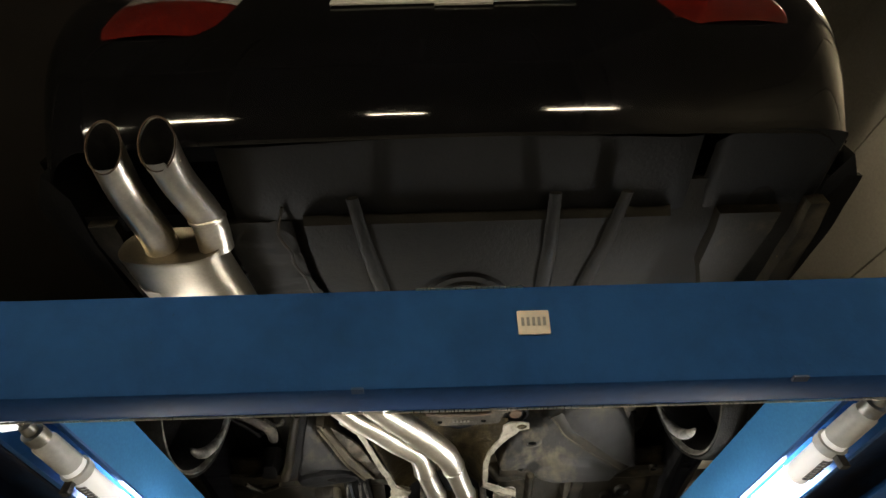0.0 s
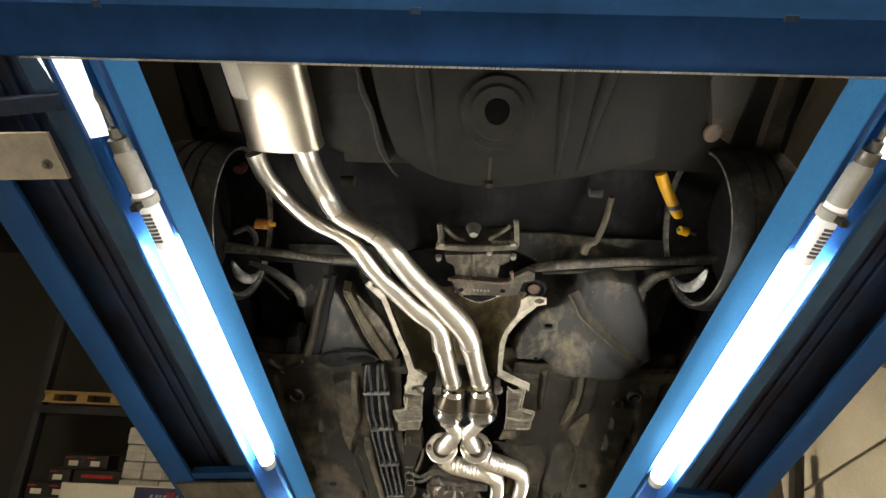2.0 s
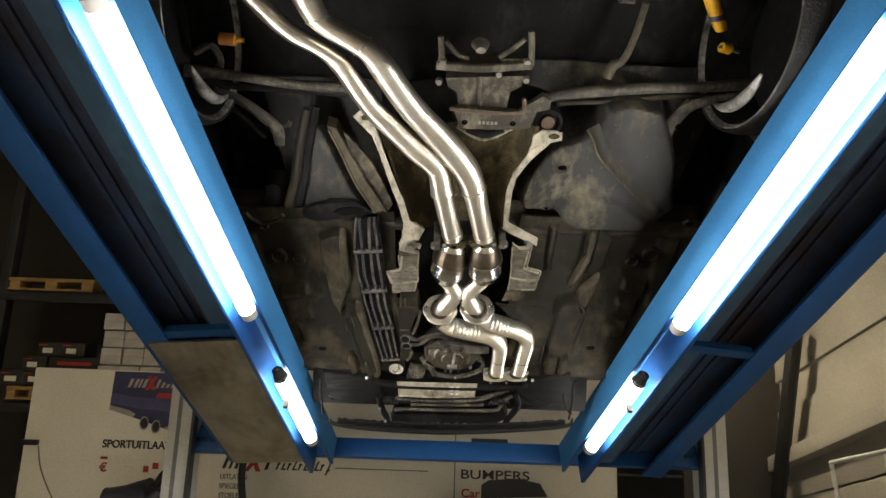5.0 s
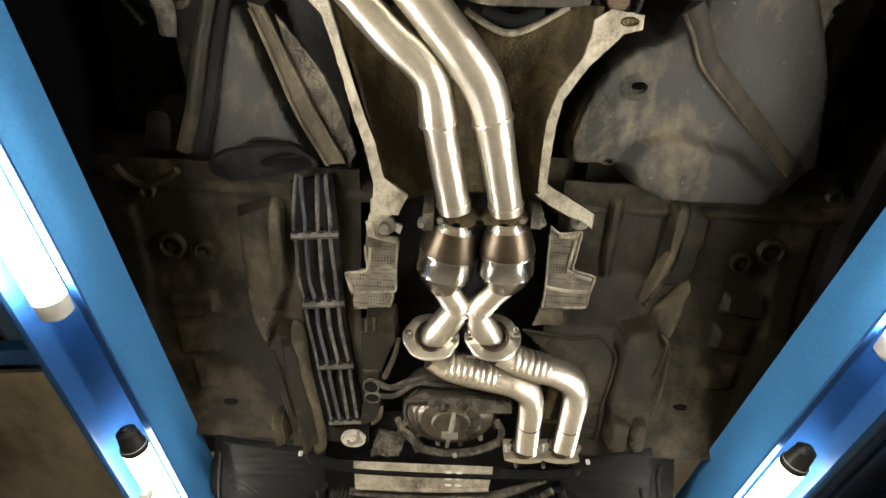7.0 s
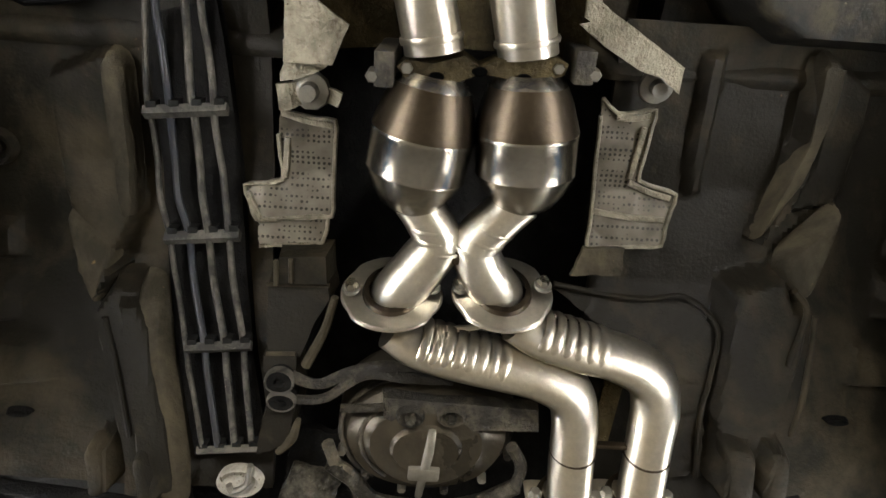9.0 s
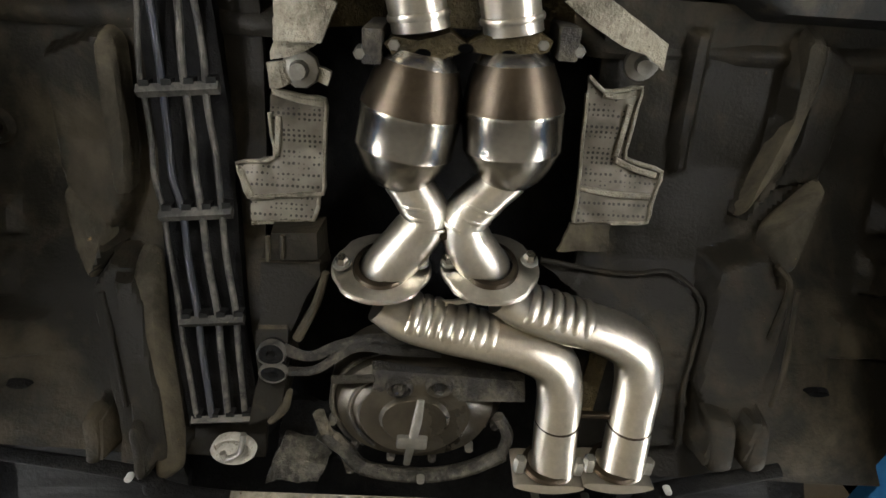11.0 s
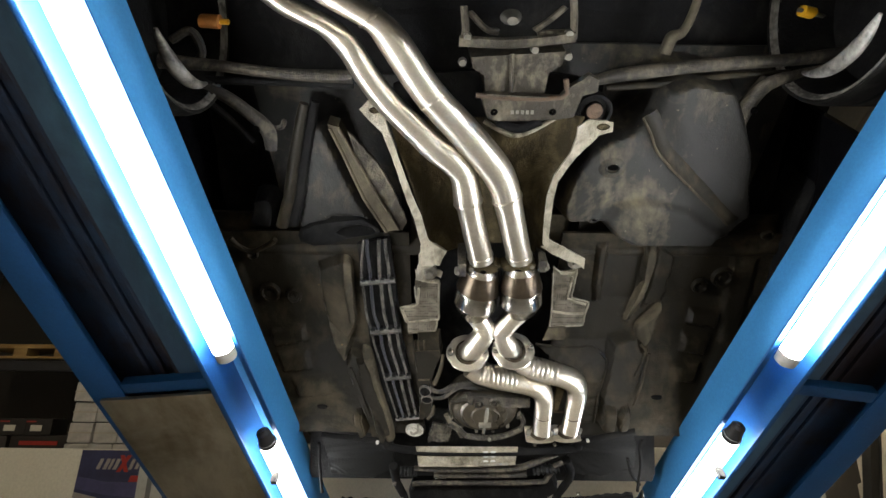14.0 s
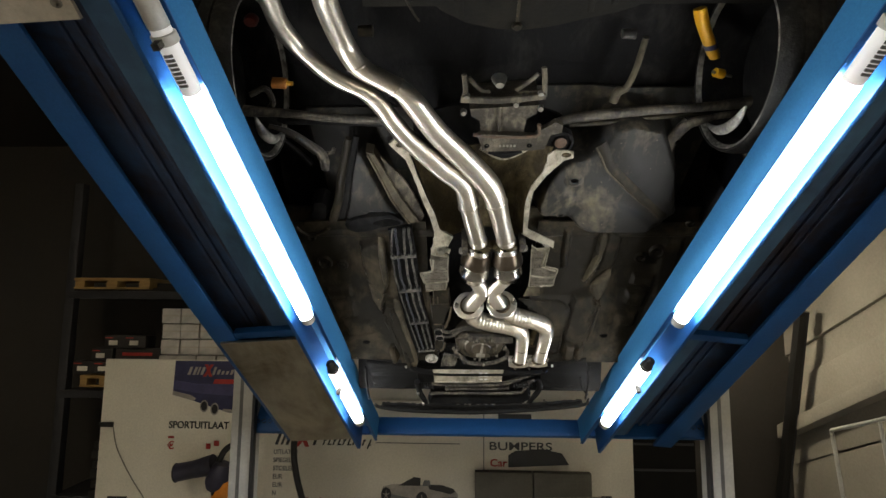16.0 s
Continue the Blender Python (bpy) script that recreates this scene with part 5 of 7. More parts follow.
def dished(outer, inner, z, n=44):
    """A moulded lug with a rounded rim round a hollow."""
    c = Vector((sum(p[0] for p in inner) / len(inner), sum(p[1] for p in inner) / len(inner)))

    def reach(poly, a):
        d, best = Vector((math.cos(a), math.sin(a))), 0.0
        for p, q in zip(poly, poly[1:] + poly[:1]):
            p, e = Vector(p) - c, Vector(q) - Vector(p)
            k = d.x * e.y - d.y * e.x
            if abs(k) > 1e-9:
                t, u = (p.x * e.y - p.y * e.x) / k, (p.x * d.y - p.y * d.x) / k
                if t > 0 and 0 <= u <= 1:
                    best = max(best, t)
        return best

    bm = bmesh.new()
    rings = []
    angles = [2 * math.pi * i / n for i in range(n)]
    ro, ri = [reach(outer, a) for a in angles], [reach(inner, a) for a in angles]
    ro, ri = ([(r[i - 1] + 2 * r[i] + r[(i + 1) % n]) / 4 for i in range(n)] for r in (ro, ri))
    for f, g, h in ((1.0, 0, 0.05), (1.0, 0, 0.012), (0.88, 0.12, 0.001), (0.25, 0.75, -0.003), (0.0, 1.0, 0.001), (0.0, 0.86, 0.018), (0.0, 0.55, 0.034), (0.0, 0.1, 0.038)):
        rings.append([bm.verts.new((c.x + (f * o + g * i) * math.cos(a), c.y + (f * o + g * i) * math.sin(a), z + h)) for a, o, i in zip(angles, ro, ri)])
    for p, q in zip(rings, rings[1:]):
        for i in range(n):
            bm.faces.new((p[i], q[i], q[(i + 1) % n], p[(i + 1) % n]))
    bm.faces.new(rings[-1])
    bmesh.ops.recalc_face_normals(bm, faces=bm.faces)
    return bm


cp("tank_lug", dished(EAR_OUT, EAR_IN, 2.452), UNDER_DK, "moulded hollow lug of the tank, shade in its dark colour")
cp("chassis_rib", sweep([(x, y, 2.455) for x, y in [(-0.44, 1.985), (-0.454, 2.024), (-0.5, 2.145), (-0.56, 2.318)]], [0.011, 0.012, 0.014, 0.016], 12, 6, 0.9), UNDER, "long pressed rib")
cp("chassis_rib", sweep([(x + 0.022, y, 2.468) for x, y in [(-0.44, 1.985), (-0.454, 2.024), (-0.5, 2.145), (-0.56, 2.318)]], [0.010, 0.013, 0.016, 0.020], 8, 6, 0.7), UNDER_DK)
RIB_B = [(-0.395, 2.029), (-0.371, 2.036), (-0.342, 2.111), (-0.303, 2.204), (-0.245, 2.331), (-0.282, 2.338), (-0.334, 2.221), (-0.366, 2.115), (-0.385, 2.066)]
rib = cp("chassis_rib", prism(ragged(RIB_B, 0.03, 0.001), 2.452, 2.50, 0.004), UNDER_LT, "long dusty pressed rib", 0.003)
for pts in ([(-0.389, 2.042), (-0.365, 2.113), (-0.331, 2.218), (-0.281, 2.334)], [(-0.369, 2.04), (-0.341, 2.11), (-0.302, 2.202), (-0.248, 2.325)]):
    part("rib_edge", sweep([(x, y, 2.449) for x, y in pts], 0.0045, 8, 6), UNDER_LT, rib)
cp("shield_panel", crumpled([(-0.35, 2.051), (-0.287, 2.132), (-0.255, 2.193), (-0.224, 2.302), (-0.242, 2.332), (-0.296, 2.208), (-0.335, 2.137)], 2.458, 2.468, 0.006, 3.3), CAST, "stained metal shield panel")
panel([(-0.625, 2.224), (-0.61, 2.214), (-0.582, 2.214), (-0.568, 2.226), (-0.562, 2.25), (-0.574, 2.31), (-0.588, 2.336), (-0.61, 2.338), (-0.645, 2.326), (-0.652, 2.31), (-0.640, 2.267)], 2.455, 2.52, UNDER_DK, "jacking_block", 0.016, "smooth dark jacking pad", 0.010)
cp("brake_hose", sweep([(-0.712, 2.368, 2.46), (-0.697, 2.396, 2.46), (-0.663, 2.417, 2.46), (-0.614, 2.394, 2.46), (-0.588, 2.372, 2.46)], 0.008, 8, 5), UNDER)

# differential, subframe, arms
BR = [(-0.044, 1.958), (-0.028, 1.95), (0.132, 1.958), (0.152, 1.933), (0.173, 1.919), (0.19, 1.905), (0.214, 1.917), (0.214, 1.944), (0.182, 1.954), (0.174, 1.98), (0.168, 2.006), (0.127, 2.013), (-0, 2.015), (-0.028, 2.01)]
bracket = cp("subframe_bracket", prism(BR, 2.424, 2.446, 0.003), CAST, "bare worn subframe bracket with bolt holes", 0.004)
for x, y in [(-0.012, 1.992), (0.117, 1.991)]:
    part("bolt_hole", lathe([(0, 0.002), (0.006, 0.0), (0.008, -0.001)], pose(x, y, 2.4225), 12), HOLE_SHADE, bracket)
part("rusty_edge", sweep([(x, y, 2.428) for x, y in [(-0.053, 1.954), (0.005, 1.961), (0.135, 1.959), (0.14, 1.917)]], 0.006, 8, 3), RUST, bracket, "rust-brown folded edge")
for k in range(5):
    part("print_bar", box((0.025 + k * 0.011, 1.988, 2.4222), (0.032 + k * 0.011, 1.997, 2.4238)), GALV, bracket)
cp("bracket_lip", sweep([(x, y, 2.44) for x, y in [(-0.003, 2.022), (0.049, 2.037), (0.097, 2.019)]], 0.010, 10, 5, 0.6), UNDER_DK)
diff = cp("differential", prism([(-0.071, 1.873), (0.143, 1.859), (0.139, 1.89), (0.111, 1.909), (0.101, 1.986), (-0.03, 1.992), (-0.042, 1.916), (-0.067, 1.899)], 2.448, 2.60, 0.006), CAST, "cast aluminium differential housing", 0.006)
part("rib", sweep([(0.022, 1.865, 2.445), (0.026, 1.978, 2.445)], 0.005, 8, 1), CAST, diff)
part("cover_rim", sweep([(-0.092, 1.839, 2.444), (0.025, 1.843, 2.444), (0.154, 1.829, 2.444)], 0.012, 8, 3, 0.7), CAST, diff, "ribbed cover edge")
for pts in ([(-0.083, 1.749, 2.455), (-0.079, 1.811, 2.455), (-0.082, 1.846, 2.455)], [(0.143, 1.72, 2.455), (0.149, 1.779, 2.455), (0.152, 1.836, 2.455)], [(-0.071, 1.768, 2.465), (-0.036, 1.816, 2.465), (-0.007, 1.824, 2.465)], [(0.131, 1.753, 2.465), (0.101, 1.79, 2.465), (0.069, 1.821, 2.465)], [(0.076, 1.83, 2.46), (0.1, 1.825, 2.46), (0.148, 1.823, 2.46)]):
    part("web", sweep(pts, 0.008, 8, 4, 0.8), CAST, diff)
for x, y in [(-0.084, 1.885), (0.143, 1.871), (-0.075, 1.831), (0.14, 1.822), (0.07, 1.857)]:
    part("bolt", lathe([(0, -0.010), (0.008, -0.010), (0.010, 0.006)], pose(x, y, 2.447), 8), GALV, diff)
(nx, ny), = [(0.02, 1.79)]
part("nose", lathe([(0, -0.014), (0.012, -0.014), (0.016, 0.0), (0.024, 0.03)], pose(nx, ny, 2.462), 18), GALV, diff, "bright machined nose")
(bx, by), = [(0.216, 1.998)]
bush = cp("subframe_bush", lathe([(0.0, 0.002), (0.010, 0.002), (0.012, -0.002), (0.020, -0.003), (0.022, 0.004), (0.030, 0.004), (0.033, -0.006), (0.040, -0.004), (0.040, 0.03)], pose(bx, by, 2.45), 26), UNDER_DK, "round rubber subframe bush")
part("bush_core", lathe([(0.0, -0.002), (0.008, -0.003), (0.018, -0.003), (0.020, 0.003)], pose(bx, by, 2.448), 20), RUST, bush)
cp("control_arm", sweep([(-0.756, 1.892, 2.472), (-0.685, 1.898, 2.472), (-0.614, 1.904, 2.472), (-0.48, 1.921, 2.472), (-0.328, 1.927, 2.472)], [0.018, 0.015, 0.013, 0.013, 0.016], 12, 5), IRON, "greasy rear control arm")
cp("control_arm", sweep([(-0.767, 1.934, 2.485), (-0.622, 1.941, 2.485), (-0.476, 1.944, 2.485), (-0.331, 1.951, 2.485)], 0.010, 10, 5), UNDER_DK)
cp("control_arm", sweep([(0.205, 1.935, 2.472), (0.283, 1.918, 2.472), (0.48, 1.895, 2.472), (0.65, 1.883, 2.472), (0.767, 1.869, 2.472)], [0.012, 0.016, 0.015, 0.014, 0.018], 12, 5), IRON, "greasy rear control arm")
cp("control_arm", sweep([(0.243, 1.953, 2.48), (0.383, 1.942, 2.48), (0.538, 1.921, 2.48), (0.727, 1.913, 2.48)], 0.008, 10, 5), UNDER)
cp("trailing_arm", sweep([(-0.683, 1.943, 2.452), (-0.623, 1.963, 2.452), (-0.573, 2.003, 2.452), (-0.536, 2.047, 2.452), (-0.539, 2.094, 2.452)], [0.014, 0.015, 0.016, 0.019, 0.014], 12, 5, 0.7), IRON, "greasy trailing arm")
cp("trailing_arm", sweep([(-0.668, 1.976, 2.46), (-0.625, 2.019, 2.46), (-0.58, 2.08, 2.46)], 0.008, 10, 5), UNDER_DK)
cp("trailing_arm", sweep([(0.723, 1.896, 2.452), (0.649, 1.913, 2.452), (0.585, 1.938, 2.452), (0.551, 2.005, 2.452), (0.56, 2.067, 2.452)], [0.012, 0.013, 0.016, 0.019, 0.014], 12, 5, 0.7), IRON, "greasy trailing arm")
cp("trailing_arm", sweep([(0.584, 1.918, 2.46), (0.556, 1.965, 2.46), (0.53, 2.011, 2.46), (0.51, 2.002, 2.46)], 0.008, 10, 5), UNDER)
cp("arm_hook", sweep([(-0.551, 2.023, 2.47), (-0.532, 2.047, 2.47), (-0.507, 2.046, 2.47), (-0.497, 2.031, 2.47)], 0.006, 8, 5), IRON)
for x, y in [(-0.556, 2.04), (0.567, 1.991)]:
    cp("arm_hole", lathe([(0.0, 0.0), (0.006, 0.0), (0.008, 0.004)], pose(x, y, 2.434), 12), HOLE_SHADE)
cp("stabiliser_link", sweep([(0.419, 1.624, 2.485), (0.411, 1.747, 2.485), (0.396, 1.823, 2.485), (0.372, 1.839, 2.485), (0.364, 1.874, 2.485)], [0.009, 0.009, 0.010, 0.014, 0.013], 10, 5), UNDER_LT, "thin stabiliser link")
(lx, ly), = [(0.371, 1.612)]
cp("link_bush", lathe([(0, -0.018), (0.016, -0.018), (0.018, 0.018), (0, 0.018)], along((lx, ly, 2.49), (lx + 0.1, ly, 2.49)), 14), IRON)
cp("side_bush", lathe([(0, -0.02), (0.018, -0.02), (0.020, 0.02), (0, 0.02)], along((-0.36, 1.60, 2.50), (-0.26, 1.60, 2.50)), 14), UNDER)
SHOCK = [(0.558, 1.547), (0.631, 1.716), (0.652, 1.772)]
a, b, e = SHOCK
sh = cp("shock_absorber", lathe([(0.0, 0.0), (0.017, 0.002), (0.018, 0.010), (0.018, 0.9 * math.dist(a, b)), (0.014, math.dist(a, b))], along((*a, 2.53), (*b, 2.495)), 20), YELLOW, "yellow sports shock absorber")
part("badge", lathe([(0.0184, 0.70 * math.dist(a, b)), (0.0184, 0.80 * math.dist(a, b))], along((*a, 2.53), (*b, 2.495)), 20), NAVY, sh)
part("lower_eye", lathe([(0.006, -0.012), (0.016, -0.012), (0.017, 0.012), (0.006, 0.012)], along((*e, 2.490), (e[0] + 0.3, e[1] + 0.1, 2.49)), 16), YELLOW, sh, "yellow mounting eye")
part("eye_bolt", lathe([(0.0, -0.02), (0.006, -0.02), (0.006, 0.04)], along((*e, 2.490), (e[0] + 0.3, e[1] + 0.1, 2.49)), 8), GALV, sh)
(ex, ey), = [(-0.635, 1.804)]
sh = cp("shock_absorber", lathe([(0.008, -0.022), (0.020, -0.020), (0.020, 0.020), (0.008, 0.022), (0.0, 0.024)], along((ex, ey, 2.49), (ex - 0.3, ey - 0.02, 2.49)), 18), ORANGE, "rusty orange lower eye of a shock absorber")
part("eye_bolt", lathe([(0.0, -0.040), (0.008, -0.040), (0.009, -0.022)], along((ex, ey, 2.49), (ex - 0.3, ey - 0.02, 2.49)), 6), YELLOW, sh)
part("carrier", sweep([(-0.734, 1.852, 2.5), (-0.687, 1.832, 2.5), (-0.67, 1.878, 2.5), (-0.697, 1.914, 2.5)], 0.010, 8, 5), IRON, sh)
cp("red_bush", lathe([(0, -0.01), (0.016, -0.01), (0.020, 0.0), (0.018, 0.02)], pose(*[(-0.678, 1.563)][0], 2.50), 14), paint("dull_red_rubber", (0.14, 0.025, 0.015), (0.06, 0.012, 0.01), 0.6, 0, 20.0, 0.8, 0.1, 90))

# rear wheels
for sx, wy in ((-1, 1.765), (1, 1.735)):
    wheel = holder("wheel", (sx * 0.80, wy, 2.553), "", "")
    wheel.parent = car
    wheel.matrix_parent_inverse = CARINV
    turn = Matrix.Rotation(math.radians(90 * sx), 4, "Y")
    R = 0.252
    part("tyre", lathe([(0.234, -0.088), (0.238, -0.098), (0.244, -0.102), (R - 0.004, -0.094), (R, -0.075), (R, -0.05), (R - 0.005, -0.047), (R - 0.005, -0.040), (R, -0.037), (R, -0.01), (R - 0.005, -0.007), (R - 0.005, 0.0), (R, 0.003), (R, 0.03), (R - 0.005, 0.033), (R - 0.005, 0.04), (R, 0.043), (R, 0.085), (R - 0.01, 0.098), (0.22, 0.102), (0.214, 0.09)], turn, 64), RUBBER, wheel, "black road tyre, dusty tread")
    part("rim", lathe([(0.230, -0.096), (0.235, -0.101), (0.238, -0.098), (0.234, -0.090), (0.225, -0.084)], turn, 56), RIM, wheel, "dull silver rim with a bright inner edge")
    part("barrel", lathe([(0.226, -0.086), (0.214, -0.06), (0.205, 0.04), (0.06, 0.06), (0.0, 0.062)], turn, 40), UNDER_DK, wheel, "inside of the rim, shade in its dark colour")
    part("rim_lip", sweep([(-sx * 0.115, 0.182 * math.sin(a), -0.182 * math.cos(a)) for a in np.linspace(0.15, 1.45, 9)], [0.004, 0.010, 0.014, 0.016, 0.016, 0.015, 0.012, 0.008, 0.004], 10, 3), RIM, wheel, "pale inner rim bead")

# gearbox bell and supports under the tunnel front
(gx, gy) = (0.0, 2.975)
bell = cp("bell_housing", lathe([(0.0, -0.052), (0.045, -0.052), (0.050, -0.046), (0.078, -0.042), (0.084, -0.034), (0.112, -0.024), (0.118, -0.012), (0.128, 0.0), (0.130, 0.05)], pose(gx, gy, 2.475), 40), BELL, "oily cast gearbox bell housing")
for r in (0.092, 0.122):
    part("rib", sweep([(gx + r * math.cos(a), gy + r * math.sin(a), 2.475 - 0.049 + (r - 0.06) * 0.55) for a in np.linspace(2.2, math.pi * 1.45, 11)], 0.004, 8, 3), IRON, bell)
part("drip_trail", sweep([(gx + 0.006, gy - 0.05, 2.421), (gx + 0.004, gy + 0.0, 2.4205), (gx - 0.002, gy + 0.06, 2.4205), (gx - 0.004, gy + 0.112, 2.435)], [0.005, 0.007, 0.006, 0.005], 8, 4, 0.4), GALV, bell, "pale dried drip trail")
part("drain_boss", box((gx - 0.022, gy + 0.028, 2.416), (gx + 0.022, gy + 0.052, 2.432)), GALV, bell, "bright drain boss", 0.004)
for k in range(6):
    a = 0.3 + k * 0.5
    part("bolt", lathe([(0.0, -0.012), (0.006, -0.012), (0.007, 0.004)], pose(gx + 0.126 * math.cos(a), gy + 0.126 * math.sin(a), 2.462), 6), GALV if k % 2 else IRON, bell)
cp("gearbox_bracket", sweep([(x, y, 2.440) for x, y in [(-0.132, 3.025), (-0.098, 3.059), (-0.066, 3.108), (0.018, 3.121), (0.084, 3.1), (0.136, 3.057)]], 0.012, 10, 5), OILY, "cast lower bracket")
cp("gearbox_bracket", sweep([(-0.137, 2.986, 2.44), (-0.124, 3.027, 2.44), (-0.103, 3.048, 2.44), (-0.085, 3.113, 2.44)], 0.009, 8, 5), CAST)
cp("gearbox_bracket", sweep([(0.12, 2.975, 2.44), (0.139, 3.016, 2.44), (0.133, 3.068, 2.44)], 0.009, 8, 5), IRON)
bar = cp("support_bar", prism([(-0.066, 2.874), (0.147, 2.885), (0.154, 2.932), (-0.027, 2.942), (-0.064, 2.918)], 2.432, 2.450, 0.003), IRON, "greasy cross support", 0.004)
part("tongue", sweep([(-0.118, 2.899, 2.43), (-0.091, 2.897, 2.43), (-0.06, 2.892, 2.43)], 0.008, 8, 3, 0.6), CAST, bar)
for x, y in [(-0.025, 2.906), (0.029, 2.901)]:
    mb = cp("mount_bush", lathe([(0.0, -0.006), (0.006, -0.006), (0.007, 0.0), (0.013, 0.0), (0.016, -0.008), (0.019, -0.004), (0.019, 0.02)], pose(x, y, 2.428), 20), IRON)
    part("bolt", lathe([(0.0, -0.012), (0.006, -0.013), (0.008, -0.006), (0.008, 0.0)], pose(x, y, 2.428), 6), OILY, mb)
cp("engine_bay_panel", crumpled([(-0.193, 3.078), (-0.115, 3.093), (-0.136, 3.191), (-0.219, 3.199)], 2.470, 2.480, 0.008, 2.6), OILY, "oil-streaked metal beside the gearbox")
cp("engine_bay_panel", crumpled([(-0.20, 3.02), (-0.13, 3.02), (-0.10, 3.16), (-0.21, 3.17)], 2.49, 2.50, 0.010, 5.6), UNDER_DK)

# front end
cp("front_crossmember", sweep([(-0.607, 3.095, 2.43), (-0.395, 3.134, 2.43), (-0.362, 3.172, 2.43), (-0.266, 3.196, 2.43), (-0.008, 3.198, 2.43), (0.32, 3.178, 2.43), (0.369, 3.124, 2.43), (0.551, 3.05, 2.43)], [0.012, 0.014, 0.018, 0.020, 0.020, 0.020, 0.016, 0.012], 12, 5, 0.8), UNDER_DK, "dark front crossmember")
for i, (x, y) in enumerate([(-0.399, 3.121), (0.38, 3.093), (0.187, 3.124), (0.261, 3.122), (0.018, 3.093)]):
    cp("bolt", lathe([(0.0, -0.003), (0.005, -0.003), (0.006, 0.0), (0.006, 0.008)], pose(x, y, 2.412), 10), WHITE_PL if i < 2 else GALV, "bright bolt head")
guard = panel([(-0.26, 3.176), (0.129, 3.171), (0.121, 3.261), (-0.253, 3.285)], 2.418, 2.436, SHIELD, "undertray_plate", 0.003, "bright alloy plate under the engine", 0.003)
for x, y in [(0.005, 3.18), (0.034, 3.179), (0.006, 3.211), (0.033, 3.21), (0.006, 3.243), (0.033, 3.242)]:
    part("slot", lathe([(0.0, -0.002), (0.007, -0.002), (0.009, 0.003)], pose(x, y, 2.417) @ Matrix.Diagonal((1.3, 0.6, 1, 1)), 10), WHITE_PL, guard)
part("fold", sweep([(-0.248, 3.273, 2.416), (-0.058, 3.273, 2.416), (0.118, 3.255, 2.416)], 0.006, 8, 3), SHIELD, guard)
cp("engine_bay", box((-0.70, 3.13, 2.60), (0.70, 3.66, 2.64)), UNDER_DK, "underside of the engine bay, shade in its dark colour")
# Near-black sheets added to fill the arches with shade.
for outline, seed in (([(-0.66, 3.15), (-0.40, 3.17), (-0.36, 3.30), (-0.35, 3.50), (-0.44, 3.575), (-0.60, 3.54)], 2.2), ([(0.36, 3.16), (0.57, 3.10), (0.61, 3.30), (0.60, 3.48), (0.46, 3.54), (0.33, 3.52)], 7.4)):
    cp("wheel_arch_liner", crumpled(outline, 2.54, 2.555, 0.006, seed), BLACK_TRIM, "dark rippled sheet filling the shaded arch")
for pts in ([(-0.635, 3.182, 2.45), (-0.632, 3.343, 2.45), (-0.62, 3.527, 2.45)], [(0.596, 3.14, 2.45), (0.602, 3.311, 2.45), (0.587, 3.495, 2.45)], [(0.555, 3.283, 2.46), (0.57, 3.397, 2.46), (0.599, 3.466, 2.46)]):
    cp("arch_edge", sweep(pts, 0.006, 8, 4), UNDER_DK)
cp("steering_link", sweep([(-0.266, 3.323, 2.432), (-0.131, 3.328, 2.432), (0.102, 3.318, 2.432), (0.188, 3.279, 2.432), (0.276, 3.213, 2.432)], [0.010, 0.013, 0.013, 0.013, 0.010], 10, 5), IRON, "thin grey steering link")
for a, b in (([(-0.323, 3.356), (-0.254, 3.363)]), ([(0.189, 3.342), (0.287, 3.322)])):
    p, q = Vector((*a, 2.44)), Vector((*b, 2.44))
    n = (q - p).length / 12
    bm = lathe([(0.014 if k % 2 else 0.021, k * n) for k in range(13)], along(p, q), 16)
    cp("rack_boot", bm, BLACK_TRIM, "black ribbed rubber boot")
cp("steering_rack", sweep([(-0.192, 3.375, 2.44), (-0.008, 3.375, 2.44), (0.164, 3.366, 2.44)], 0.014, 10, 4), IRON)
cp("rack_bracket", crumpled([(-0.192, 3.352), (-0.15, 3.351), (-0.145, 3.397), (-0.187, 3.403)], 2.436, 2.444, 0.004, 2.0), GALV)
cp("anti_roll_bar", sweep([(-0.273, 3.446, 2.44), (-0.179, 3.435, 2.44), (0.189, 3.425, 2.44), (0.243, 3.387, 2.44), (0.272, 3.313, 2.44), (0.299, 3.285, 2.44)], 0.010, 10, 5), IRON)
cp("front_subframe", prism([(-0.274, 3.489), (0.216, 3.476), (0.265, 3.391), (0.29, 3.52), (0.24, 3.576), (-0.291, 3.591)], 2.455, 2.50, 0.01), UNDER_DK, "dark front subframe", 0.01)
for pts in ([(-0.349, 3.352, 2.46), (-0.334, 3.467, 2.46), (-0.303, 3.573, 2.46), (-0.315, 3.605, 2.46)], [(0.319, 3.298, 2.46), (0.334, 3.404, 2.46), (0.29, 3.529, 2.46), (0.27, 3.576, 2.46)]):
    cp("front_arm", sweep(pts, [0.018, 0.016, 0.014, 0.010], 10, 5), UNDER_DK)
cp("front_valance", crumpled([(-0.544, 3.564), (-0.376, 3.573), (-0.007, 3.577), (0.311, 3.55), (0.567, 3.502), (0.567, 3.547), (0.287, 3.605), (-0.018, 3.632), (-0.376, 3.629), (-0.553, 3.61)], 2.440, 2.452, 0.008, 4.0), BLACK_TRIM, "black plastic front valance")
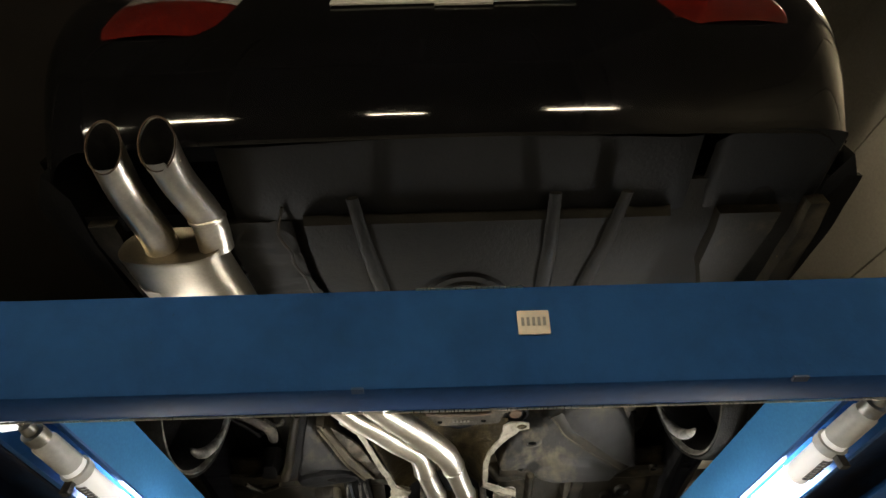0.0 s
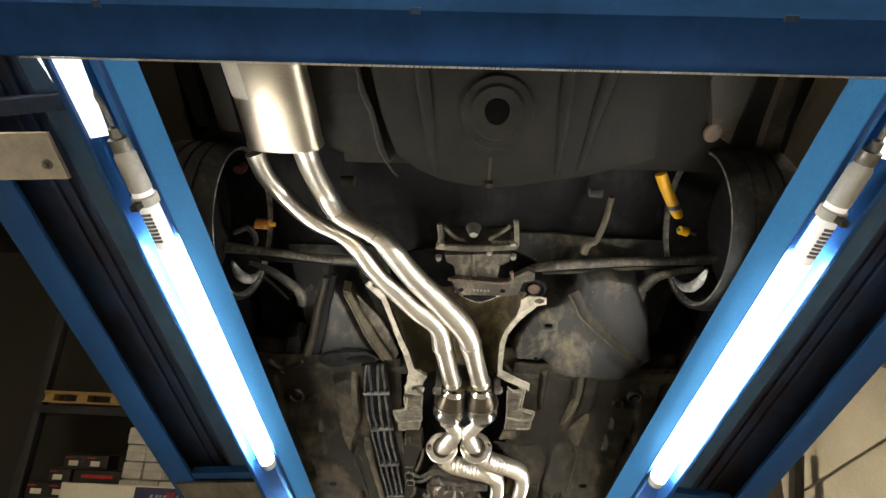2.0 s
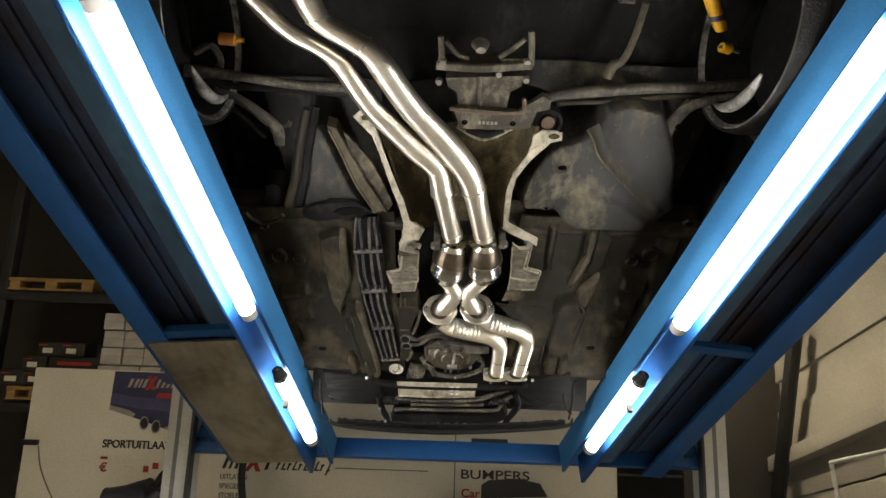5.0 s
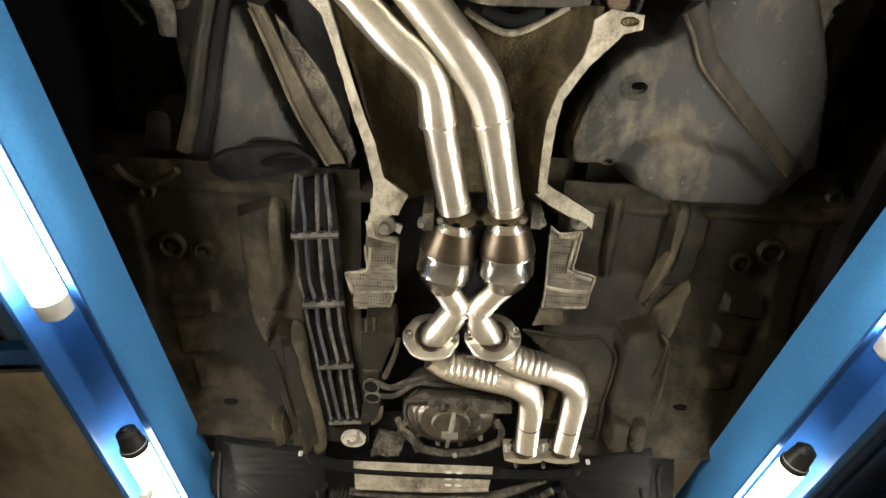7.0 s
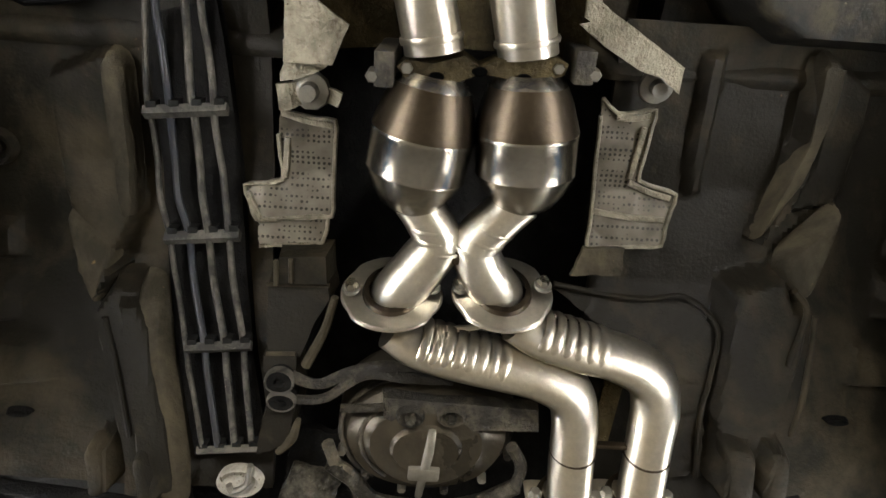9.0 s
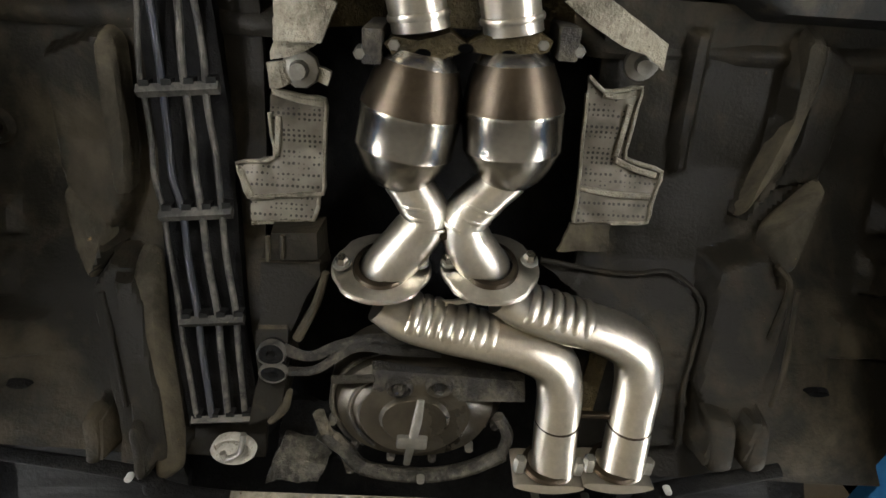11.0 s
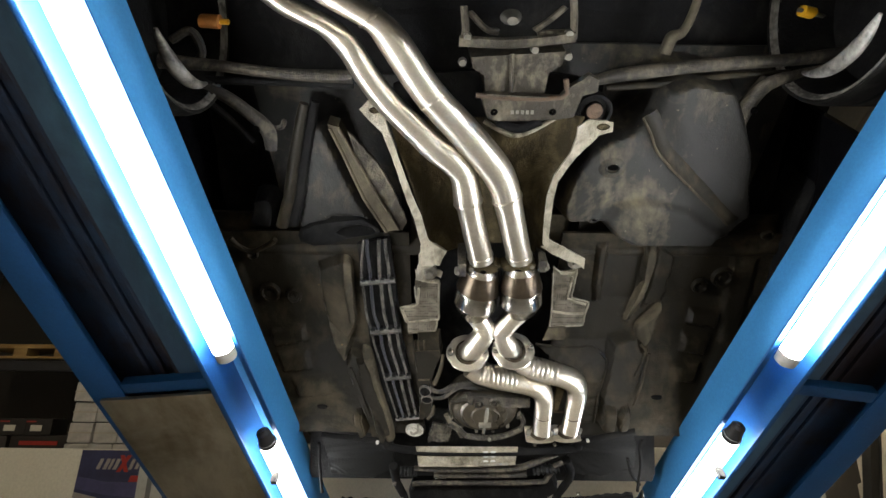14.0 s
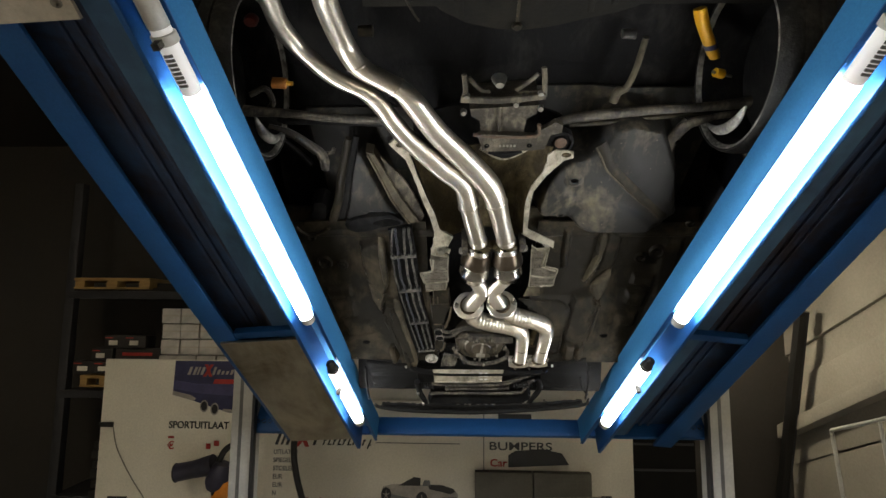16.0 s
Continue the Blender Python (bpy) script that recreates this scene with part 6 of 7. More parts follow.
cp("front_lip", sweep([(-0.584, 3.548, 2.43), (-0.552, 3.584, 2.43), (-0.375, 3.615, 2.43), (-0.019, 3.623, 2.43), (0.285, 3.588, 2.43), (0.565, 3.53, 2.43), (0.601, 3.461, 2.43)], [0.006, 0.010, 0.012, 0.012, 0.012, 0.010, 0.006], 10, 6), BLACK_TRIM)
for x, y in [(-0.313, 3.541), (-0.341, 3.432), (0.358, 3.487)]:
    cp("clip", lathe([(0.0, -0.006), (0.006, -0.006), (0.007, 0.006)], pose(x, y, 2.43), 8), GALV)

# rear bumper: a profile carried across the car with rounded corners
PROFILE = [(1.09, 2.480), (1.02, 2.478), (0.925, 2.488), (0.918, 2.495), (0.895, 2.530), (0.870, 2.578), (0.846, 2.635), (0.826, 2.69), (0.812, 2.742), (0.804, 2.79), (0.80, 2.86), (0.80, 2.95), (0.81, 3.05), (0.84, 3.14)]


def across(profile, x0, x1, n=44, tail=0.09):
    bm = bmesh.new()
    rows = []
    mid, half = (x0 + x1) / 2, (x1 - x0) / 2
    for i in range(n + 1):
        u = -math.cos(math.pi * i / n)
        e = max(0.0, (abs(u) - 0.86) / 0.14)
        rows.append([bm.verts.new((mid + u * half * (1 + 0.45 * (z - 2.6)), y + tail * e * e + 0.015 * u * u, z + 0.015 * e * e)) for y, z in profile])
    for a, b in zip(rows, rows[1:]):
        for k in range(len(profile) - 1):
            bm.faces.new((a[k], b[k], b[k + 1], a[k + 1]))
    return bm


cp("rear_bumper", across(PROFILE[2:], -0.80, 0.86), BLACK_CAR, "glossy black rear bumper and boot")
bump = cp("bumper_valance", across(PROFILE[:3], -0.435, 0.54, 30, 0.0), BLACK_TRIM, "matt black valance")
for x0, x1 in ((0.54, 0.80),):
    cp("bumper_corner", across([(1.10, 2.500), (1.00, 2.494), (0.926, 2.492)], x0, x1, 20, 0.02), BLACK_TRIM, "black bumper corner")
for sx in (-1, 1):
    cp("quarter_skirt", prism([(sx * 0.79 + 0.032, 0.99), (sx * 0.83 + 0.032, 1.06), (sx * 0.80 + 0.032, 1.42), (sx * 0.765 + 0.032, 1.42), (sx * 0.76 + 0.032, 1.05)], 2.50, 2.80), BLACK_TRIM, "black rear quarter edge", 0.008)
cp("bumper_back", box((-0.76, 1.10, 2.51), (0.80, 1.14, 2.72)), UNDER_DK)
for x0, x1 in ((-0.70, -0.44), (0.51, 0.765)):
    tl = cp("tail_light", across([(0.812, 2.745), (0.797, 2.79), (0.789, 2.86), (0.789, 2.90)], x0, x1, 16, 0.02), RED_GLASS, "red ribbed tail light lens")
    part("top_lens", across([(0.789, 2.902), (0.790, 2.96), (0.80, 3.04)], x0, x1, 16, 0.02), CLEAR_GLASS, tl, "smoked grey upper lens")
cp("number_plate", box((-0.22, 0.792, 2.862), (0.33, 0.798, 2.97)), WHITE_PL, "pale number plate edge", 0.002)
# Pale bar painted as the highlight on the plate's lower edge.
cp("reflector", box((0.012, 0.793, 2.846), (0.142, 0.798, 2.858)), WHITE_PL)


# underbody bent to fit the camera's views: where each cross-section is moved to
VIEW_BEND = ((1.16, 1.16, 2.42, 1.0), (1.35, 1.362, 2.465, 1.02), (1.46, 1.515, 2.52, 1.06), (1.60, 1.685, 2.615, 1.12), (1.82, 1.845, 2.575, 1.10), (2.0, 2.036, 2.575, 1.12), (2.21, 2.260, 2.535, 1.06), (2.42, 2.442, 2.520, 1.04), (2.57, 2.590, 2.488, 1.03), (2.70, 2.705, 2.425, 1.0), (2.85, 2.785, 2.34, 0.90), (3.05, 2.855, 2.265, 0.78), (3.20, 2.892, 2.218, 0.74), (3.62, 3.02, 2.115, 0.74))


def bent_to_view(p):
    row = [np.interp(p.y, [r[0] for r in VIEW_BEND], [r[k] for r in VIEW_BEND]) for k in (1, 2, 3)]
    y = row[0] + min(0, p.y - VIEW_BEND[0][0]) + max(0, p.y - VIEW_BEND[-1][0])
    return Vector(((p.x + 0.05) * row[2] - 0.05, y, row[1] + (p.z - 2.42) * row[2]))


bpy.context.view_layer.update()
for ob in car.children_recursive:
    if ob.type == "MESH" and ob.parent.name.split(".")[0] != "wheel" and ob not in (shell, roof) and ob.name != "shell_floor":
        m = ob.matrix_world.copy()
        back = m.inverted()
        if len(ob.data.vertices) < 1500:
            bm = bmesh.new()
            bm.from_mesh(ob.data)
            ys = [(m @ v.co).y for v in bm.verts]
            for r in VIEW_BEND:
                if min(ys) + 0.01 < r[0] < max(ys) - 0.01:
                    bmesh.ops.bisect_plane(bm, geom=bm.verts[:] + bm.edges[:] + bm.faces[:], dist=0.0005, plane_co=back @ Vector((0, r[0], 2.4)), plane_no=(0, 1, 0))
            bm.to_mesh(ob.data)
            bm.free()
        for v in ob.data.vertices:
            v.co = back @ bent_to_view(m @ v.co)

# Body sides, added to hide a hall lamp that showed through the car.
for sx in (-1, 1):
    for y0, y1, z0 in ((1.02, 1.50, 2.60), (1.50, 2.06, 2.80), (2.06, 3.25, 2.50)):
        cp("side_panel", box((sx * 0.845 + 0.025 - 0.01, y0, z0), (sx * 0.845 + 0.025 + 0.01, y1, 2.90)), BLACK_CAR, "glossy black body side")

# ---- things beyond the lift; partition and all tilted to look upright from the camera ----
BG = Matrix.Translation((0, 4.0, 2.6)) @ Matrix.Rotation(math.radians(38), 4, "X")


def leaning(name, label, category, group="", kind="", at=(0, 0, 0)):
    ob = new(name)
    ob.empty_display_size = 0.1
    ob.matrix_world = BG @ Matrix.Translation(at)
    bpy.context.view_layer.update()
    return tagged(ob, label, category, group, kind)


partition = tagged(part("partition_wall", box((-1.42, 0.03, -2.6), (0.95, 0.08, 0.36), BG), BOARD, smooth=False), "cream partition wall behind the lift posts", "wall", kind="structure")
# Dark sheet added for the unlit depth behind the rack.
tagged(part("wall_rear_dark", box((-4.2, 0.62, -2.6), (3.6, 0.70, 1.9), BG), WALL_DK, smooth=False), "added dark sheet standing for the unlit back of the hall", "wall", kind="structure")

board = leaning("display_board", "cream display board with an exhaust advertisement", "board", at=(-1.84, 0, 0.075))
board.matrix_world = board.matrix_world @ Matrix.Scale(1.06, 4)
bpy.context.view_layer.update()
part("board_panel", box((-0.44, 0.0, -1.6), (0.45, 0.02, 0.24)), BOARD, board, bevel=0.002)
FRONT = Matrix.Rotation(math.radians(90), 4, "X")
PRINT_BLUE = paint("violet_print", (0.075, 0.075, 0.19), (0.04, 0.04, 0.11), 0.5, 0, 9.0, 0.8, 0.0, 90)
PRINT_SILVER = paint("silver_print", (0.42, 0.39, 0.35), (0.22, 0.20, 0.18), 0.5, 0, 14.0, 0.8, 0.0, 90)


def printed(name, outline, layer, material, owner, m=None, label=""):
    """A flat printed shape lying on the face of a board, one thin layer above another."""
    return part(name, prism(outline, 0.0005, 0.002 + 0.0015 * layer, 0, FRONT if m is None else m), material, owner, label)


def slanted(x, z, w, h, lean=0.35):
    return [(x, z), (x + w, z), (x + w + h * lean, z + h), (x + h * lean, z + h)]


printed("poster_photo", [(-0.025, 0.04), (0.12, 0.0), (0.30, -0.055), (0.44, -0.07), (0.44, 0.235), (-0.02, 0.235)], 0, NAVY, board, label="dark blue printed picture of a car rear")
printed("printed_bodywork", [(-0.023, 0.075), (0.12, 0.05), (0.44, 0.03), (0.44, 0.10), (0.10, 0.105), (-0.022, 0.125)], 1, PRINT_BLUE, board)
printed("printed_bumper", [(-0.025, 0.042), (0.10, 0.006), (0.115, 0.02), (0.08, 0.04), (-0.024, 0.062)], 1, PRINT_SILVER, board)
printed("printed_skirt", [(0.27, -0.048), (0.40, -0.062), (0.44, -0.06), (0.44, -0.05), (0.28, -0.036)], 1, PRINT_SILVER, board)
for x, z in ((0.165, -0.022), (0.228, -0.038)):
    part("printed_pipe_mouth", lathe([(0.0, 0.005), (0.020, 0.005), (0.021, 0.004)], Matrix.Translation((x, 0, z)) @ FRONT @ Matrix.Diagonal((0.85, 1.25, 1, 1)), 20), INK, board)
    part("printed_ring", lathe([(0.021, 0.004), (0.022, 0.0065), (0.027, 0.0065), (0.028, 0.003)], Matrix.Translation((x, 0, z)) @ FRONT @ Matrix.Diagonal((0.85, 1.25, 1, 1)), 20), PRINT_SILVER, board)
for x, w in ((0.055, 0.016), (0.085, 0.016), (0.108, 0.012), (0.13, 0.016), (0.20, 0.014)):
    printed("logo_shape", slanted(x, 0.155, w, 0.045), 1, PRINT_SILVER, board)
printed("logo_shape", slanted(0.148, 0.145, 0.018, 0.07, 0.6), 2, RED_INK, board)
printed("logo_shape", slanted(0.185, 0.145, 0.018, 0.07, -0.4), 2, RED_INK, board)
for k in range(7):
    printed("logo_shape", slanted(0.228 + 0.026 * k, 0.158, 0.015, 0.020 + 0.008 * (k % 3 == 0)), 1, PRINT_SILVER, board)
printed("logo_shape", slanted(0.21, 0.105, 0.19, 0.026), 2, RED_INK, board)
lettering("SPORTUITLAAT", 0.056, Matrix.Translation((-0.035, -0.003, -0.148)) @ FRONT, INK, "headline", board, bold=0.0008, widen=0.90)
lettering("\u20ac", 0.06, Matrix.Translation((-0.035, -0.003, -0.265)) @ FRONT, RED_INK, "price_mark", board, bold=0.001)
for x, z, w, h in ((-0.035, -0.205, 0.035, 0.012), (0.19, -0.262, 0.026, 0.03), (0.235, -0.245, 0.03, 0.03)):
    part("print_bar", box((x, -0.003, z), (x + w, -0.0005, z + h)), RED_INK, board)
part("door_handle", box((-0.44, -0.02, -0.145), (-0.36, -0.004, -0.12)), BLACK, board, "black handle")
part("hinge", box((-0.36, -0.012, -0.60), (-0.25, -0.002, -0.53)), BLACK, board)
part("wire", sweep([(-0.36, -0.006, -0.15), (-0.33, -0.006, -0.26), (-0.25, -0.006, -0.40), (-0.14, -0.006, -0.55)], 0.003, 6, 6), GALV, board)

sign = leaning("advertising_panel", "cream advertising panel with printed words and car pictures", "sign", at=(0, 0, 0))
part("panel_sheet", box((-1.27, 0.0, -1.6), (0.94, 0.02, 0.10)), BOARD, sign, bevel=0.002)
part("joint", box((0.05, -0.002, -1.6), (0.056, 0.0, 0.09)), GREY_BAR, sign)
lettering("BUMPERS", 0.066, Matrix.Translation((0.082, -0.003, -0.180)) @ FRONT, INK, "headline", sign, bold=0.0006, widen=1.40)
lettering("Car", 0.06, Matrix.Translation((0.09, -0.003, -0.275)) @ FRONT, RED_INK, "subline", sign, bold=0.001, widen=1.1)
for i, word in enumerate(("UITLATEN", "SPIEGEL", "STOELEN", "EUR", "EUR", "N")):
    lettering(word, 0.038, Matrix.Translation((-1.22, -0.003, -0.224 - 0.0478 * i)) @ FRONT, GREY_INK, "list_line", sign, widen=0.85)
for k in range(19):
    if k != 3:
        printed("print_bar", slanted(-1.245 + 0.0285 * k, -0.512, 0.019, 0.026 + 0.012 * (k in (8, 11, 15, 18)), 0.0), 0, RED_INK, sign)
for x, w, z0, z1 in ((-1.215, 0.018, -0.17, -0.10), (-1.18, 0.014, -0.17, -0.10), (-1.15, 0.018, -0.17, -0.10), (-0.985, 0.018, -0.17, -0.10)):
    printed("logo_shape", slanted(x, z0, w, z1 - z0), 0, INK, sign)
printed("logo_shape", slanted(-1.095, -0.18, 0.026, 0.085, 0.75), 0, RED_INK, sign)
printed("logo_shape", slanted(-1.03, -0.18, 0.026, 0.085, -0.45), 1, RED_INK, sign)
for k in range(10):
    printed("logo_shape", slanted(-0.925 + 0.030 * k, -0.168 - 0.02 * (k == 9), 0.010, (0.055, 0.036, 0.038, 0.052, 0.036, 0.038, 0.036, 0.050, 0.036, 0.056)[k], 0.4), 0, INK, sign)
    printed("logo_shape", slanted(-0.918 + 0.030 * k, -0.168 if k % 2 else -0.142, 0.018, 0.008, 0.4), 1, INK, sign)
part("rule", box((-0.60, -0.003, -0.152), (-0.09, -0.0005, -0.147)), GREY_BAR, sign)
part("logo_shape", box((0.14, -0.003, 0.0), (0.34, -0.0005, 0.03)), INK, sign)


def printed_roadster(x, z, s):
    m = Matrix.Translation((x, 0, z)) @ FRONT @ Matrix.Diagonal((s, s, 1, 1))
    printed("printed_car", [(-0.44, -0.10), (0.12, -0.16), (0.30, -0.14), (0.49, -0.11), (0.50, -0.02), (0.45, 0.05), (0.28, 0.10), (0.10, 0.10), (-0.12, 0.10), (-0.25, 0.11), (-0.40, 0.10), (-0.50, 0.07), (-0.52, -0.02)], 0, PRINT_SILVER, sign, m)
    printed("printed_window", [(-0.29, 0.09), (0.0, 0.09), (0.0, 0.19), (-0.09, 0.20)], 1, INK, sign, m)
    printed("printed_seat", [(0.02, 0.09), (0.14, 0.09), (0.12, 0.16), (0.05, 0.16)], 1, GREY_INK, sign, m)
    printed("printed_tail", [(0.12, 0.05), (0.40, -0.01), (0.46, 0.02), (0.43, 0.06), (0.28, 0.105), (0.10, 0.105)], 1, INK, sign, m)
    printed("printed_shade", [(0.20, -0.11), (0.48, -0.09), (0.48, -0.04), (0.30, -0.05)], 1, GREY_INK, sign, m)
    printed("printed_shade", [(-0.42, -0.06), (-0.05, -0.11), (-0.05, -0.08), (-0.40, -0.02)], 1, GREY_INK, sign, m)
    for wx, wz, r in ((-0.455, -0.03, 0.085), (0.02, -0.10, 0.105)):
        at = m @ Matrix.Translation((wx, wz, 0)) @ Matrix.Diagonal((0.72, 1, 1, 1))
        part("printed_wheel", lathe([(0.0, 0.0055), (r, 0.0055), (r + 0.01, 0.003)], at, 20), INK, sign)
        part("printed_wheel_rim", lathe([(0.0, 0.0075), (r * 0.25, 0.0075), (r * 0.3, 0.006)], at, 12), PRINT_SILVER, sign)
        for k in range(5):
            q = at @ Matrix.Rotation(k * 1.2566, 4, "Z")
            part("printed_spoke", prism([(-r * 0.08, 0), (r * 0.08, 0), (r * 0.05, r * 0.75), (-r * 0.05, r * 0.75)], 0.0055, 0.007, 0, q), PRINT_SILVER, sign)


printed_roadster(-0.325, -0.435, 0.45)
part("printed_bumper", prism([(0.20, -0.30), (0.24, -0.275), (0.40, -0.262), (0.52, -0.285), (0.56, -0.35), (0.20, -0.37)], 0, 0.003, 0, Matrix.Translation((0, -0.001, 0.09)) @ FRONT), INK, sign)
GREY_CARTON = paint("grey_carton", (0.115, 0.108, 0.085), (0.08, 0.073, 0.058), 0.6, 0, 8.0, 0.6, 0.05, 90)
for k in range(2):
    bx = leaning("storage_carton", "flat grey-brown carton leaning on the panel", "box", "cartons by the panel", at=(0.17 + 0.34 * k, -0.05, -0.345))
    part("carton_body", box((-0.17, -0.03, -0.5), (0.165, 0.03, 0.055)), GREY_CARTON, bx, bevel=0.004)

rod = leaning("leaning_rod", "thin bare metal rod resting against the cartons", "rod", at=(0.40, -0.10, -0.42))
part("rod_bar", sweep([(-0.38, 0, -0.012), (0.36, 0, 0.012)], 0.004, 8, 1), GALV, rod)
part("rod_tip", lathe([(0, -0.03), (0.006, -0.028), (0.006, 0.03), (0, 0.032)], along((0.35, 0, 0.0115), (0.40, 0, 0.0125)), 10), BLACK, rod)

dark_door = leaning("dark_cabinet", "black cabinet between the panel and the post", "cabinet", at=(1.14, 0.05, 0))
part("cabinet_body", box((-0.19, 0.0, -1.6), (0.19, 0.2, 0.02)), BLACK_TRIM, dark_door, bevel=0.004)
for z in (-0.15, -0.30):
    part("slat", box((-0.18, -0.008, z), (0.18, 0.0, z + 0.012)), RACK_M, dark_door)

# rack with pallets and cartons
rack = leaning("pallet_rack", "dark steel pallet rack with loaded shelves", "rack", at=(-2.3, 0.25, 0.0))
for x in (-0.42, 1.10):
    part("upright", box((x - 0.03, -0.06, -2.5), (x + 0.03, 0.0, 1.5)), RACK_M, rack, bevel=0.004)
for z in (0.71, 0.06, -0.6):
    part("shelf_beam", box((-0.42, -0.07, z), (1.10, -0.02, z + 0.05)), RACK_M, rack, bevel=0.004)
    part("shelf_board", box((-0.42, -0.02, z + 0.03), (1.10, 0.30, z + 0.045)), RACK_M, rack)


def pallet(x, z, w):
    pl = leaning("pallet", "yellowish wooden pallet on the rack", "pallet", "pallets on the rack", at=(x, 0.24, z))
    part("deck_board", box((0, -0.05, 0.055), (w, 0.25, 0.075)), WOOD, pl, bevel=0.002)
    part("deck_board", box((0, -0.05, 0.0), (w, 0.0, 0.012)), WOOD, pl, bevel=0.002)
    for k in (0.0, 0.43, 0.86):
        part("block", box((k * w, -0.045, 0.012), (k * w + 0.12 * w + 0.01, 0.05, 0.055)), WOOD, pl, bevel=0.002)


pallet(-2.70, 0.775, 0.52)
pallet(-2.60, 0.13, 0.30)
for x, z, w in ((-2.44, 0.385, 0.10), (-2.30, 0.385, 0.10), (-2.52, 0.30, 0.10), (-2.64, 0.215, 0.11), (-2.50, 0.215, 0.11), (-2.34, 0.215, 0.11), (-2.19, 0.215, 0.11)):
    c = leaning("carton", "small dark carton with a white label", "box", "cartons on the rack", at=(x, 0.20, z))
    part("carton_body", box((-0.02, 0, 0), (w + 0.02, 0.12, 0.08)), DARK_BOX, c, bevel=0.003)
    part("label_patch", box((0.012, -0.003, 0.018), (w - 0.03, 0, 0.048)), BOARD, c)
    part("stripe", box((-0.015, -0.003, 0.062), (w * 0.35, 0, 0.069)), RED_INK, c)
c = leaning("long_carton", "long dark carton with red print", "box", at=(-2.38, 0.20, 0.305))
part("carton_body", box((0, 0, 0), (0.30, 0.12, 0.075)), DARK_BOX, c, bevel=0.003)
part("stripe", box((0.05, -0.003, 0.03), (0.25, 0, 0.05)), RED_INK, c)
for i in range(5):
    for j in range(4):
        if j == 3 and i > 1:
            continue
        k = leaning("white_carton", "white film-wrapped carton in a stack", "box", "stacked white cartons", at=(-2.03 + 0.125 * i + 0.006 * math.sin(i * 5 + j * 3), 0.10 + 0.012 * ((i * 3 + j) % 3), 0.25 + 0.10 * j))
        part("carton_body", box((0.002, 0, 0.002), (0.121, 0.14, 0.097)), WRAP, k, bevel=0.006)
        part("tape", box((0.002, -0.003, 0.046), (0.121, 0.0, 0.053)), PAPER, k)
heap = leaning("stacked_sheets", "stack of brownish sheet goods in the dark", "stack", at=(-2.45, 0.15, -0.55))
for k in range(6):
    part("sheet_edge", box((0.01 * (k % 2), 0, 0.06 * k), (0.26, 0.1, 0.06 * k + 0.045)), DARK_BOX, heap, bevel=0.003)

# power tool hanging by the post
tool = leaning("leaf_blower", "orange and dark grey blower hung beside the board", "blower", at=(-1.49, -0.12, -0.32))
part("motor_housing", lathe([(0.0, -0.09), (0.05, -0.085), (0.07, -0.05), (0.075, 0.02), (0.05, 0.07), (0.0, 0.075)], Matrix.Rotation(math.radians(20), 4, "Y"), 20), NAVY_TOOL, tool)
part("nozzle", sweep([(-0.26, 0, 0.01), (-0.16, 0, 0.03), (-0.04, 0, 0.06)], [0.052, 0.050, 0.060], 16, 6), NAVY_TOOL, tool)
part("orange_cover", lathe([(0.0, -0.20), (0.055, -0.19), (0.066, -0.12), (0.066, -0.02), (0.052, 0.05), (0.0, 0.065)], Matrix.Translation((0.03, -0.02, -0.08)) @ Matrix.Diagonal((1, 0.6, 1, 1)), 22), ORANGE_TOOL, tool, "bright orange cover")
part("nozzle_mouth", lathe([(0.0, 0.006), (0.044, 0.004), (0.050, -0.006), (0.055, 0.004)], along((-0.258, 0, 0.01), (-0.30, 0, 0.004)), 18), BLACK, tool)
part("grip_block", box((-0.03, -0.05, -0.10), (0.02, 0.01, 0.0)), BLACK, tool, bevel=0.008)
part("handle", sweep([(-0.02, 0, 0.06), (0.02, 0, 0.14), (0.07, 0, 0.16), (0.08, 0, 0.05)], 0.018, 10, 6), BLACK, tool)
part("cord", sweep([(0.07, 0, 0.15), (0.09, 0, 0.24), (0.10, 0, 0.40), (0.09, 0, 0.52)], 0.008, 8, 6), BLACK, tool)
hose = leaning("air_hose", "black air hose hanging from the runway", "hose", at=(-1.05, -0.15, -0.1))
part("hose_tube", sweep([(0.06, 0, 0.10), (0.01, -0.02, 0.02), (0.0, 0, -0.10), (0.03, 0, -0.25), (0.10, 0, -0.45)], 0.018, 12, 8), BLACK, hose)

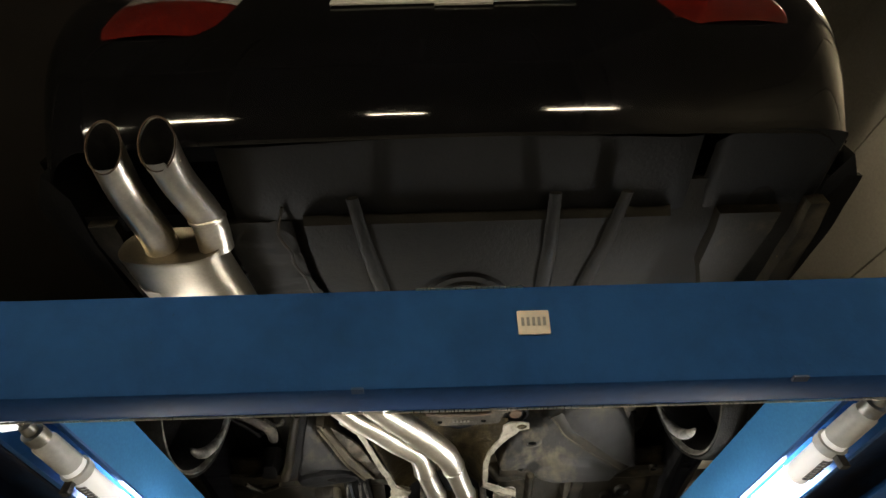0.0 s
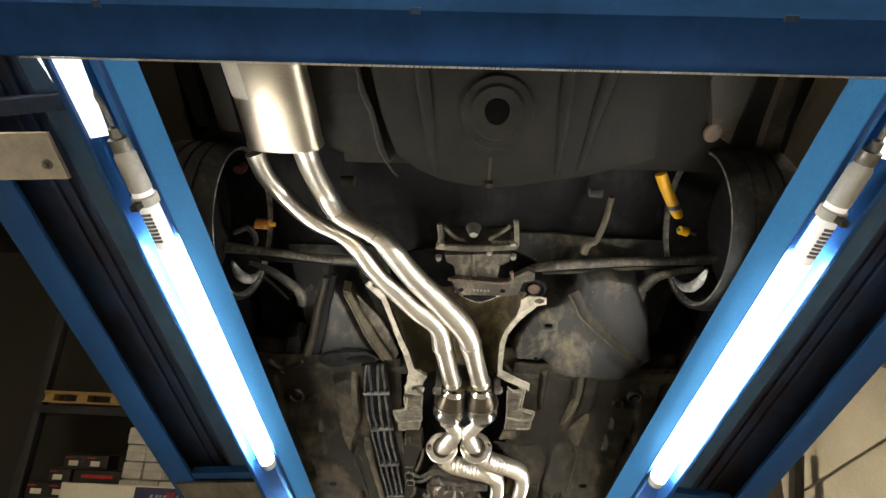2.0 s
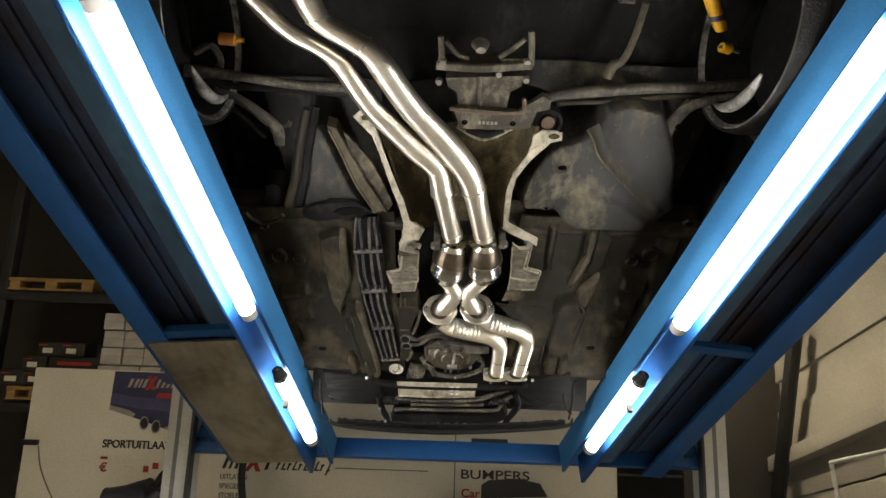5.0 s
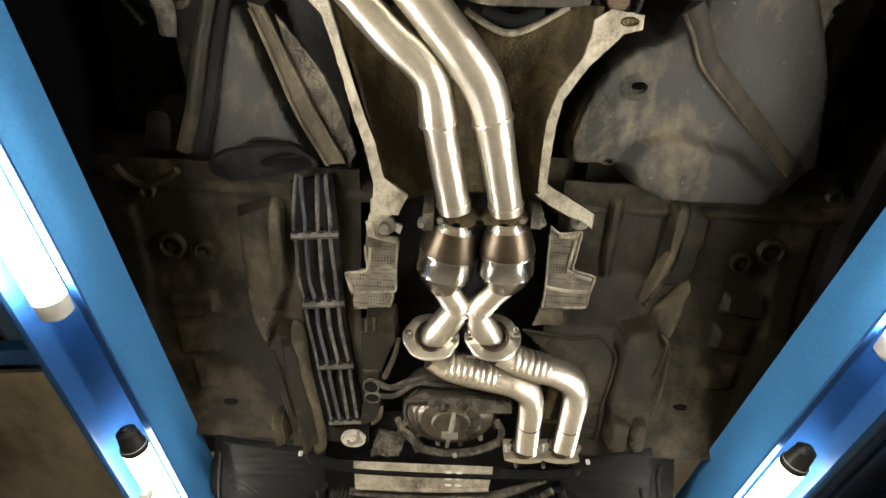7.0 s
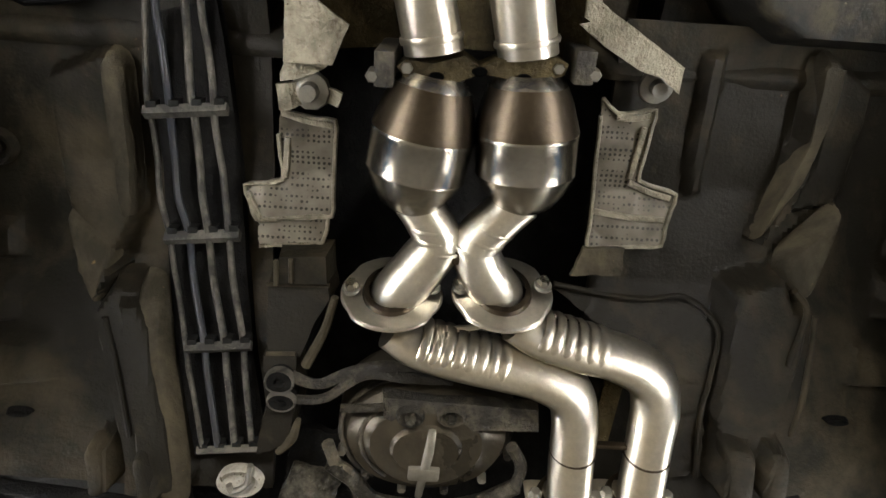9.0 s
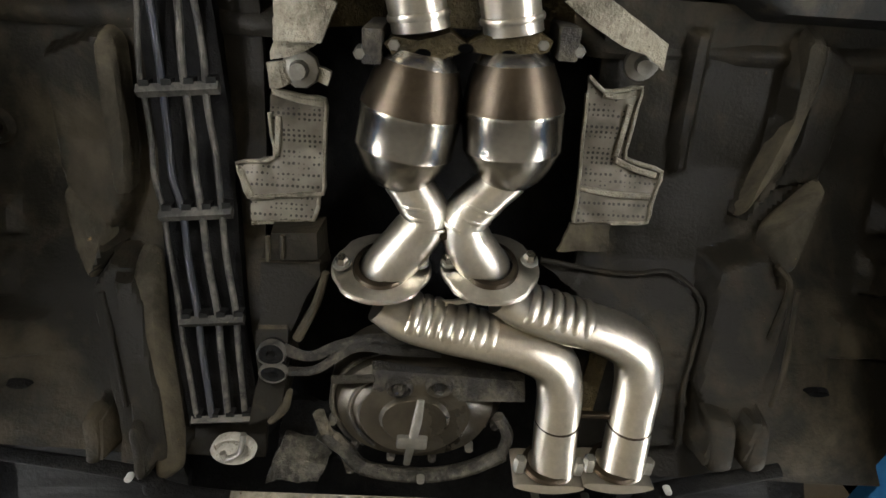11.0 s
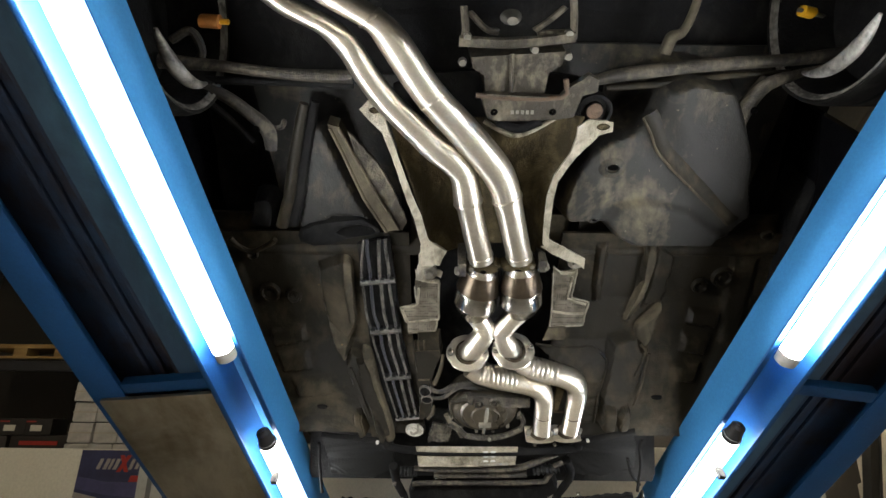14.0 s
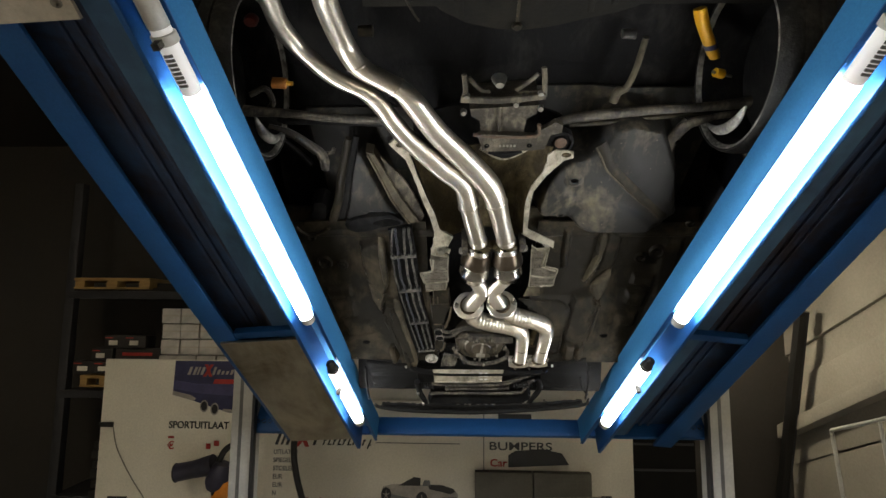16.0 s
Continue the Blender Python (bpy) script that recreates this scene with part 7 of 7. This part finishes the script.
# right side
for top, low, w in (((2.12, 4.58, 3.50), (2.12, 5.90, 1.35), 0.022), ((2.12, 3.76, 3.255), (2.12, 6.20, 1.45), 0.026)):
    col = holder("black_column", top, "slim black steel column by the concrete wall", "column", "black columns")
    end = Vector(low) - Vector(top)
    q = along((0, 0, 0), end)
    part("column_bar", box((-w, -w, 0), (w, w, end.length), q), BLACK, col, bevel=0.004)
    part("column_edge", box((-w - 0.006, -w - 0.004, 0), (-w + 0.006, -w + 0.004, end.length), q), RACK_M, col)
rail = holder("tubular_stand", (1.9, 3.4, 2.2), "white tubular steel stand by the wall", "stand")
for a, b, r in (((3.734, 2.425), (4.10, 1.77), 0.010), ((3.395, 2.30), (3.75, 1.70), 0.008), ((3.266, 2.315), (3.62, 1.66), 0.016), ((3.734, 2.425), (2.90, 2.14), 0.010), ((3.93, 2.06), (3.05, 1.80), 0.010), ((3.06, 2.20), (3.40, 1.60), 0.010)):
    part("stand_tube", sweep([(0, a[0] - 3.4, a[1] - 2.2), (0, b[0] - 3.4, b[1] - 2.2)], r, 10, 1), WHITE_PL, rail)
brace = holder("roof_brace", (2.205, 2.86, 3.05), "dark steel brace against the concrete wall", "brace")
part("brace_bar", sweep([(0, 0.03, 0.16), (0, -0.25, -0.5)], 0.03, 8, 1), RUST, brace)

# unseen hall lamps, some added to light wall and boards; trays shield the roof
for x, y, z in ((-2.5, -1.6, 2.5), (-2.1, -2.6, 2.7), (-0.4, -3.2, 2.7), (1.2, -2.4, 2.7), (1.5, 3.7, 3.3), (1.75, 0.9, 3.9)):
    cl = holder("ceiling_lamp", (x, y, z), "lit twin-tube hall lamp, out of view", "lamp", "ceiling lamps of the hall")
    part("lamp_tray", box((-0.30, -0.22, 0.03), (0.30, 0.22, 0.08)), WHITE_PL, cl, bevel=0.006)
    for s in (-0.05, 0.05):
        part("tube", sweep([(-0.27 if y < 0 else -0.06, s, 0.0), (0.27 if y < 0 else 0.06, s, 0.0)], 0.02, 10, 1), UNSEEN_LIT, cl)
    for xx in (-0.5, 0.5):
        part("hanger", box((xx * 0.5 - 0.01, -0.01, 0.08), (xx * 0.5 + 0.01, 0.01, 6.0 - z)), RACK_M, cl)
